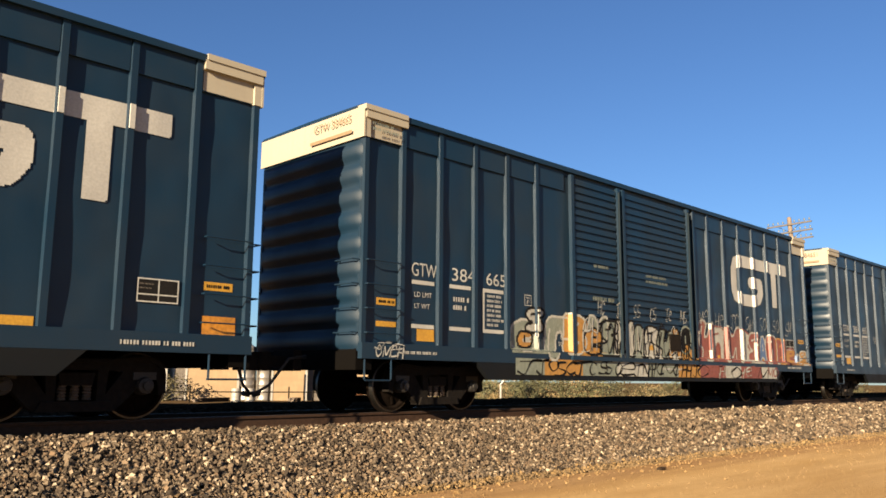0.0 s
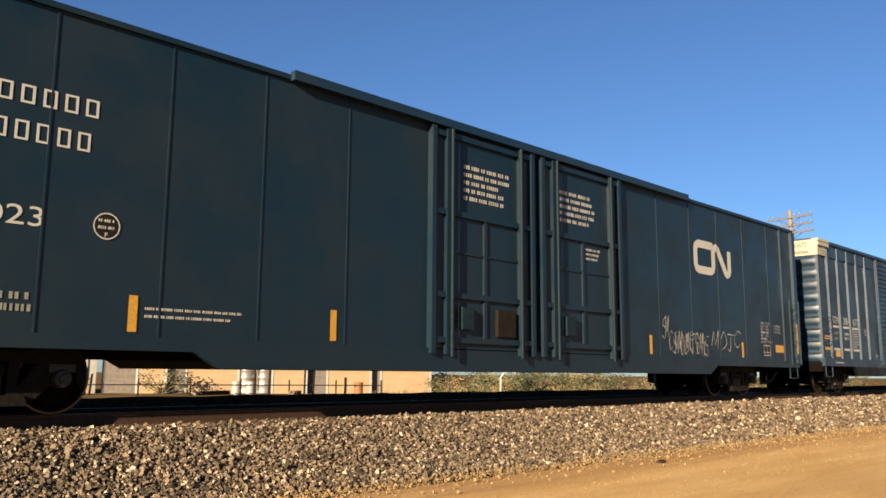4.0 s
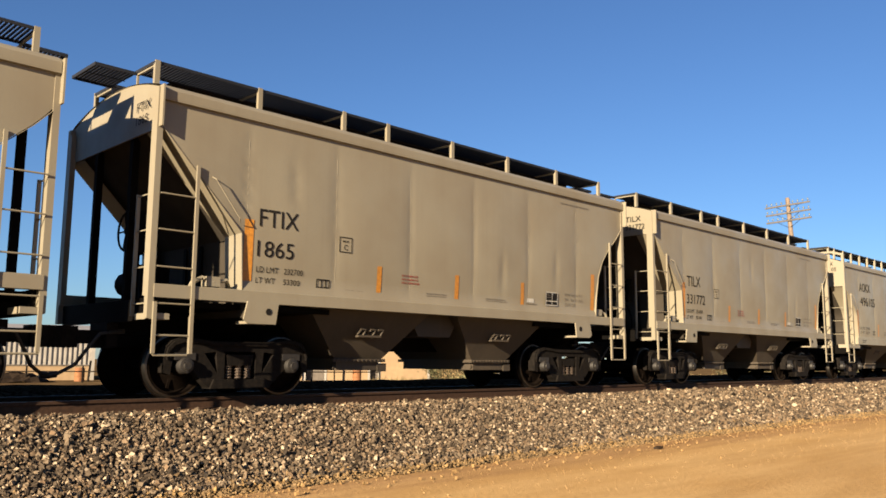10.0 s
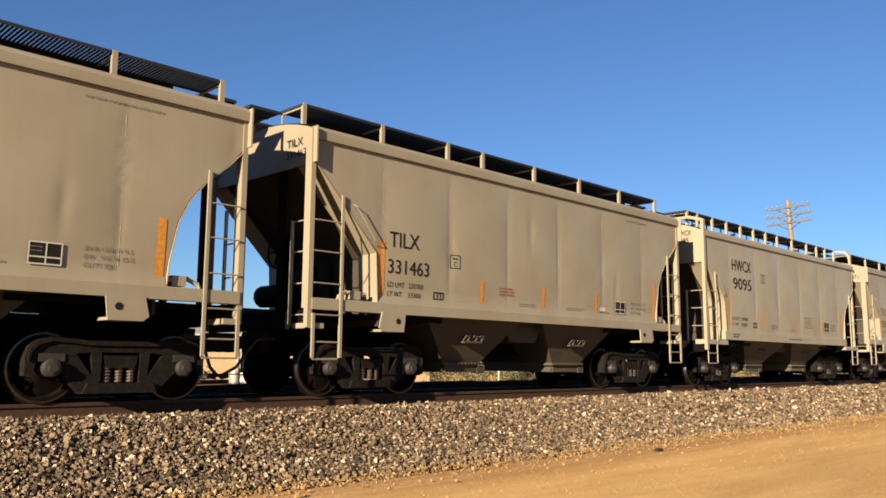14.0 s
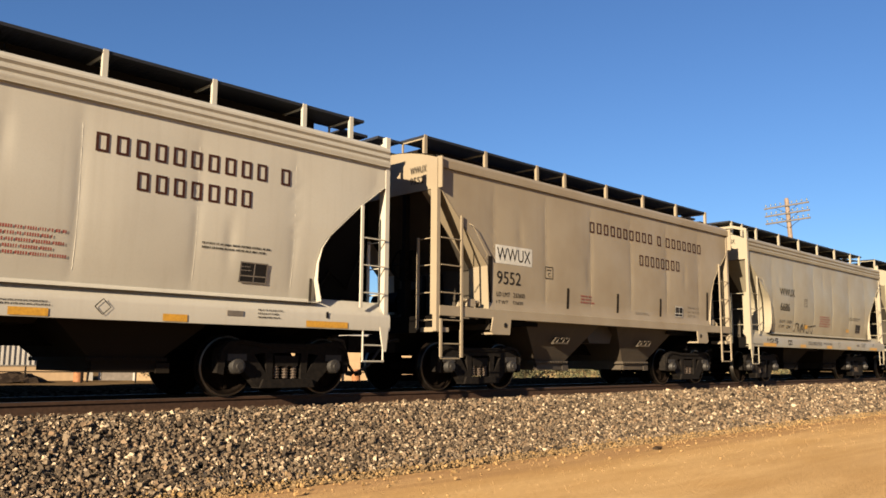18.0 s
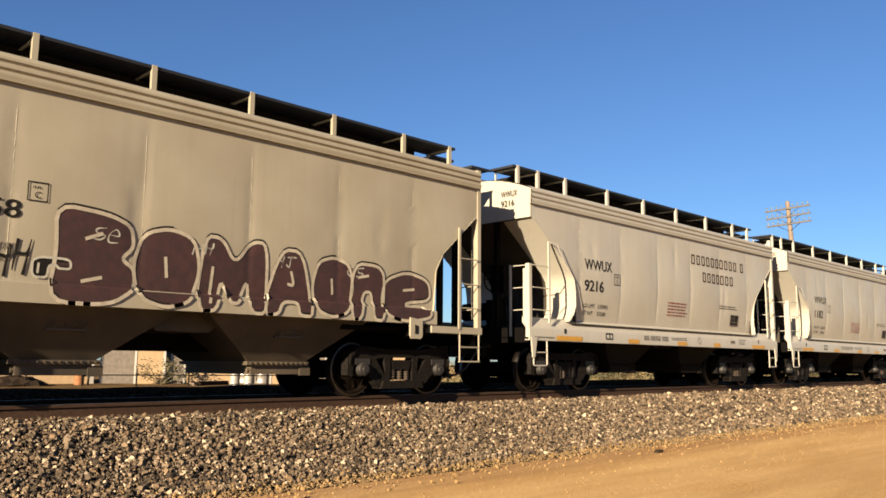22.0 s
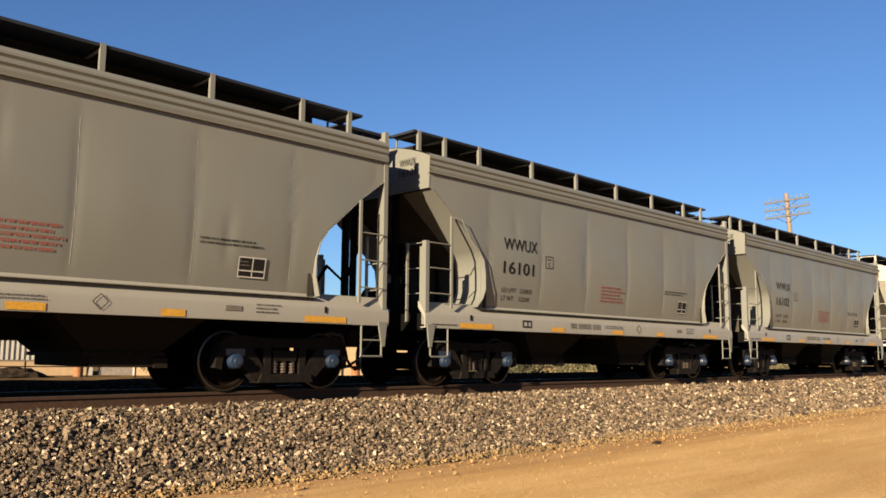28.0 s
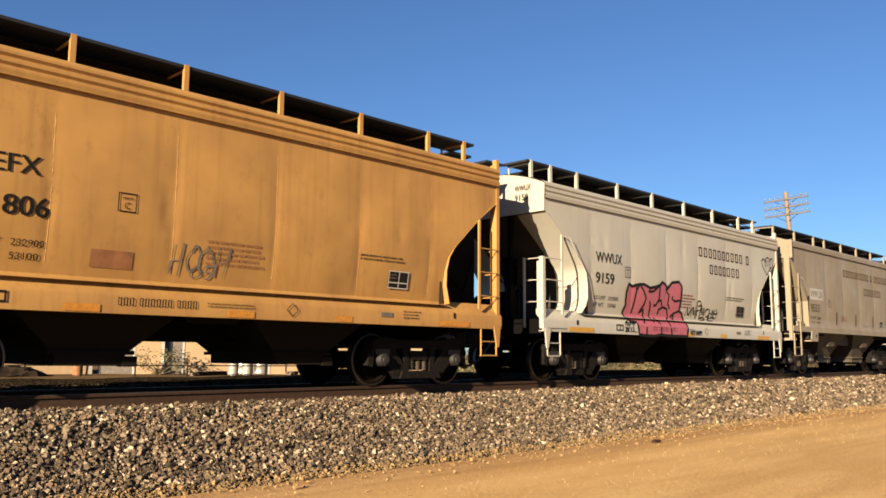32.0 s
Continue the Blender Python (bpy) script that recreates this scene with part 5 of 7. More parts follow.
# ---- loose stones of the ballast ----
def stone_heap(n, spots, size, rnd, mat=STONE):
    """Angular stones at the given spots, as one mesh."""
    cube = np.array([(x, y, z) for x in (-1, 1) for y in (-1, 1) for z in (-1, 1)], float)
    quads = np.array([(0, 1, 3, 2), (4, 6, 7, 5), (0, 4, 5, 1), (2, 3, 7, 6), (0, 2, 6, 4), (1, 5, 7, 3)])
    v = np.repeat(cube[None], n, 0) * rnd.uniform(0.45, 1.0, (n, 1, 3))
    v += rnd.uniform(-0.42, 0.42, (n, 8, 3))
    q = rnd.normal(size=(n, 4))
    q /= np.linalg.norm(q, axis=1)[:, None]
    w, x, y, z = q.T
    rot = np.stack([1 - 2 * (y * y + z * z), 2 * (x * y - z * w), 2 * (x * z + y * w), 2 * (x * y + z * w), 1 - 2 * (x * x + z * z), 2 * (y * z - x * w), 2 * (x * z - y * w), 2 * (y * z + x * w), 1 - 2 * (x * x + y * y)], -1).reshape(n, 3, 3)
    v = np.einsum('nij,nkj->nki', rot, v) * (size[:, None, None] * 0.5) + spots[:, None]
    me = bpy.data.meshes.new("stones")
    f = (quads[None] + (np.arange(n) * 8)[:, None, None]).reshape(-1, 4)
    me.vertices.add(n * 8)
    me.vertices.foreach_set("co", v.reshape(-1))
    me.loops.add(f.size)
    me.loops.foreach_set("vertex_index", f.reshape(-1).astype(np.int32))
    me.polygons.add(len(f))
    me.polygons.foreach_set("loop_start", np.arange(0, f.size, 4, dtype=np.int32))
    me.update(calc_edges=True)
    me.shade_flat()
    me.materials.append(mat)
    return me


def scatter(n, x0, x1, d0, d1, lo, hi, seed, fall=0.0, mat=STONE):
    rnd = np.random.RandomState(seed)
    x = rnd.uniform(x0, x1, n)
    d = rnd.uniform(d0, d1, n) if not fall else d1 - rnd.exponential(fall, n)
    size = rnd.uniform(lo, hi, n) * np.where(rnd.rand(n) < 0.12, 1.5, 1.0)
    z = np.array([ground_profile(TRACK + k) for k in d]) + rnd.uniform(-0.35, 0.75, n) * size
    return stone_heap(n, np.stack([x, TRACK + d, z], -1), size, rnd, mat)


for n, a, b, d0, d1, lo, hi, seed, fall in ((56000, 1.5, 17, -3.30, -0.86, 0.022, 0.048, 1, 0), (36000, 17, 46, -3.30, -0.86, 0.034, 0.066, 2, 0), (9000, 46, 110, -3.3, -0.86, 0.08, 0.15, 3, 0),
                                            (3600, 2, 30, 0, -3.15, 0.015, 0.040, 4, 0.30), (1500, 4, 40, -6.5, -3.4, 0.006, 0.017, 5, 0), (4500, 3, 40, -0.62, 0.62, 0.04, 0.07, 6, 0), (15000, 2, 34, -3.62, -2.9, 0.014, 0.034, 7, 0)):
    if seed == 7:
        tagged(new("gravel_fines", scatter(n, a, b, d0, d1, lo, hi, seed, fall, FINES)), "dusty fine gravel where the ballast runs out", "gravel", kind="stuff")
    elif seed in (4, 5):
        tagged(new("pebbles", scatter(n, a, b, d0, d1, lo, hi, seed, fall, CLOD)), "tan pebbles and clods strewn on the dirt", "pebbles", kind="stuff")
    else:
        tagged(new("ballast_stones", scatter(n, a, b, d0, d1, lo, hi, seed, fall)), "loose crushed grey-brown ballast stones on the bank", "gravel", kind="stuff")

rnd = random.Random(4)
for x, y, s in ((12.95, 7.62, 0.07),):
    f = Form()
    f.mark([(a * s * rnd.uniform(0.7, 1.3), b * s * rnd.uniform(0.5, 0.9), c * s * rnd.uniform(0.25, 0.45)) for a in (-1, 1) for b in (-1, 1) for c in (-1, 1)], [(0, 1, 3, 2), (4, 6, 7, 5), (0, 4, 5, 1), (2, 3, 7, 6), (0, 2, 6, 4), (1, 5, 7, 3)])
    solo("rock", f, TIE, "small dark rock lying on the dirt", "rock", "rocks on the dirt", at=(x, y, GROUND + 0.02))

# ---- line pole ----
pole = thing("utility_pole", "weathered wooden line pole with three crossarms", "utility pole", at=(44.85, 17.35, -0.9))
pole.rotation_euler = Matrix.Rotation(radians(3.0), 3, (-0.707, -0.707, 0)).to_euler()
part("post", Form().lathe([(0.0, -0.3), (0.17, -0.3), (0.16, 3), (0.13, 7), (0.115, 10.40), (0.09, 10.48), (0.0, 10.5)], (0, 0, 0), 'z', 12), POLE, pole, smooth=True)
for z in (10.05, 9.62, 9.2):
    arm = part("crossarm", Form().box(-0.18, -0.10, -1.22, 1.22, z - 0.042, z + 0.042), ARM, pole)
    for y in (-1.12, -0.85, -0.58, -0.31, 0.31, 0.58, 0.85, 1.12):
        part("insulator", lambda: Form().cyl((-0.14, 0, 0.06), (-0.14, 0, 0.13), 0.015, n=5).lathe([(0.0, 0.23), (0.03, 0.22), (0.045, 0.16), (0.05, 0.12), (0.0, 0.12)], (-0.14, 0, 0), 'z', 8), GLASSY, arm, key="insulator", at=(0, y, z))
    for s in (-1, 1):
        part("brace", Form().cyl((-0.13, s * 0.6, z - 0.05), (-0.11, s * 0.05, z - 0.38), 0.015, n=5), STEEL, arm)

# ---- yard beyond the tracks ----
def wall_frame(a, b):
    """Origin, turn and length of a wall from a to b in plan; local x runs along it, local y points away from the tracks."""
    d = Vector((b[0] - a[0], b[1] - a[1]))
    return d.length, math.atan2(d.y, d.x)


def shed(label, a, b, top, roof, depth=9.0, ribbed=False, mat=STUCCO):
    n, turn = wall_frame(a, b)
    o = thing("building", label, "building", at=(a[0], a[1], -0.9))
    o.rotation_euler = (0, 0, turn)
    h = top + 0.9
    if ribbed:
        part("base_wall", Form().box(0, n, 0, 0.25, -0.1, 0.94), STUCCO, o)
        part("ledge", Form().box(-0.03, n + 0.03, -0.06, 0.25, 0.94, 1.02), DUSK, o)
        k = int(n / 0.30)
        prof = []
        for i in range(k):
            x = i * n / k
            w = n / k
            prof += [(x, 0.08), (x + 0.45 * w, 0.08), (x + 0.5 * w, -0.02), (x + 0.92 * w, -0.02)]
        rows = [[(x, y, z) for x, y in prof] for z in (1.02, h)]
        part("metal_wall", Form().grid(rows).box(0, n, 0.12, 0.2, 1.02, h), TIN, o, "white ribbed sheet metal wall")
        part("corner_trim", Form().box(n - 0.02, n + 0.22, -0.08, 0.1, -0.1, h), TIN, o)
    else:
        part("wall", Form().box(0, n, 0, 0.25, -0.1, h), mat, o)
        for i in range(1, int(n / 2.4)):
            part("wall_joint", Form().box(i * 2.4 - 0.03, i * 2.4 + 0.03, -0.02, 0.0, 0, h), mat, o)
        # white edge strips stand in for sunlit end walls
        part("corner_trim", Form().box(n, n + 0.16, -0.05, 0.25, -0.1, h), TIN, o)
        part("corner_trim", Form().box(-0.14, 0, -0.05, 0.25, -0.1, h), TIN, o)
    part("side_wall", Form().box(-0.02, 0.22, 0.25, depth, -0.1, h), mat, o)
    part("side_wall", Form().box(n - 0.24, n, 0.25, depth, -0.1, h), mat, o)
    part("back_wall", Form().box(0.22, n - 0.24, depth - 0.2, depth, -0.1, h), mat, o)
    part("roof", Form().slab([(-0.4, h + 0.02), (-0.4, h + 0.14), (depth / 2, h + 0.14 + roof), (depth + 0.4, h + 0.14), (depth + 0.4, h + 0.02), (depth / 2, h + roof)], 'x', -0.3, n + 0.3), TIN, o, "white sheet metal roof")
    return o


shed("white ribbed metal shed on a tan block base", (-2.0, 62.9), (22.3, 55.7), 2.05, 0.7, ribbed=True)
for wall, ax, ay, bx, by, top in ((DUSK, 23.11, 55.77, 24.99, 54.56, 1.95), (STUCCO, 24.75, 54.12, 26.19, 53.19, 2.55), (DUSK, 26.96, 53.3, 27.83, 52.73, 2.05), (STUCCO, 27.44, 52.39, 30.23, 50.59, 2.3), (STUCCO, 32.3, 49.26, 34.14, 48.07, 2.2), (DUSK, 34.54, 48.41, 35.71, 47.65, 2.1), (STUCCO, 35.51, 47.19, 37.98, 45.6, 2.2), (DUSK, 38.32, 45.97, 38.94, 45.57, 2.1), (STUCCO, 38.74, 45.11, 41.64, 43.24, 2.2)):
    if wall == STUCCO:
        shed("tan stucco building with a pale roof edge beyond the tracks", (ax, ay), (bx, by), top, 0.5, depth=6)
    else:
        # the sheds' shaded walls, built as separate grey boxes
        shed("grey walls standing for the shaded sides of tan sheds", (ax, ay), (bx, by), top, 0.1, depth=4, mat=DUSK)

def silo(x, y, r, top):
    o = thing("silo", "galvanised steel silo with ribbed shell", "silo", "silos in the yard", (x, y, -0.9))
    prof = []
    for i in range(int((top + 0.9) / 0.5) + 1):
        prof += [(r, i * 0.5), (r + 0.03, i * 0.5 + 0.06), (r, i * 0.5 + 0.12)]
    part("shell", Form().lathe(prof, (0, 0, 0), 'z', 20), SILO, o, smooth=True)
    part("cone_roof", Form().lathe([(r + 0.06, prof[-1][1]), (0.15, prof[-1][1] + r * 0.6), (0, prof[-1][1] + r * 0.6)], (0, 0, 0), 'z', 20), SILO, o)
    part("ladder", Form().box(-r - 0.08, -r - 0.05, -0.2, -0.16, 0.2, top + 0.8).box(-r - 0.08, -r - 0.05, 0.16, 0.2, 0.2, top + 0.8), STEEL, o)


silo(30.99, 50.58, 0.58, 2.7)
silo(32.02, 49.91, 0.58, 3.2)

fence = thing("pipe_fence", "low rusty pipe fence with one rail", "fence", at=(0, 0, 0))
fa, fb = Vector((6.0, 57.0, -0.9)), Vector((36.0, 42.0, -0.9))
for i in range(12):
    q = fa.lerp(fb, i / 11)
    part("post", Form().cyl(q, q + Vector((0, 0, 1.0)), 0.05, n=6), STEEL, fence)
part("fence_rail", Form().cyl(fa + Vector((0, 0, 0.66)), fb + Vector((0, 0, 0.66)), 0.035, n=6), STEEL, fence)
for x, y, h in ((33.0, 45.5, 2.2), (30.5, 47.0, 2.9), (20.7, 52.0, 1.3)):
    solo("pipe_post", Form().cyl((0, 0, 0), (0.1, 0, h), 0.07, n=7), STEEL, "leaning rusty pipe post in the yard", "post", "posts in the yard", at=(x, y, -0.9))
solo("bent_pipe", Form().tube([(0, 0, -0.1), (0, 0, 1.2), (0.12, -0.1, 1.5), (0.45, -0.4, 1.62), (0.7, -0.6, 1.5)], 0.07, 7), TIN, "pale bent vent pipe standing in dry grass", "pipe", at=(38.5, 33.6, -0.9), smooth=True)
barrel = [(0.0, 0.0), (0.29, 0.0), (0.30, 0.05), (0.29, 0.10), (0.29, 0.30), (0.305, 0.32), (0.29, 0.34), (0.29, 0.58), (0.305, 0.60), (0.29, 0.62), (0.29, 0.86), (0.0, 0.87)]
for x, y, m, l in ((20.4, 52.6, RUSTY, "rusty orange steel drum"), (28.4, 47.6, TIN, "white plastic drum"), (29.2, 47.2, TIN, "white plastic drum"), (34.8, 42.9, RUSTY, "rusty orange steel drum")):
    solo("drum", Form().lathe(barrel, (0, 0, 0), 'z', 14), m, l + " standing in the yard", "drum", "drums in the yard", at=(x, y, -0.9), smooth=True)
for x, y, turn in ((27.2, 48.6, 20), (31.6, 45.6, 50)):
    o = thing("plank_pile", "low pile of grey and rusty planks in the yard", "planks", "plank piles", (x, y, -0.9))
    o.rotation_euler = (0, 0, radians(turn))
    for i in range(9):
        part("plank", Form().box(-1.6 + 0.13 * (i % 4), 1.5 + 0.11 * (i % 3), -0.3 + 0.21 * (i % 3), -0.12 + 0.21 * (i % 3), 0.09 * (i // 3), 0.09 * (i // 3) + 0.082), POLE if i % 3 else TIE, o)
f = Form()
rnd = random.Random(9)
rows = []
for i in range(9):
    rows.append([(1.9 * (i / 4 - 1) , 1.3 * (j / 4 - 1), max(0.0, 0.75 * math.cos(1.5 * (i / 4 - 1)) * math.cos(1.5 * (j / 4 - 1)) + rnd.uniform(-0.12, 0.12)) - 0.03) for j in range(9)])
solo("scrap_mound", f.grid(rows), TIE, "dark brown mound of scrap and earth", "mound", at=(16.6, 52.4, -0.9))


def bush_mesh(seed, leaf):
    """Twigs and many small leaf blades with gaps between clumps."""
    r = random.Random(seed)
    f = Form()
    tips = []
    for _ in range(11):
        a, e, l = r.uniform(0, 6.28), r.uniform(0.35, 1.4), r.uniform(0.5, 1.0)
        d = Vector((math.cos(a) * math.cos(e), math.sin(a) * math.cos(e), math.sin(e)))
        f.cyl((0, 0, 0), d * l, 0.018, 0.006, n=4, caps=False)
        tips.append((d * l, r.uniform(0.16, 0.34)))
    for c, w in tips:
        for _ in range(46):
            p = c + Vector((r.gauss(0, w * 0.6), r.gauss(0, w * 0.6), r.gauss(0, w * 0.5)))
            if p.z < 0:
                continue
            u = Vector((r.gauss(0, 1), r.gauss(0, 1), r.gauss(0, 1))).normalized() * r.uniform(0.5, 1.0) * leaf
            v = u.orthogonal().normalized() * leaf * 0.35
            f.mark([p - u, p + v, p + u, p - v], [(0, 1, 2, 3)])
    return f


OLIVE = plain("olive_leaf", (0.0808, 0.0808, 0.0323), 0.75, 0, 0.5, 2)
meshes = [bush_mesh(i, 0.075).mesh("bush", m, fix=False) for i, m in enumerate((OLIVE, BRUSH, OLIVE, STRAW, BRUSH))]
rnd = random.Random(12)
for i in range(64):
    ang = radians(rnd.uniform(43.5, 74.5) if i > 9 else rnd.uniform(18, 42))
    dist = rnd.uniform(46, 74) if ang < 0.95 else rnd.uniform(46, 130)
    y = dist * math.cos(ang)
    if y < TRACK + 6.5 or (i <= 9 and i % 5 != 4):
        continue
    s = rnd.uniform(0.9, 1.9)
    o = new("bush", meshes[i % 5])
    o.location, o.rotation_euler, o.scale = (dist * math.sin(ang), y, -0.92), (0, 0, rnd.uniform(0, 6)), (s * 1.25, s * 1.25, s)
    tagged(o, ("olive green scrub bush with a ragged outline" if i % 5 in (0, 2) else "dry brown scrub bush in the lot"), "bush", "scrub bushes beyond the tracks")

r = np.random.RandomState(3)
n = 16000
ang = np.radians(r.uniform(40, 76, n))
dist = r.uniform(26, 90, n)
px, py = dist * np.sin(ang), dist * np.cos(ang)
keep = (py > TRACK + 4.6) & (np.sin(px * 0.4) + np.cos(py * 0.55 + px * 0.2) + r.normal(0, 0.7, n) > 0.1)
px, py = px[keep], py[keep]
n = len(px)
h = r.uniform(0.15, 0.5, n)
lean = r.normal(0, 0.12, (n, 2))
w = r.uniform(0.02, 0.05, n)
t = r.uniform(0, 3.14, n)
base = np.stack([px, py, np.full(n, -0.92)], -1)
off = np.stack([np.cos(t) * w, np.sin(t) * w, np.zeros(n)], -1)
tip = base + np.stack([lean[:, 0], lean[:, 1], h], -1)
me = bpy.data.meshes.new("dry_grass")
me.from_pydata(np.stack([base - off, base + off, tip], 1).reshape(-1, 3).tolist(), [], [(3 * i, 3 * i + 1, 3 * i + 2) for i in range(n)])
me.materials.append(STRAW)
tagged(new("dry_grass", me), "sparse dry straw-coloured grass in the lot", "grass", kind="stuff")


# ---- dry weeds along the foot of the ballast ----
rnd = random.Random(31)
f = Form()
for _ in range(420):
    x, d = rnd.uniform(2.5, 34), -3.35 + rnd.gauss(0, 0.22)
    z = ground_profile(TRACK + d)
    for _ in range(rnd.randint(4, 9)):
        a, h = rnd.uniform(0, 6.28), rnd.uniform(0.03, 0.10)
        px, py = x + rnd.gauss(0, 0.03), TRACK + d + rnd.gauss(0, 0.03)
        f.mark([(px, py, z - 0.01), (px + 0.004, py + 0.003, z - 0.01), (px + h * 0.6 * math.cos(a), py + h * 0.6 * math.sin(a), z + h)], [(0, 1, 2)])
solo("dry_weeds", f, STRAW, "thin dry weeds along the foot of the ballast", "weeds", kind="stuff", fix=False)



# ---- the train, from its head to its tail ----
TRAIN = []


def join(made, x):
    TRAIN.append((made[0], x))
    return made


GT_LABEL = "dark blue-green steel boxcar with two ribbed doors and white upper corners"
car_a = join(boxcar_gt(GT_LABEL, 38.1), 38.1)
car_b = join(boxcar_gt("dark blue-green steel boxcar with bright spray paint along its foot", 17.56), 17.56)
car_c = join(boxcar_gt(GT_LABEL, -2.91), -2.91)
car_d = join(boxcar_cn("long smooth-sided teal boxcar with plug doors and a white end band", -27.24), -27.24)
car_e = join(black_hopper("black steel hopper car with side posts and amber reflectors", -49.5), -49.5)
TANL = "weathered tan-grey two-bay covered hopper car with roof walkways"
WHITEL = "clean off-white two-bay covered hopper car with a deep side sill"
GREYL = "grey two-bay covered hopper car with a pale side sill"
HOPPERS = {}


def place(key, label, kind, mat, front, **kw):
    x = front - 5.67
    HOPPERS[key] = join(hopper(label, kind, mat, x, seed=len(TRAIN), **kw), x)


place('F', TANL, 'frame', TAN2, -58.45)
place('G', TANL, 'T', TAN, -71.22)
place('H', TANL, 'T', TAN, -83.88)
place('I', TANL, 'T', TAN, -96.5)
place('J', TANL, 'frame', TAN2, -109.1)
place('K', TANL, 'T', TAN, -121.7)
place('L', TANL, 'T', TAN, -134.2)
place('M', "dusty tan two-bay covered hopper car with a deep side sill", 'flow', TAN2, -146.88, open_bars=False, beam=True)
place('N', "dusty tan two-bay covered hopper car with maroon lettering", 'T', SAND, -159.53)
place('O', WHITEL, 'flow', PALE, -172.17, open_bars=False, web='closed')
place('P', WHITEL, 'flow', PALE, -184.9, open_bars=False, web='closed')
place('Q', WHITEL, 'flow', PALE, -197.62, open_bars=False, web='closed')
place('R', "tan covered hopper car sprayed with large plum graffiti", 'ribframe', SANDY, -210.6, open_bars=False)
place('S', "aged streaked tan covered hopper car with black lettering", 'flow', OLD, -223.47, beam=True)
place('T', "off-white two-bay covered hopper car with a heavy black mark", 'T', PALE, -236.3)
BLUECAP = plain("blue_bearing_cap", (0.010, 0.022, 0.046), 0.4, 0, 0.2, 20)
for key, front in (('U', -249.25), ('V', -261.95), ('W', -274.5)):
    place(key, GREYL, 'flow', GREY, front, sill_mat=PUTTY, caps=BLUECAP, open_bars=False, web='open')
place('X', "dusty tan two-bay covered hopper car with maroon lettering", 'T', SAND, -287.1)
place('Y', "clean off-white covered hopper car sprayed with pink graffiti", 'flow', PALE, -299.5, open_bars=False, web='closed')
place('Z', "faded orange-tan rusty covered hopper car", 'flow', ORANGE, -312.5, open_bars=False, web='closed')




# ---- markings on the cars ----
GT_POSTS = (-8.32, -7.40, -6.47, -5.54, -4.61, 1.95, 2.72, 3.62, 4.54, 5.44, 6.36, 7.27, 8.21, -9.16, 9.16)


def gt_face(x, z):
    """The boxcar's relief: posts, doors and sill stand out from its wall."""
    if z < 1.16:
        return 1.605
    for p in GT_POSTS:
        if abs(x - p) < 0.048:
            return 1.56
    if -3.52 < x < 1.62:
        return 1.587
    return 1.50 - gt_dent(x, z)


def painted(car, inside, x0, x1, z0, z1, mat, face, step=0.024, lift=0.009, name="painted_mark"):
    """Paint laid over relief, in small squares that follow the side, wherever inside(x, z) holds."""
    f = Form()
    seen = {}

    def at(i, j):
        if (i, j) not in seen:
            x, z = x0 + i * step, z0 + j * step
            seen[i, j] = len(f.v)
            f.v.append((x, -face(x, z) - lift, z))
        return seen[i, j]

    for i in range(int((x1 - x0) / step) + 1):
        for j in range(int((z1 - z0) / step) + 1):
            if inside(x0 + (i + 0.5) * step, z0 + (j + 0.5) * step):
                f.f.append((at(i, j), at(i + 1, j), at(i + 1, j + 1), at(i, j + 1)))
    return part(name, f, mat, car) if f.v else None


def near(x, z, pts, w):
    """Whether a point lies within w of a line through points."""
    for (ax, az), (bx, bz) in zip(pts, pts[1:]):
        dx, dz = bx - ax, bz - az
        k = max(0.0, min(1.0, ((x - ax) * dx + (z - az) * dz) / (dx * dx + dz * dz)))
        if (x - ax - k * dx) ** 2 + (z - az - k * dz) ** 2 < w * w:
            return True
    return False


def blocks(car, counts, x0, x1, z0, z1, mat, face, seed=1, weight=0.28):
    """A trade name as plain open boxes, one for each sign."""
    f = Form()
    total = sum(counts) + 0.6 * (len(counts) - 1)
    w = (x1 - x0) / total
    x = x0
    for n in counts:
        for _ in range(n):
            a, b, e = x + 0.16 * w, x + 0.80 * w, min(weight, 0.24) * 0.60 * w
            for p0, p1, q0, q1 in ((a, a + e, z0, z1), (b - e, b, z0, z1), (a + e, b - e, z0, z0 + 0.8 * e), (a + e, b - e, z1 - 0.8 * e, z1)):
                f.mark([(p, -face(p, q) - 0.009, q) for p, q in ((p0, q0), (p1, q0), (p1, q1), (p0, q1))], [(0, 1, 2, 3)])
            x += w
        x += 0.6 * w
    return part("trade_mark", f, mat, car, kind="stuff")


STROKES = (((0.9, 0.8), (0.4, 1.0), (0.0, 0.5), (0.4, 0.0), (0.9, 0.2)), ((0.0, 0.1), (0.1, 1.0), (0.5, 0.2), (0.9, 1.0), (1.0, 0.0)), ((0.5, 1.0), (0.05, 0.6), (0.4, 0.05), (0.95, 0.45), (0.55, 1.0), (0.3, 0.8)),
           ((0.0, 0.55), (0.9, 0.6), (0.6, 1.0), (0.1, 0.7), (0.2, 0.1), (1.0, 0.1)), ((0.1, 1.0), (0.1, 0.0), (0.1, 0.5), (0.8, 0.55), (0.8, 1.0), (0.8, -0.1)), ((0.9, 1.0), (0.2, 0.9), (0.2, 0.55), (0.9, 0.4), (0.7, 0.0), (0.0, 0.1)), ((0.0, 0.9), (1.0, 1.0), (0.5, 0.95), (0.45, 0.0), (0.0, 0.2)))


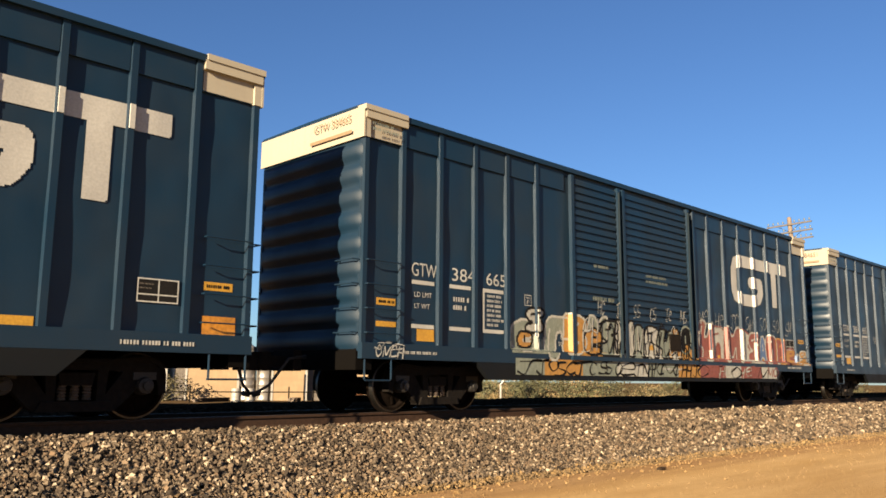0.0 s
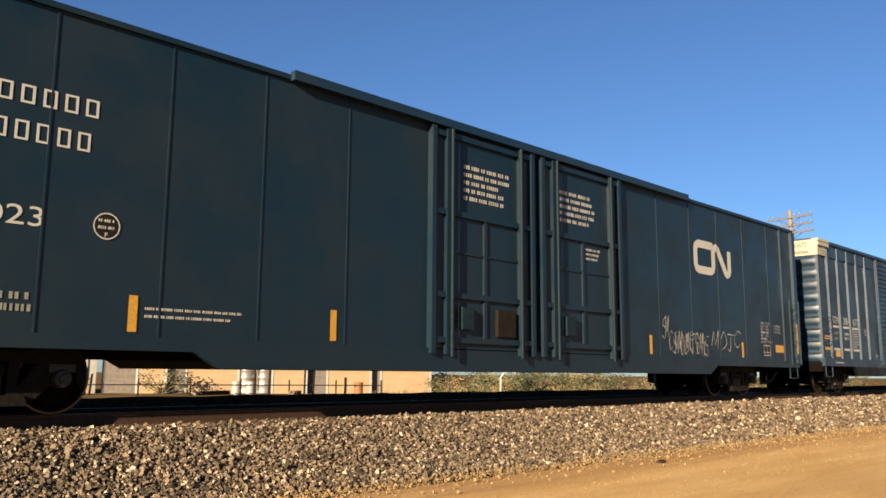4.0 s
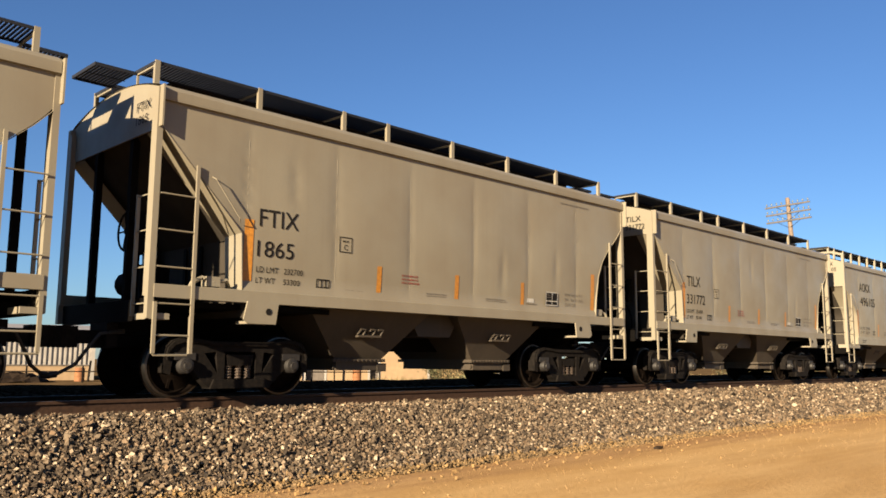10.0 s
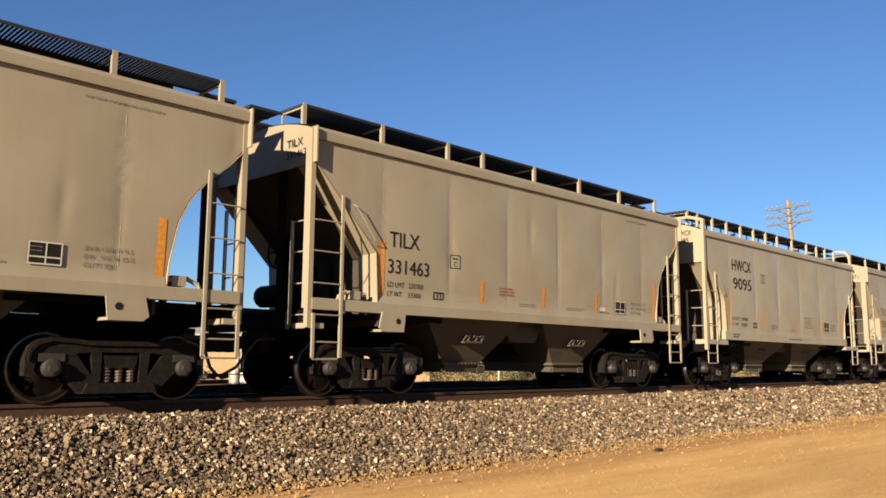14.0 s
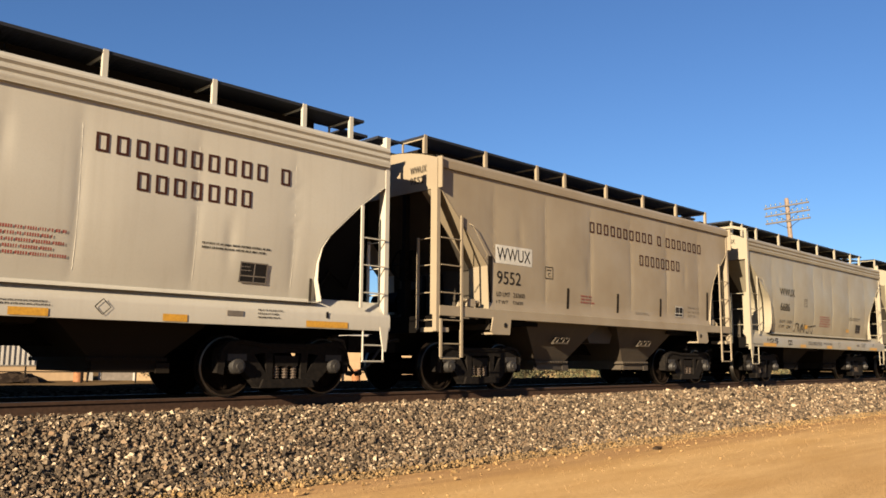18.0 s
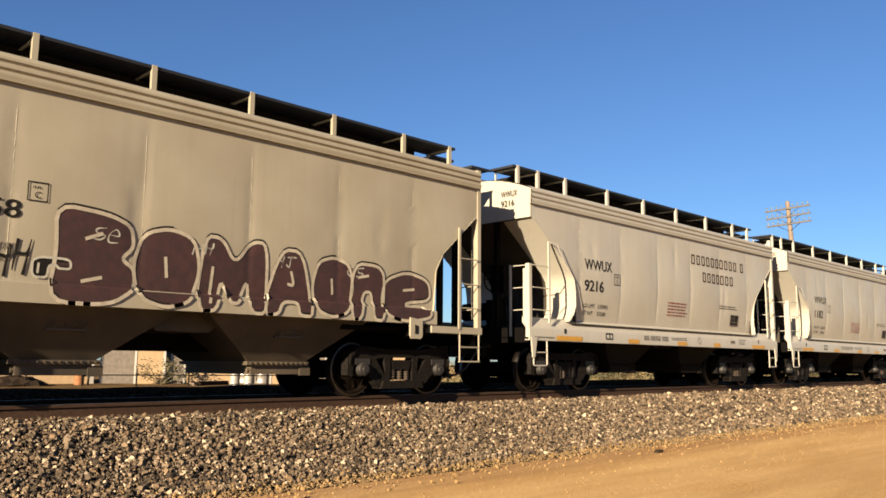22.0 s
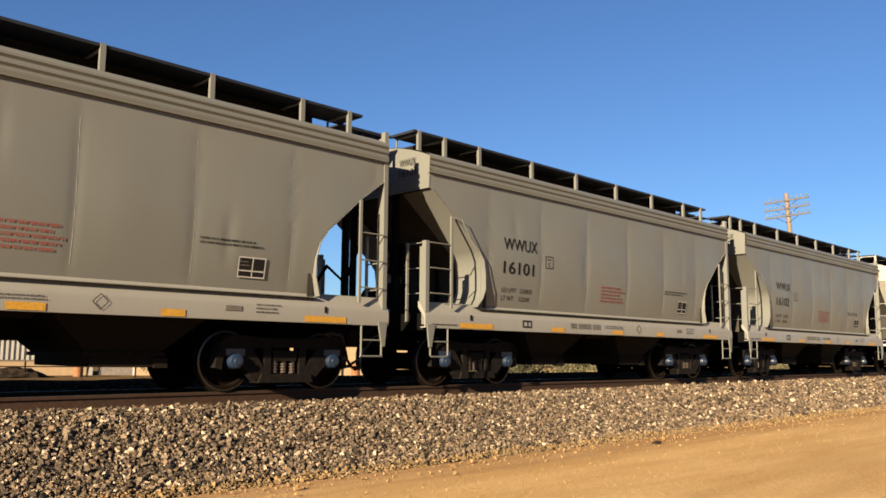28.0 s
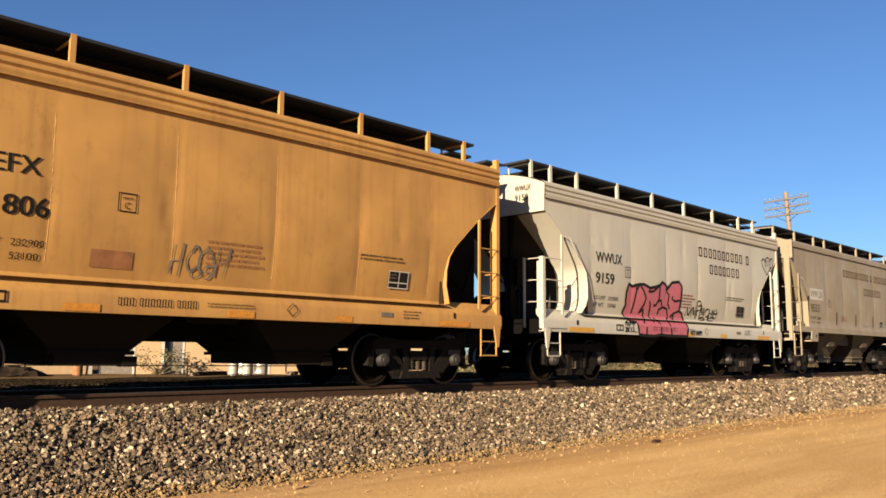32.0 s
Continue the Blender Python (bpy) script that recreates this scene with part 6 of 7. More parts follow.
def scribble(car, x0, x1, z0, z1, loops, w, mat, face, seed):
    """A hand-sprayed tag: a run of loose curled strokes, some joined."""
    r = random.Random(seed)
    f = Form()
    n = max(1, (loops + 1) // 2)
    cell = (x1 - x0) / n
    for i in range(n):
        sx, up = r.uniform(0.8, 1.15), r.uniform(-0.12, 0.12)
        pts = [(x0 + (i + 0.05 + 0.9 * a * sx) * cell + r.uniform(-0.06, 0.06) * cell + 0.2 * (b - 0.5) * cell, z0 + (z1 - z0) * min(1.1, max(-0.1, b + up + r.uniform(-0.08, 0.08)))) for a, b in r.choice(STROKES)]
        fine = curl(pts)
        left, right = [], []
        for j, (x, z) in enumerate(fine):
            ax, az = fine[max(j - 1, 0)]
            bx, bz = fine[min(j + 1, len(fine) - 1)]
            d = math.hypot(bx - ax, bz - az) or 1
            k = w / 2 * (0.75 + 0.4 * math.sin(j * 0.3 + seed))
            nx, nz = -(bz - az) / d * k, (bx - ax) / d * k
            left.append((x + nx, -face(x + nx, z + nz) - 0.011, z + nz))
            right.append((x - nx, -face(x - nx, z - nz) - 0.011, z - nz))
        f.grid([left, right])
    return part("graffiti_line", f, mat, car)


def curl(pts):
    """A smooth line through points."""
    fine = []
    for i in range(len(pts) - 1):
        p0, p1, p2, p3 = pts[max(i - 1, 0)], pts[i], pts[i + 1], pts[min(i + 2, len(pts) - 1)]
        for k in range(8):
            t = k / 8
            fine.append(tuple(0.5 * (2 * b + (c - a) * t + (2 * a - 5 * b + 4 * c - d) * t * t + (3 * b - a - 3 * c + d) * t ** 3) for a, b, c, d in zip(p0, p1, p2, p3)))
    return fine + [pts[-1]]


# swollen forms of sprayed pieces: outline, then inner nicks, in a unit square
FAT = (
    (((0, 0), (0.7, 0), (1, 0.2), (0.98, 0.42), (0.8, 0.52), (0.95, 0.66), (0.9, 0.9), (0.6, 1), (0, 1.04), (0.06, 0.5)), ((0.36, 0.70), (0.56, 0.78)), ((0.36, 0.24), (0.60, 0.30))),
    (((0.5, 0), (0.88, 0.1), (1, 0.5), (0.88, 0.9), (0.5, 1), (0.12, 0.9), (0, 0.5), (0.12, 0.1)), ((0.5, 0.38), (0.46, 0.64))),
    (((0, 0), (0.28, 0), (0.32, 0.45), (0.45, 0.12), (0.58, 0.12), (0.70, 0.48), (0.74, 0), (1, 0), (0.95, 1), (0.72, 1), (0.5, 0.66), (0.3, 1), (0.06, 1)), ((0.18, 0.1), (0.2, 0.6))),
    (((0, 0), (0.3, 0), (0.36, 0.2), (0.66, 0.2), (0.7, 0), (1, 0), (0.72, 1), (0.3, 1)), ((0.46, 0.48), (0.57, 0.48), (0.51, 0.68))),
    (((0, 0), (0.32, 0), (0.36, 0.5), (0.62, 0.5), (0.66, 0), (1, 0), (0.97, 0.85), (0.75, 1), (0.05, 1)), ((0.2, 0.75), (0.5, 0.8))),
    (((0.1, 0.1), (0.5, 0), (1, 0.1), (0.98, 0.3), (0.5, 0.3), (0.5, 0.38), (1, 0.45), (0.95, 0.85), (0.5, 1), (0.05, 0.8), (0, 0.4)), ((0.42, 0.62), (0.66, 0.66))),
    (((0.32, 0), (0.75, 0), (0.74, 0.3), (1, 0.42), (1, 0.95), (0.7, 1), (0.62, 0.62), (0.42, 0.58), (0.55, 1), (0.15, 1.02), (0, 0.5), (0.1, 0.38), (0.38, 0.32)), ((0.2, 0.5), (0.3, 0.85))),
    (((0.05, 0), (0.9, 0), (1, 0.3), (0.8, 0.55), (0.55, 0.6), (0.95, 0.64), (0.95, 1), (0.2, 1), (0, 0.75), (0.15, 0.48), (0.45, 0.4), (0.05, 0.32)), ((0.3, 0.72), (0.6, 0.8))),
    (((0, 0.02), (0.4, 0), (0.42, 0.62), (0.62, 0.66), (0.66, 0.5), (1, 0.5), (0.98, 0.9), (0.8, 1), (0, 0.98)), ((0.15, 0.2), (0.16, 0.7))),
)


def rounded(pts, times=2):
    for _ in range(times):
        pts = [q for (ax, az), (bx, bz) in zip(pts, pts[1:] + pts[:1]) for q in ((0.8 * ax + 0.2 * bx, 0.8 * az + 0.2 * bz), (0.2 * ax + 0.8 * bx, 0.2 * az + 0.8 * bz))]
    return pts


def within(x, z, pts):
    odd = False
    for (ax, az), (bx, bz) in zip(pts, pts[1:] + pts[:1]):
        if (az > z) != (bz > z) and x < ax + (bx - ax) * (z - az) / (bz - az):
            odd = not odd
    return odd


def fat(car, kind, x0, x1, z0, z1, fill, edge, w, face, lean=0.0, lift=0.008, relief=False, glow=None):
    """One swollen sprayed form: a filled outline with an edge line and nicks."""
    def at(p):
        return x0 + (x1 - x0) * p[0] + lean * (p[1] - 0.5) * (x1 - x0), z0 + (z1 - z0) * p[1]
    out, nicks = [at(p) for p in FAT[kind][0]], [[at(p) for p in q] for q in FAT[kind][1:]]
    out = rounded(out)
    lo, hi = min(p[0] for p in out), max(p[0] for p in out)
    lz, hz = min(p[1] for p in out), max(p[1] for p in out)
    painted(car, lambda x, z: within(x, z, out), lo, hi, lz, hz, fill, face, 0.03, lift, "graffiti_fill")
    loop = out + out[:1]
    if relief:
        painted(car, lambda x, z: near(x, z, loop, w / 2) or any(near(x, z, q, w / 2) for q in nicks), lo - w, hi + w, lz - w, hz + w, edge, face, 0.025, lift + 0.004, "graffiti_line")
    else:
        stroke(car, loop + out[1:2], w, edge, face, lift + 0.005, "graffiti_line")
        for q in nicks:
            stroke(car, curl(q) if len(q) > 2 else q, w * 0.9, edge, face, lift + 0.005, "graffiti_line")
        if glow:
            stroke(car, [(x, z + w * 0.8) for x, z in out[len(out) // 2 - 2:]], w * 0.5, glow, face, lift + 0.003, "graffiti_line")


def plate_box(car, x, z, mat, face, letters="C", s=0.25):
    frame_box(car, x, x + s, z, z + s, 0.014, mat, face)
    letter(car, letters, x + s * 0.36, z + s * 0.16, s * 0.30, s * 0.34, mat, face)
    bars(car, x + s * 0.25, x + s * 0.8, z + s * 0.62, z + s * 0.82, 1, mat, face, 3)


def data_panel(car, x, z, w, h, face, edge=CHALK):
    patch(car, "data_panel", x, x + w, z, z + h, INK, face, 0.014)
    frame_box(car, x, x + w, z, z + h, 0.018, edge, face, 0.019, (('v', 0.5), ('h', 0.30)))
    bars(car, x + 0.05 * w, x + 0.45 * w, z + 0.5 * h, z + 0.85 * h, 2, DUSK, face, 5, 0.3, 0.019)


def sizes(car, x, z, mat, face):
    """The three lines of outer sizes and cubic feet."""
    for i, (t, w) in enumerate((("EXW 10-8  H 9-3", 0.62), ("EW   9-6  H 15-0", 0.64), ("CU FT 3281", 0.40))):
        letter(car, t, x, z - i * 0.105, w, 0.058, mat, face)


def load_lines(car, x, z, w, mat, face, a, b, gap=0.16):
    for i, (t, n) in enumerate((("LD LMT", a), ("LT WT", b))):
        letter(car, t, x, z - i * gap, w * (0.46 if i == 0 else 0.40), 0.085, mat, face)
        letter(car, n, x + w * 0.58, z - i * gap, w * (0.42 if i == 0 else 0.36), 0.085, mat, face)


# boxcars
def gt_mark(car, mat=CHALK):
    """The big round-cornered mark of bars over wall and posts."""
    ring = [(6.02, 4.00), (4.62, 4.00), (4.36, 3.92), (4.26, 3.72), (4.26, 3.16), (4.36, 2.98), (4.62, 2.90), (5.55, 2.90), (5.82, 2.98), (5.94, 3.16), (5.94, 3.42), (5.30, 3.42)]
    bar = [(6.02, 4.00), (7.80, 4.00)]
    stem = [(6.88, 4.00), (6.88, 2.86)]
    def inside(x, z):
        return near(x, z, ring, 0.165) and x < 6.12 or near(x, z, bar, 0.165) and x < 7.86 or near(x, z, stem, 0.165) and z > 2.80
    painted(car, inside, 4.05, 7.95, 2.70, 4.20, mat, gt_face, 0.024, 0.013)


def gt_flat(x, z):
    return 1.50 - gt_dent(x, z)


def gt_print(car, number):
    f = gt_face
    for t, x, w in (("GTW", -8.06, 0.62), (number[:3], -7.05, 0.60), (number[3:], -6.12, 0.56)):
        letter(car, t, x, 2.36, w, 0.24, CHALK, gt_flat)
    for x0, x1 in ((-8.05, -7.50), (-7.12, -6.56), (-6.18, -5.62)):
        patch(car, "stripe", x0, x1, 2.22, 2.29, CHALK, gt_flat)
        patch(car, "stripe", x0, x1, 1.45, 1.52, CHALK, gt_flat)
    patch(car, "stripe", -6.22, -6.17, 1.45, 2.29, CHALK, gt_flat, 0.007)
    letter(car, "LD LMT", -7.98, 2.00, 0.42, 0.085, CHALK, gt_flat)
    letter(car, "LT WT", -7.98, 1.80, 0.38, 0.085, CHALK, gt_flat)
    bars(car, -7.02, -6.60, 1.80, 2.10, 2, CHALK, gt_flat, 8)
    bars(car, -6.10, -5.64, 1.56, 2.20, 7, CHALK, gt_flat, 9)
    patch(car, "reflector", -7.92, -7.50, 1.23, 1.44, YELLOW, gt_flat)
    for x0, x1, z0, z1 in ((-8.85, -8.42, 1.80, 1.92), (-8.85, -8.40, 1.44, 1.53), (8.48, 8.93, 1.78, 1.90), (8.48, 9.0, 1.15, 1.42), (3.10, 3.55, 1.16, 1.28), (5.88, 6.28, 1.16, 1.28)):
        patch(car, "reflector", x0, x1, z0, z1, YELLOW if z1 - z0 < 0.2 else AMBER, gt_flat)
    bars(car, -8.80, -8.46, 1.82, 1.90, 1, INK, gt_flat, 2, lift=0.010)
    bars(car, 8.52, 8.88, 1.80, 1.88, 1, INK, gt_flat, 2, lift=0.010)
    for x0, x1 in ((-2.70, -2.20), (-0.66, -0.16)):
        patch(car, "reflector", x0, x1, 1.30, 1.42, YELLOW, flat_face(1.59))
    data_panel(car, 7.52, 1.55, 0.58, 0.32, gt_flat)
    plate_box(car, -4.98, 2.05, CHALK, gt_flat, "F", 0.22)
    bars(car, -8.30, -7.35, 0.99, 1.05, 1, CHALK, flat_face(1.605), 4, 0.8)
    bars(car, 7.30, 8.45, 0.98, 1.05, 1, CHALK, flat_face(1.605), 4, 0.8)
    bars(car, 0.05, 1.2, 0.84, 0.90, 1, CHALK, flat_face(1.605), 6, 0.8)
    bars(car, -2.70, -1.95, 3.02, 3.14, 1, SPRAYS[4], flat_face(1.59), 6, 0.5)
    bars(car, -0.55, 0.45, 2.86, 3.12, 2, SPRAYS[4], flat_face(1.59), 7, 0.45)
    letter(car, "L", -3.80, 1.42, 0.06, 0.09, CHALK, gt_flat)
    letter(car, "50K", -3.88, 1.28, 0.24, 0.09, CHALK, gt_flat)
    bars(car, -2.75, -1.9, 2.30, 2.42, 1, SPRAYS[4], flat_face(1.59), 11, 0.7)


for made, number in ((car_a, "384651"), (car_b, "384665"), (car_c, "384673")):
    gt_mark(made[0])
    gt_print(made[0], number)
    bars(made[0], -9.1, -8.5, 4.72, 4.9, 2, SPRAYS[4], flat_face(1.612), 3)
car = car_b[0]
RD, CR, OC, SK, SG = SPRAYS
for x0, x1, top, mat in ((-5.5, -4.3, 1.62, SG), (-3.7, -2.3, 1.86, OC), (-2.4, -0.6, 1.82, SG), (-0.7, 1.0, 1.78, CR), (0.9, 1.9, 1.5, OC), (1.95, 4.4, 2.0, RD), (4.3, 5.7, 1.95, CR), (5.6, 7.6, 1.88, RD), (7.5, 9.1, 1.5, OC)):
    painted(car, lambda x, z: z < top - 0.16 * abs(math.sin(x * 3.1)) - 0.1 * abs(math.sin(x * 7.3)), x0, x1, 1.10, top, mat, gt_face, 0.05, 0.005, "graffiti_fill")
for x0, x1, mat in ((-5.4, -4.5, SG), (-4.5, -3.2, OC), (-3.2, -1.9, SG), (-1.9, -0.6, CR), (-0.6, 0.8, SG), (0.8, 1.9, OC), (1.9, 3.3, RD), (3.3, 4.2, CR), (4.2, 5.5, RD), (5.5, 6.5, CR)):
    patch(car, "graffiti_fill", x0, x1, 0.68, 1.0, mat, flat_face(1.605), 0.004)
for i, (kind, x0, x1, z0, z1, fill, edge) in enumerate((
        (5, -5.45, -4.62, 1.13, 1.80, SG, CR), (1, -5.25, -4.75, 1.20, 1.55, OC, INK), (7, -5.0, -4.35, 1.52, 2.02, CR, INK),
        (8, -4.35, -3.45, 0.98, 1.90, SG, CR), (0, -3.75, -3.02, 1.12, 1.95, OC, CR), (5, -3.15, -2.45, 1.12, 1.72, OC, INK), (2, -3.0, -2.2, 1.45, 1.98, SG, CR), (7, -2.55, -1.8, 1.12, 1.90, SG, INK),
        (2, -2.0, -1.15, 1.12, 1.95, CR, INK), (3, -1.35, -0.6, 1.12, 1.88, SG, INK), (4, -0.75, -0.05, 1.12, 1.86, CR, INK), (6, -0.2, 0.6, 1.12, 1.82, SG, INK), (3, 0.35, 1.05, 1.12, 1.88, OC, INK), (1, 0.95, 1.5, 1.25, 1.95, INK, SG), (2, 1.1, 1.9, 1.10, 1.50, OC, INK),
        (6, 1.95, 2.95, 1.12, 2.15, RD, CR), (4, 2.75, 3.55, 1.12, 2.05, CR, RD), (2, 3.4, 4.5, 1.12, 2.08, RD, CR), (0, 4.35, 5.1, 1.12, 2.0, CR, RD), (7, 4.95, 5.7, 1.12, 1.98, RD, CR), (3, 5.6, 6.15, 1.12, 1.9, SK, CR), (4, 6.05, 6.9, 1.12, 1.95, RD, CR), (0, 6.8, 7.5, 1.12, 1.85, RD, OC), (5, 7.45, 8.15, 1.14, 1.62, OC, RD), (1, 8.1, 8.55, 1.15, 1.45, SK, CR), (7, 8.5, 9.05, 1.12, 1.55, OC, CR))):
    fat(car, kind, x0, x1, z0, z1, fill, edge, 0.05, gt_face, 0.08, 0.008 + 0.003 * (i % 3), relief=True)
for i in range(20):
    x = -5.35 + i * 0.59
    scribble(car, x, x + 0.75, 0.70, 0.98, 2 + i % 3, 0.045, INK if i < 12 or i % 3 == 0 else RD if i % 2 else CR, flat_face(1.605), i + 400)
for i in range(8):
    scribble(car, -3.2 + i * 0.6, -2.6 + i * 0.6, 1.15, 1.85, 3, 0.04, INK if i % 3 else CR, flat_face(1.604), i)
for i in range(7):
    scribble(car, 2.1 + i * 0.9, 2.6 + i * 0.9, 2.02, 2.4, 3, 0.02, CR, flat_face(1.51), i + 9)
for i in range(6):
    scribble(car, -2.6 + i * 0.72, -2.3 + i * 0.72, 2.0, 2.3, 3, 0.02, CR, flat_face(1.598), i + 19)
scribble(car, -8.95, -8.3, 0.93, 1.12, 7, 0.025, CHALK, flat_face(1.607), 3)
scribble(car, -8.95, -8.3, 1.06, 1.16, 3, 0.02, CHALK, flat_face(1.607), 5)

car = car_d[0]
fd = flat_face(1.57)
blocks(car, (8,), -10.88, -8.82, 3.76, 3.99, CHALK, fd, 2, 0.22)
blocks(car, (8,), -10.87, -8.90, 3.30, 3.54, CHALK, fd, 3, 0.22)
letter(car, "CNA", -10.87, 2.74, 0.84, 0.24, CHALK, fd)
letter(car, "795023", -10.80, 2.27, 1.36, 0.24, CHALK, fd)
ring = [(-8.67 + 0.165 * math.cos(a), 2.385 + 0.165 * math.sin(a)) for a in np.linspace(0, 6.2832, 25)]
shape(car, ring[:-1], INK, fd)
stroke(car, ring, 0.016, CHALK, fd)
bars(car, -8.78, -8.56, 2.32, 2.50, 2, CHALK, fd, 4, 0.4, 0.011)
letter(car, "F", -8.69, 2.24, 0.04, 0.06, CHALK, fd, 0.011)
patch(car, "sign", -11.66, -11.03, 1.16, 1.40, YELLOW, fd)
bars(car, -11.6, -11.1, 1.18, 1.38, 3, AMBER, fd, 5, 0.4, 0.010)
letter(car, "LD LMT", -10.60, 1.40, 0.48, 0.09, CHALK, fd)
letter(car, "LT WT", -10.60, 1.24, 0.42, 0.09, CHALK, fd)
bars(car, -9.92, -9.42, 1.22, 1.50, 2, SPRAYS[4], fd, 6, 0.6)
for x, z0, z1 in ((-8.32, 1.06, 1.53), (-5.09, 1.05, 1.53), (9.12, 1.06, 1.48), (12.72, 1.23, 2.15), (4.3, 1.05, 1.5), (-12.72, 1.2, 2.2)):
    patch(car, "reflector", x, x + 0.12, z0, z1, YELLOW, flat_face(1.575 if abs(x) < 12.5 else 1.66))
patch(car, "reflector", 11.36, 11.94, 1.25, 1.47, YELLOW, fd)
patch(car, "faded_patch", -11.24, -10.88, 1.45, 1.83, SPRAYS[4], fd)
bars(car, -8.1, -6.6, 1.22, 1.42, 2, CHALK, fd, 8, 0.35)
for x in (-2.14, 0.80):
    bars(car, x, x + 1.3, 3.72, 4.46, 5, CHALK, flat_face(1.625), 9, 0.5)
bars(car, 1.7, 2.3, 3.0, 3.3, 3, CHALK, flat_face(1.625), 10, 0.5)
for i, (a, b) in enumerate((("EXH", "17-01"), ("EXW", "9-5"), ("EW", "9-6"), ("", ""), ("IW", "9-2"), ("", ""), ("CU FT", "10,000"))):
    z = 2.055 - i * 0.092
    if not a:
        bars(car, 10.42, 10.92, z, z + 0.062, 1, CHALK, fd, i, 0.9)
        continue
    letter(car, a, 10.41, z, 0.075 * len(a), 0.062, CHALK, fd)
    letter(car, b, 10.74 if i < 6 else 10.84, z, 0.055 * len(b), 0.062, CHALK, fd)
for i, (a, b) in enumerate((("W", "00-00"), ("H", "15-10"), ("H", "15-10"))):
    letter(car, a, 11.30, 2.0 - i * 0.095, 0.07, 0.062, CHALK, fd)
    letter(car, b, 11.44, 2.0 - i * 0.095, 0.28, 0.062, CHALK, fd)
data_panel(car, 10.52, 1.14, 0.44, 0.30, fd)
worm = [(7.62, 3.98), (7.55, 4.00), (6.86, 4.00), (6.72, 3.94), (6.69, 3.85), (6.69, 3.45), (6.74, 3.35), (6.86, 3.31), (7.50, 3.31), (7.62, 3.36), (7.66, 3.46), (7.66, 3.86), (7.72, 3.96), (7.82, 3.99), (7.92, 3.94), (8.36, 3.34), (8.45, 3.30), (8.54, 3.34), (8.58, 3.42), (8.58, 3.96)]
stroke(car, worm, 0.21, CHALK, fd, name="trade_mark")
for i in range(7):
    scribble(car, 5.2 + i * 0.27, 5.6 + i * 0.27, 1.1, 1.62, 3, 0.022, SPRAYS[1], fd, i + 40)
scribble(car, 7.4, 9.1, 1.25, 1.72, 8, 0.022, SPRAYS[1], fd, 51)
scribble(car, 4.9, 5.2, 1.5, 2.0, 4, 0.02, SPRAYS[1], fd, 52)
scribble(car, -11.6, -11.2, 1.95, 2.1, 4, 0.02, SPRAYS[4], fd, 53)

car = car_e[0]
fe = flat_face(1.50)
letter(car, "SRCX", -4.50, 2.58, 0.78, 0.23, CHALK, fe, bold=0.012)
letter(car, "3028", -4.44, 2.12, 0.72, 0.24, CHALK, fe, bold=0.012)
load_lines(car, -4.52, 1.73, 0.90, CHALK, fe, "163700", "56300", 0.18)
plate_box(car, -3.08, 2.31, CHALK, fe, "C", 0.26)
blocks(car, (3,), 4.18, 4.46, 3.86, 3.95, CHALK, fe, 4, 0.25)
blocks(car, (10,), 3.87, 4.82, 3.74, 3.84, CHALK, fe, 5, 0.25)
blocks(car, (6, 2), 3.88, 4.80, 3.63, 3.73, CHALK, fe, 6, 0.25)
patch(car, "white_plate", -1.08, -0.48, 1.80, 1.98, CHALK, fe)
bars(car, -1.15, -0.4, 1.60, 1.78, 2, CHALK, fe, 2, 0.4)
for x0, x1, z0, z1, n in ((-2.42, -1.95, 1.60, 1.90, 3), (0.62, 1.05, 1.55, 1.95, 5), (2.05, 2.5, 1.55, 1.76, 3), (3.75, 4.4, 1.66, 1.8, 2), (5.5, 6.2, 1.52, 1.62, 2), (-6.2, -5.4, 1.50, 1.54, 1)):
    bars(car, x0, x1, z0, z1, n, CHALK, fe, int(x0 * 7), 0.5)
frame_box(car, 4.47, 5.11, 1.56, 1.93, 0.012, SPRAYS[4], fe, 0.008, (('v', 0.5), ('h', 0.3)))
for x in (-2.9, -0.2, 3.3):
    letter(car, "1" if x < -1 else "3", x, 2.15, 0.03, 0.09, CHALK, fe)
patch(car, "white_plate", 6.72, 6.86, 1.62, 1.78, CHALK, fe)
letter(car, "CU FT  4720", 3.75, 1.575, 0.50, 0.055, CHALK, fe)
for i, (t, w) in enumerate((("SHARP OBJECTS", 0.62), ("MUST NOT", 0.40), ("CONTACT LINING", 0.62), ("DO NOT STEAM", 0.58), ("INTERIOR OR", 0.50), ("CLEAN WHEN", 0.48))):
    letter(car, t, 5.88 - w / 2, 2.36 - i * 0.094, w, 0.056, CHALK, fe)
bars(car, 5.62, 6.25, 1.77, 1.84, 1, CHALK, fe, 31, 0.8)


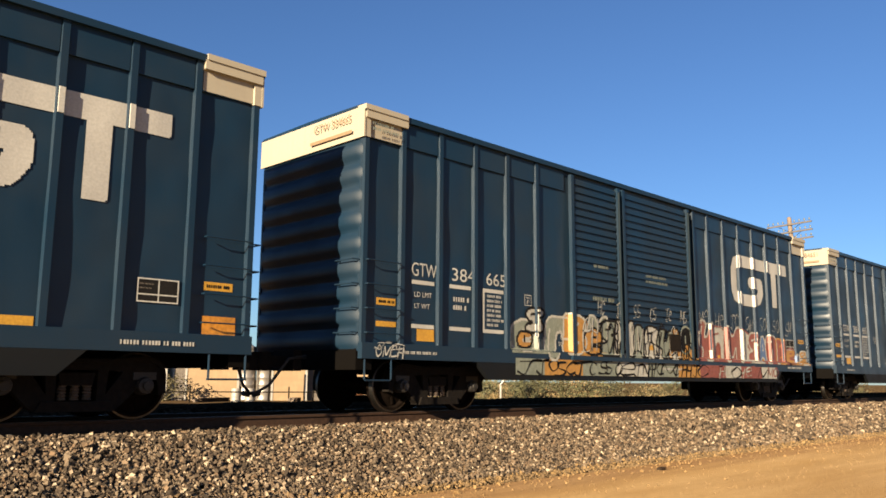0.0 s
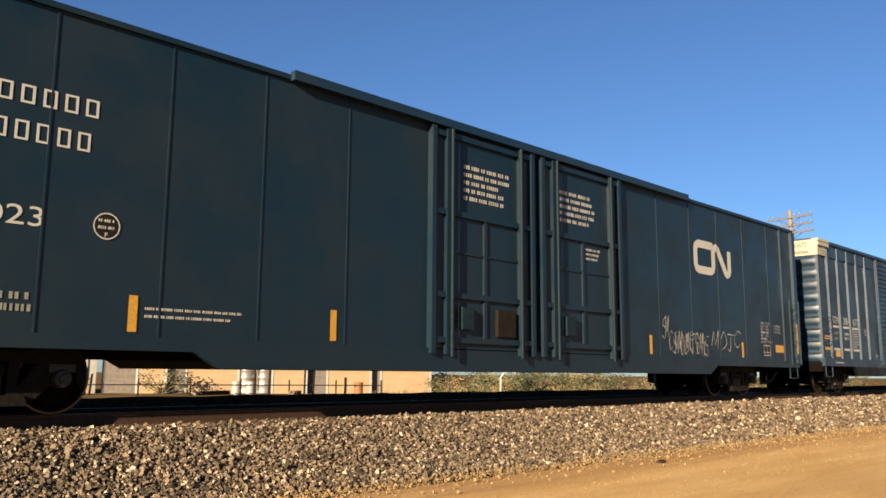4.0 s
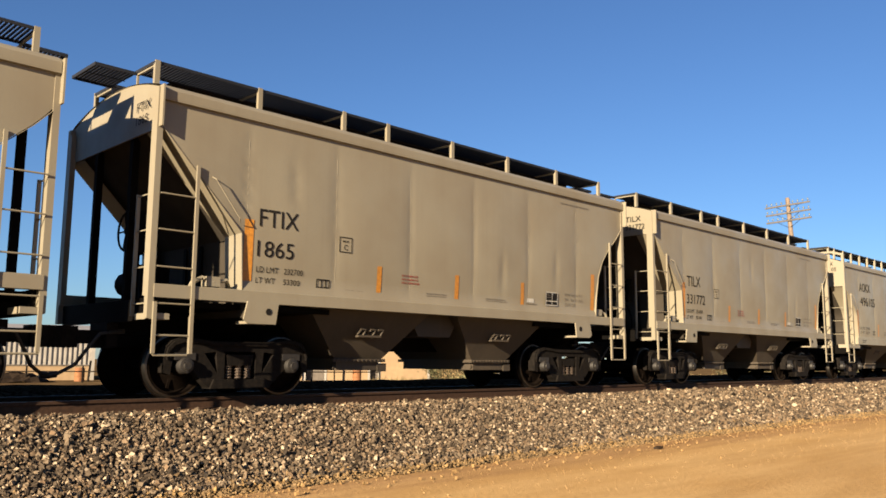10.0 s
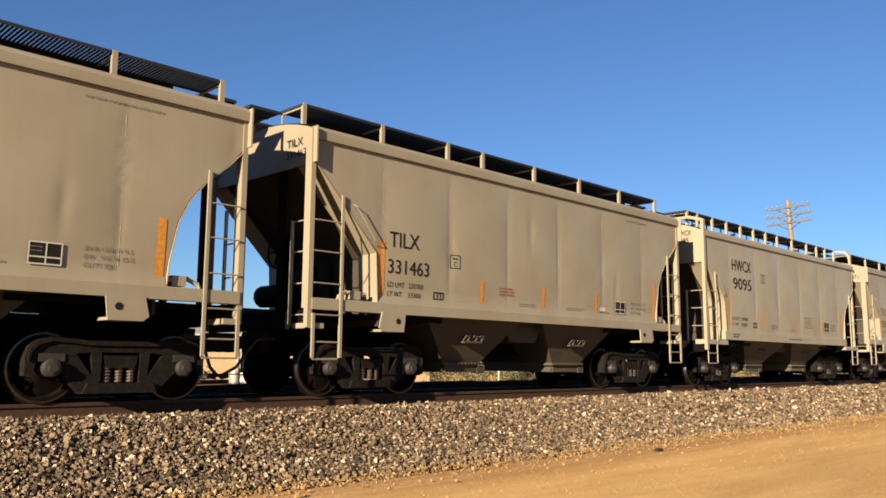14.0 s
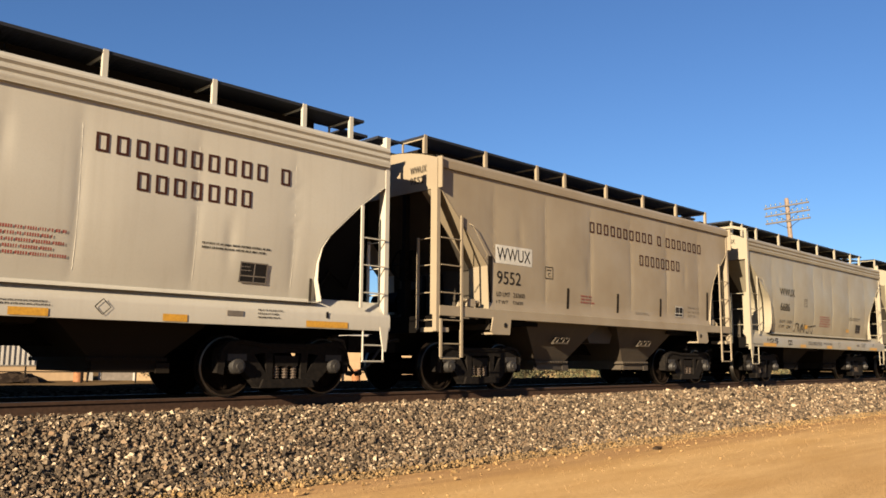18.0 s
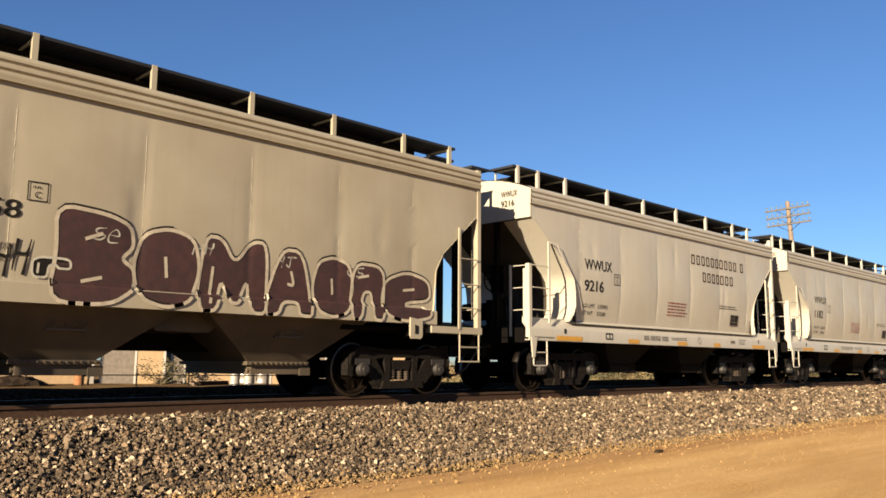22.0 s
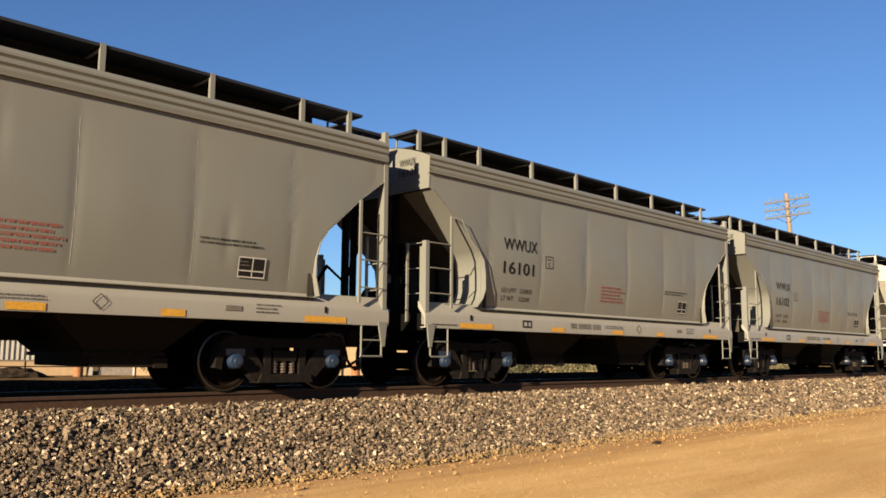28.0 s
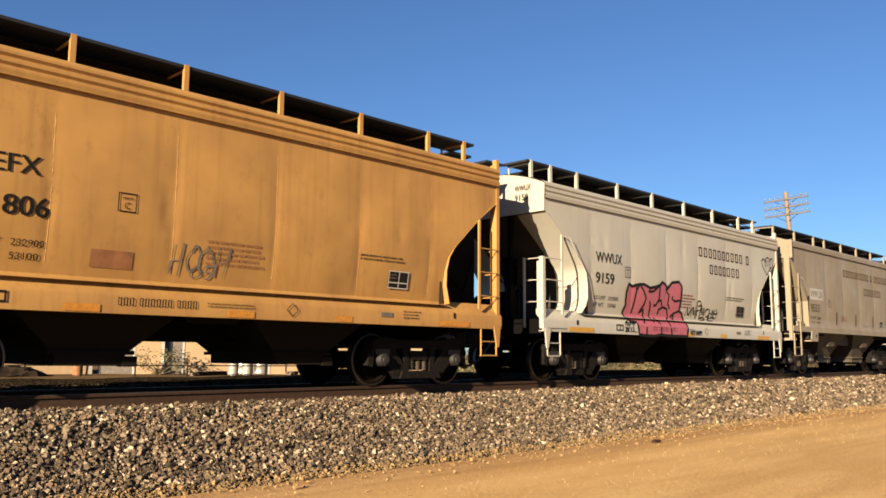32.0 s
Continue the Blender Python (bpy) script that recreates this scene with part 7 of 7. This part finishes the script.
# hoppers
def tank_print(key, mark, number, a, b, ink=INK, orange=AMBER):
    car, f = HOPPERS[key]
    letter(car, mark, -4.04, 2.50, 0.16 * len(mark) + 0.04, 0.26, ink, f)
    letter(car, number, -4.06, 2.05, 0.158 * len(number), 0.24, ink, f)
    load_lines(car, -4.06, 1.82, 0.82, ink, f, a, b)
    plate_box(car, -2.56, 2.26, ink, f)
    data_panel(car, 2.76, 1.69, 0.40, 0.28, f)
    frame_box(car, -2.98, -2.72, 1.66, 1.80, 0.02, ink, f, 0.009, (('v', 0.35), ('v', 0.65)))
    for x, w, z0, z1 in ((-4.28, 0.15, 1.68, 2.58), (-1.76, 0.10, 1.66, 2.10), (0.10, 0.10, 1.66, 2.10), (1.98, 0.10, 1.66, 2.10), (4.36, 0.12, 1.66, 2.45)):
        patch(car, "reflector", x, x + w, z0, z1, orange, f)
    for i, (x0, x1, z0, z1, n) in enumerate(((-1.2, -0.72, 1.84, 2.02, 3), (-0.60, -0.05, 1.66, 1.74, 2), (0.95, 1.6, 1.66, 1.74, 2), (2.15, 2.6, 1.66, 1.72, 1), (3.3, 4.4, 3.86, 3.92, 1), (-2.4, -1.9, 1.62, 1.68, 1))):
        bars(car, x0, x1, z0, z1, n, RED if i == 0 else DUSK, f, i + ord(key), 0.5)
    patch(car, "white_plate", 2.18, 2.40, 1.72, 1.80, CHALK, f)
    sizes(car, 3.42, 1.92, DUSK, f)


tank_print('G', "TILX", "331772", "233400", "53100")
tank_print('H', "FTIX", "1865", "232700", "53300")
tank_print('I', "TILX", "329871", "233100", "53400")
tank_print('K', "TILX", "331463", "232700", "53300")
tank_print('L', "FTIX", "1356", "233000", "53100")
tank_print('T', "DSIX", "6653", "232500", "53000")


def frame_print(key, mark, number, a, b, w1, w2):
    car, f = HOPPERS[key]
    o = -0.08 if key == 'F' else 0.0
    letter(car, mark, -3.96 + o, 3.18, w1, 0.32, INK, f, bold=0.012)
    letter(car, number, -3.92 + o, 2.66, w2, 0.32, INK, f, bold=0.012)
    load_lines(car, -4.02 + o, 1.80, 0.94, INK, f, a, b)
    plate_box(car, -0.92 if key == 'F' else -2.12, 2.96, INK, f)
    data_panel(car, 2.62 + 0.7 * o, 1.66, 0.41, 0.34, f)
    frame_box(car, -2.72 + o, -2.45 + o, 1.62, 1.76, 0.02, INK, f, 0.009, (('v', 0.35), ('v', 0.65)))
    for x, w, z0, z1 in ((-4.32, 0.14, 1.58, 2.50), (-2.14, 0.10, 1.58, 2.03), (0.18, 0.10, 1.58, 2.02), (2.38, 0.08, 1.56, 2.0), (4.30, 0.12, 1.52, 2.35)):
        patch(car, "reflector", x + o, x + o + w, z0, z1, AMBER, f)
    for i, (x0, x1, z0, z1, n) in enumerate(((1.0, 1.75, 1.72, 2.10, 5), (-1.5, -1.0, 1.62, 1.76, 3), (-0.1, 0.3, 1.60, 1.68, 2), (3.2, 3.75, 1.7, 1.95, 3))):
        bars(car, x0, x1, z0, z1, n, DUSK, f, i + ord(key), 0.5)
    bars(car, -0.4, 0.8, 1.32, 1.38, 1, INK, flat_face(1.615), 3)
    bars(car, -4.1, -3.7, 1.3, 1.42, 2, INK, flat_face(1.615), 4)


frame_print('F', "AOKX", "496105", "232300", "53100", 1.12, 1.56)
frame_print('J', "HWCX", "9095", "234000", "52500", 1.18, 1.12)


def flow_print(key, mark, number, a, b, x=-3.72, ink=INK, red=RED, big=False, orange=YELLOW, sillface=flat_face(1.617), wide=1.04, plate=1.14):
    car, f = HOPPERS[key]
    letter(car, mark, x, 2.66 if key == 'Z' else 2.63, wide, 0.23, ink, f, bold=0.008)
    letter(car, number, x + (0.40 if key == 'Z' else 0), 2.16, 0.175 * len(number) + (0.06 if len(number) > 4 else 0.0), 0.24, ink, f, bold=0.015)
    load_lines(car, x, 1.80, 0.92, ink, f, a, b)
    plate_box(car, x + plate, 2.36, ink, f)
    data_panel(car, 3.02, 1.66, 0.46, 0.30, f, CHALK if key in 'UVWZ' else DUSK)
    bars(car, -0.36, 0.66, 1.76, 2.14, 5, red, f, ord(key), 0.5)
    bars(car, 2.4, 3.5, 2.08, 2.20, 2, ink, f, 7 + ord(key), 0.5)
    for x0, x1 in ((-4.98, -4.08), (-2.28, -1.83), (-0.05, 0.40), (1.85, 2.20), (4.15, 4.95)):
        patch(car, "reflector", x0, x1, 1.055, 1.15, orange, sillface)
    frame_box(car, -3.20, -2.92, 1.12, 1.26, 0.025, ink, sillface, 0.008, (('v', 0.5),))
    blocks(car, (3, 6, 4), -1.62, -0.50, 1.15, 1.25, ink, sillface, 5, 0.30)
    bars(car, -0.35, 0.45, 1.17, 1.25, 2, ink, sillface, 8, 0.45)
    bars(car, 3.3, 3.75, 1.14, 1.30, 3, ink, sillface, 9, 0.4)
    bars(car, -5.70, -4.98, 1.09, 1.12, 1, ink, sillface, 10, 0.8)
    letter(car, "J" if key == 'M' else "I", -4.72, 1.20, 0.05, 0.10, ink, sillface, bold=0.02)
    letter(car, "I", 4.52, 1.20, 0.03, 0.10, ink, sillface, bold=0.02)
    f2 = Form().box(2.80, 3.06, -1.625, -1.612, 1.17, 1.24)
    part("routing_board", f2, DUSK, car)
    d = [(0.95, 1.20), (1.05, 1.30), (1.15, 1.20), (1.05, 1.10), (0.95, 1.20)]
    stroke(car, d, 0.012, ink, sillface)


flow_print('M', "WWUX", "6686", "232300", "52700", -3.56, wide=1.16, plate=1.84)
flow_print('O', "WWUX", "9013", "232200", "53700")
flow_print('P', "WWUX", "1182", "232300", "53700")
flow_print('Q', "WWUX", "9216", "232800", "53200", -3.90)
flow_print('U', "WWUX", "16102", "232700", "53300", plate=1.32)
flow_print('V', "WWUX", "16101", "232800", "53200", plate=1.32)
flow_print('W', "WWUX", "16100", "232700", "53300", plate=1.32)
flow_print('Y', "WWUX", "9159", "232500", "53500", -3.91, plate=1.18)
flow_print('Z', "CEFX", "806", "232900", "53100", -3.43, orange=AMBER, red=RUSTY, wide=0.80, plate=1.76)
for key, col in (('O', MAROON), ('Q', MAROON), ('Y', MAROON)):
    car, f = HOPPERS[key]
    blocks(car, (10, 1), 0.80, 3.85, 3.18, 3.43, col, f, 7, 0.24)
    blocks(car, (7,), 1.36, 3.18, 2.75, 3.00, col, f, 8, 0.24)
for key in 'NX':
    car, f = HOPPERS[key]
    x = -4.04
    patch(car, "white_plate", x - 0.04, x + 1.06, 2.44, 2.80, CHALK, f, 0.005)
    letter(car, "WWUX", x, 2.50, 1.0, 0.25, INK, f)
    letter(car, "9552" if key == 'N' else "9553", x, 2.04, 0.70, 0.25, INK, f)
    load_lines(car, x, 1.80, 0.84, INK, f, "232600", "53400")
    plate_box(car, -2.54, 2.25, INK, f)
    data_panel(car, 2.70, 1.69, 0.38, 0.26, f)
    blocks(car, (10, 1, 7), -0.98, 4.18, 3.40, 3.64, MAROON, f, 9, 0.24)
    blocks(car, (8,), 1.04, 3.0, 2.84, 3.09, MAROON, f, 10, 0.24)
    for xx, w, z0, z1 in ((-4.30, 0.13, 1.66, 2.55), (-1.80, 0.08, 1.66, 2.10), (0.10, 0.08, 1.66, 2.10), (1.98, 0.08, 1.66, 2.10), (4.36, 0.10, 1.66, 2.4)):
        patch(car, "reflector", xx, xx + w, z0, z1, plain_brown(), f)
    bars(car, -1.3, -0.75, 1.8, 2.0, 3, RED, f, 4)
    sizes(car, 3.36, 1.92, DUSK, f)
    bars(car, 0.9, 1.6, 1.66, 1.73, 2, DUSK, f, 6)

# sprayed and special marks
car, f = HOPPERS['M']
scribble(car, -2.45, -1.6, 1.55, 1.82, 5, 0.03, INK, f, 61)
scribble(car, -1.4, -0.7, 1.55, 1.78, 4, 0.03, INK, f, 62)
patch(car, "reflector", -1.62, -1.35, 1.66, 1.78, YELLOW, f)
patch(car, "reflector", 2.15, 2.45, 1.66, 1.76, YELLOW, f)
scribble(car, -4.6, -3.9, 1.16, 1.30, 3, 0.03, INK, flat_face(1.617), 63)

car, f = HOPPERS['R']
letter(car, "CEFX", -3.55, 2.71, 0.78, 0.22, INK, f, bold=0.012)
letter(car, "303058", -3.55, 2.23, 1.17, 0.22, INK, f, bold=0.012)
load_lines(car, -3.2, 1.85, 0.8, DUSK, f, "233000", "53000", 0.14)
plate_box(car, -2.32, 2.46, INK, f, "C", 0.24)
patch(car, "reflector", -4.0, -3.1, 1.34, 1.45, YELLOW, flat_face(1.617))
def over_sill(f, top, slope=0.0):
    """A side with its sill: paint runs over both."""
    return lambda x, z: 1.618 if z < top - slope else 1.618 - 0.15 * (z - top + slope) / slope if z < top and slope else f(x, z)


DULL = plain("dull_cream_spray", (0.36, 0.32, 0.25), 0.6, 0, 0.2, 12)
fr = over_sill(f, 1.49)
for i, (kind, x0, x1, z0, z1) in enumerate(((0, -2.00, -0.92, 1.26, 2.42), (1, -0.98, -0.02, 1.26, 2.34), (2, -0.06, 1.08, 1.26, 2.30), (3, 0.98, 1.92, 1.26, 2.24), (1, 1.86, 2.68, 1.26, 2.22), (4, 2.62, 3.34, 1.26, 2.16), (5, 3.28, 4.42, 1.26, 2.12))):
    fat(car, kind, x0, x1, z0, z1, PLUM, DULL, 0.05, fr, 0.03, 0.008 + 0.003 * (i % 2), glow=INK)
for i in range(4):
    scribble(car, -1.5 + i * 1.35, -1.15 + i * 1.35, 2.08 - 0.05 * i, 2.24 - 0.05 * i, 3, 0.02, SPRAYS[1], f, i + 80)
fat(car, 8, -2.2, -1.75, 1.55, 1.80, INK, SPRAYS[1], 0.03, f)
stroke(car, [(-3.95 + 0.17 * math.cos(a), 2.0 + 0.2 * math.sin(a)) for a in np.linspace(0, 6.3, 19)], 0.035, INK, f, name="graffiti_line")
for i, (x0, x1, z0, z1) in enumerate(((-5.0, -4.5, 3.2, 3.5), (-4.6, -4.2, 2.9, 3.2), (-4.7, -3.8, 2.4, 2.9), (-4.3, -3.9, 2.1, 2.35), (-4.2, -3.3, 1.75, 2.15), (-4.0, -3.5, 1.5, 1.75), (-2.9, -2.2, 1.55, 1.95))):
    scribble(car, x0, x1, z0, z1, 5, 0.035, DUSK if i < 4 else INK, f, i + 90)

car, f = HOPPERS['S']
letter(car, "CNW", -3.60, 2.33, 0.87, 0.27, INK, f, bold=0.015)
letter(car, "437211", -3.80, 1.88, 1.18, 0.24, INK, f, bold=0.015)
load_lines(car, -3.85, 1.70, 0.9, DUSK, f, "217400", "45600", 0.13)
big = [(0.20, 2.72), (0.14, 2.86), (-0.03, 2.92), (-0.20, 2.84), (-0.28, 2.68), (-0.28, 2.30), (-0.20, 2.14), (-0.03, 2.08), (0.14, 2.14), (0.20, 2.26)]
stroke(car, big, 0.15, INK, f)
for pts in ([(0.48, 2.05), (0.48, 2.98)], [(0.50, 2.93), (0.95, 2.10)], [(0.98, 2.05), (0.98, 2.98)], [(1.27, 2.98), (1.46, 2.06)], [(1.48, 2.06), (1.73, 2.92)], [(1.73, 2.92), (2.06, 2.06)], [(2.08, 2.06), (2.26, 2.98)]):
    stroke(car, pts, 0.14, INK, f)
letter(car, "CAUTION", -0.32, 1.55, 0.50, 0.09, INK, f, bold=0.01)
for pts, w in (([(1.10, 1.95), (1.75, 1.92), (1.74, 1.48)], 0.05), ([(1.22, 1.92), (1.22, 1.70), (1.32, 1.70), (1.32, 1.48)], 0.14), ([(1.80, 1.80), (2.1, 1.92), (2.0, 1.72), (2.35, 1.76), (2.2, 1.60), (2.4, 1.46)], 0.07), ([(2.25, 1.94), (2.9, 1.94), (2.55, 1.62), (2.95, 1.60), (2.85, 1.44)], 0.05)):
    stroke(car, pts, w, INK, f, 0.011, "graffiti_line")
for i, (x0, x1, z0, z1, n) in enumerate(((3.0, 3.55, 1.76, 1.98, 5), (3.0, 3.5, 1.50, 1.70, 5), (-2.55, -2.0, 1.48, 1.90, 2), (-2.1, -1.5, 1.46, 1.92, 3), (-1.6, -1.0, 1.48, 1.9, 3), (-0.95, -0.45, 1.46, 1.75, 6), (-4.65, -4.4, 2.5, 2.9, 4), (-4.45, -4.15, 2.1, 2.5, 4), (-4.3, -4.0, 1.75, 2.1, 4))):
    scribble(car, x0, x1, z0, z1, n, 0.035, INK, f, i + 100)
sf = flat_face(1.617)
for i, (x0, x1, n) in enumerate(((0.35, 1.45, 8), (2.3, 2.9, 4), (3.3, 4.7, 8))):
    scribble(car, x0, x1, 1.10, 1.26, n, 0.035, INK, sf, i + 120)
for x0, x1 in ((-5.8, -4.6), (-1.95, -1.4), (0.1, 0.7), (1.95, 2.4), (4.7, 5.8)):
    patch(car, "reflector", x0, x1, 1.05 if abs(x0) > 4 else 1.20, 1.15 if abs(x0) > 4 else 1.30, YELLOW if abs(x0) > 4 else AMBER, sf)
data_panel(car, 3.55, 1.52, 0.56, 0.33, f)
bars(car, -3.65, -2.70, 2.95, 3.20, 2, DUSK, f, 6, 0.7)
bars(car, -0.2, 0.5, 1.08, 1.22, 3, INK, sf, 7, 0.4)

car, f = HOPPERS['T']
GX = 2.62
for pts in ([(0.50, 0.42), (0.44, 0.50), (0.14, 0.50), (0.07, 0.42), (0.07, 0.12), (0.14, 0.05), (0.44, 0.05), (0.50, 0.12), (0.50, 0.27), (0.32, 0.27)], [(0.62, -0.02), (0.84, 0.48), (0.92, 0.48), (1.10, -0.02)], [(0.74, 0.14), (1.02, 0.14)], [(1.02, 0.48), (1.52, 0.48)], [(1.28, 0.48), (1.28, -0.02)], [(1.50, 0.54), (1.98, -0.02)], [(1.94, 0.54), (1.48, -0.02)]):
    stroke(car, [(GX + a * 0.81, 3.51 + b * 0.86) for a, b in pts], 0.13, INK, f, name="trade_mark")
bars(car, 3.5, 4.3, 3.30, 3.36, 1, DUSK, f, 2)
bars(car, -0.5, 0.45, 2.18, 2.36, 2, DUSK, f, 3)

car, f = HOPPERS['Y']
fy = over_sill(f, 1.50, 0.23)
blob = [(-2.66, 1.83), (-2.65, 2.03), (-2.56, 2.22), (-2.39, 2.17), (-2.26, 2.21), (-2.09, 2.24), (-1.92, 2.25), (-1.62, 2.18), (-1.36, 2.23), (-1.19, 2.27), (-1.06, 2.36), (-0.87, 2.3), (-0.79, 2.23), (-0.59, 2.38), (-0.26, 2.42), (-0.11, 2.31), (-0.12, 1.96), (-0.16, 1.69), (0.0, 1.63), (0.1, 1.38), (0.02, 1.05), (-0.39, 1.05), (-0.75, 1.05), (-1.02, 1.05), (-1.25, 1.07), (-1.54, 1.03), (-1.93, 1.03), (-2.25, 1.05), (-2.3, 1.34), (-2.51, 1.34), (-2.7, 1.45), (-2.75, 1.54), (-2.64, 1.73)]
painted(car, lambda x, z: within(x, z, blob), -2.8, 0.15, 1.04, 2.5, PINK, fy, 0.025, 0.008, "graffiti_fill")
stroke(car, blob + blob[:1], 0.07, INK, fy, 0.013, "graffiti_line")
for pts in ([(-2.56, 2.22), (-2.39, 2.17), (-2.26, 2.21), (-2.22, 2.1), (-2.28, 1.83), (-2.37, 1.54)],
            [(-2.22, 2.1), (-2.09, 2.24), (-1.92, 2.1), (-1.79, 1.93), (-1.85, 1.78), (-2.05, 1.56), (-1.86, 1.66), (-1.85, 1.43), (-1.96, 1.33), (-1.9, 1.22), (-1.93, 1.03)],
            [(-1.92, 2.25), (-1.62, 2.18), (-1.7, 2.08), (-1.47, 2.11), (-1.17, 2.28), (-1.18, 1.93), (-1.31, 1.78), (-1.42, 1.77)],
            [(-1.62, 1.87), (-1.57, 1.77), (-1.59, 1.5), (-1.48, 1.37), (-1.37, 1.47), (-1.22, 1.34), (-1.25, 1.07)],
            [(-1.17, 2.28), (-1.06, 2.36), (-0.87, 2.3), (-0.82, 2.14), (-0.71, 2.06), (-0.74, 1.84), (-0.63, 1.72)],
            [(-1.16, 1.88), (-1.07, 1.92), (-1.03, 1.78)],
            [(-1.19, 1.56), (-1.16, 1.68), (-0.97, 1.75), (-0.77, 1.72), (-0.69, 1.52), (-0.78, 1.46), (-0.75, 1.05)],
            [(-0.81, 2.18), (-0.59, 2.38)],
            [(-0.12, 1.96), (-0.42, 1.92), (-0.56, 1.98), (-0.52, 2.04)],
            [(-0.16, 1.69), (-0.41, 1.62), (-0.57, 1.53), (-0.46, 1.4), (-0.43, 1.6)],
            [(-2.3, 1.34), (-2.51, 1.34)]):
    stroke(car, pts, 0.055, INK, fy, 0.014, "graffiti_line")
letter(car, "2K13...", -2.86, 1.10, 0.50, 0.12, INK, flat_face(1.617), 0.012, bold=0.012)
letter(car, "NOT HAPPY", 0.20, 1.09, 0.60, 0.12, INK, flat_face(1.617), 0.012, bold=0.012)
for i, (x0, x1, z0, z1, n) in enumerate(((0.15, 0.55, 1.58, 1.80, 2), (0.5, 1.0, 1.55, 1.85, 4), (0.95, 1.45, 1.58, 1.82, 4), (1.4, 1.9, 1.55, 1.80, 4), (0.9, 1.8, 1.48, 1.58, 3))):
    scribble(car, x0, x1, z0, z1, n, 0.035, INK, f, i + 160)
scribble(car, -2.85, -2.45, 1.24, 1.36, 4, 0.03, INK, flat_face(1.617), 171)
stroke(car, [(0.86 + 0.10 * math.cos(a), 1.93 + 0.07 * math.sin(a)) for a in np.linspace(0, 6.3, 15)], 0.03, INK, f)
heart = [(5.02, 2.98), (4.72, 3.22), (4.66, 3.38), (4.78, 3.46), (4.92, 3.40), (5.0, 3.50), (5.15, 3.52), (5.25, 3.46), (5.42, 3.52), (5.52, 3.42), (5.45, 3.26), (5.25, 3.18), (5.02, 2.98)]
stroke(car, heart, 0.03, INK, f)
scribble(car, 4.85, 5.35, 3.22, 3.42, 5, 0.02, INK, f, 172)

car, f = HOPPERS['Z']
for i, (x0, x1, z0, z1, n) in enumerate(((-0.88, -0.45, 1.60, 2.0, 3), (-0.5, 0.05, 1.65, 2.05, 3), (-0.6, -0.2, 1.58, 1.75, 3))):
    scribble(car, x0, x1, z0, z1, n, 0.025, DUSK, f, i + 180)
patch(car, "faded_patch", -1.95, -1.4, 1.62, 1.85, RUSTY, f)


def end_print(car, text, x, y0, width, z, height, mat):
    """A line on the end that faces back along the track."""
    v, q = glyphs(text)
    part("lettering", Form().mark([(x, y0 - a * width, z + b * height) for a, b in v], q), mat, car)


FADED = plain("faded_brown_lettering", (0.231, 0.154, 0.0846), 0.6, 0, 0.2, 30)
for made, number in ((car_a, "384651"), (car_b, "384665"), (car_c, "384673")):
    end_print(made[0], "GTW " + number, -9.298, -0.20, 1.05, 4.90, 0.15, FADED)
    part("stencil", Form().mark([(-9.298, y, z) for y, z in ((-0.1, 4.70), (-1.3, 4.70), (-1.3, 4.76), (-0.1, 4.76))], [(0, 1, 2, 3)]), FADED, made[0])
end_print(car_d[0], "CNA 795023", -13.068, 0.1, 1.2, 4.72, 0.17, FADED)
end_print(car_e[0], "SRCX", -7.725, -0.66, 0.74, 4.12, 0.20, CHALK)
end_print(car_e[0], "3028", -7.725, -0.70, 0.70, 3.84, 0.20, CHALK)
for x0, x1, z0, z1 in ((-6.30, -6.06, 1.55, 2.30), (-5.78, -5.70, 1.5, 2.2)):
    patch(car_e[0], "rust_patch", x0, x1, z0, z1, OLDRUST, flat_face(1.50), 0.004)
for key, mark, number in (('F', "AOKX", "496105"), ('G', "TILX", "331772"), ('H', "FTIX", "1865"), ('I', "TILX", "329871"), ('J', "HWCX", "9095"), ('K', "TILX", "331463"), ('L', "FTIX", "1356"), ('M', "WWUX", "6686"), ('N', "WWUX", "9552"), ('O', "WWUX", "9013"), ('P', "WWUX", "1182"), ('Q', "WWUX", "9216"),
                          ('R', "CEFX", "303058"), ('S', "CNW", "437211"), ('T', "DSIX", "6653"), ('U', "WWUX", "16102"), ('V', "WWUX", "16101"), ('W', "WWUX", "16100"), ('X', "WWUX", "9553"), ('Y', "WWUX", "9159"), ('Z', "CEFX", "806")):
    x = -5.79 if key in 'MOPQSUVWYZ' else -5.605 if key in 'FJR' else -5.645
    end_print(HOPPERS[key][0], mark, x, -0.82, 0.11 * len(mark), 4.02, 0.13, INK)
    end_print(HOPPERS[key][0], number, x, -0.82, 0.09 * len(number), 3.82, 0.13, INK)

# ---- what moves ----
def motions():
    for car, x in TRAIN:
        walk(car, [(t, pose(x + gone(t), TRACK, 0)) for t in range(33)])
    spin = [(i / 15, math.degrees(gone(i / 15) / WHEEL_R)) for i in range(481)]
    for w, off in WHEELSETS:
        walk(w, [(t, Matrix.Translation((off, 0, WHEEL_R)) @ Matrix.Rotation(radians(a), 4, 'Y')) for t, a in spin])


motions()
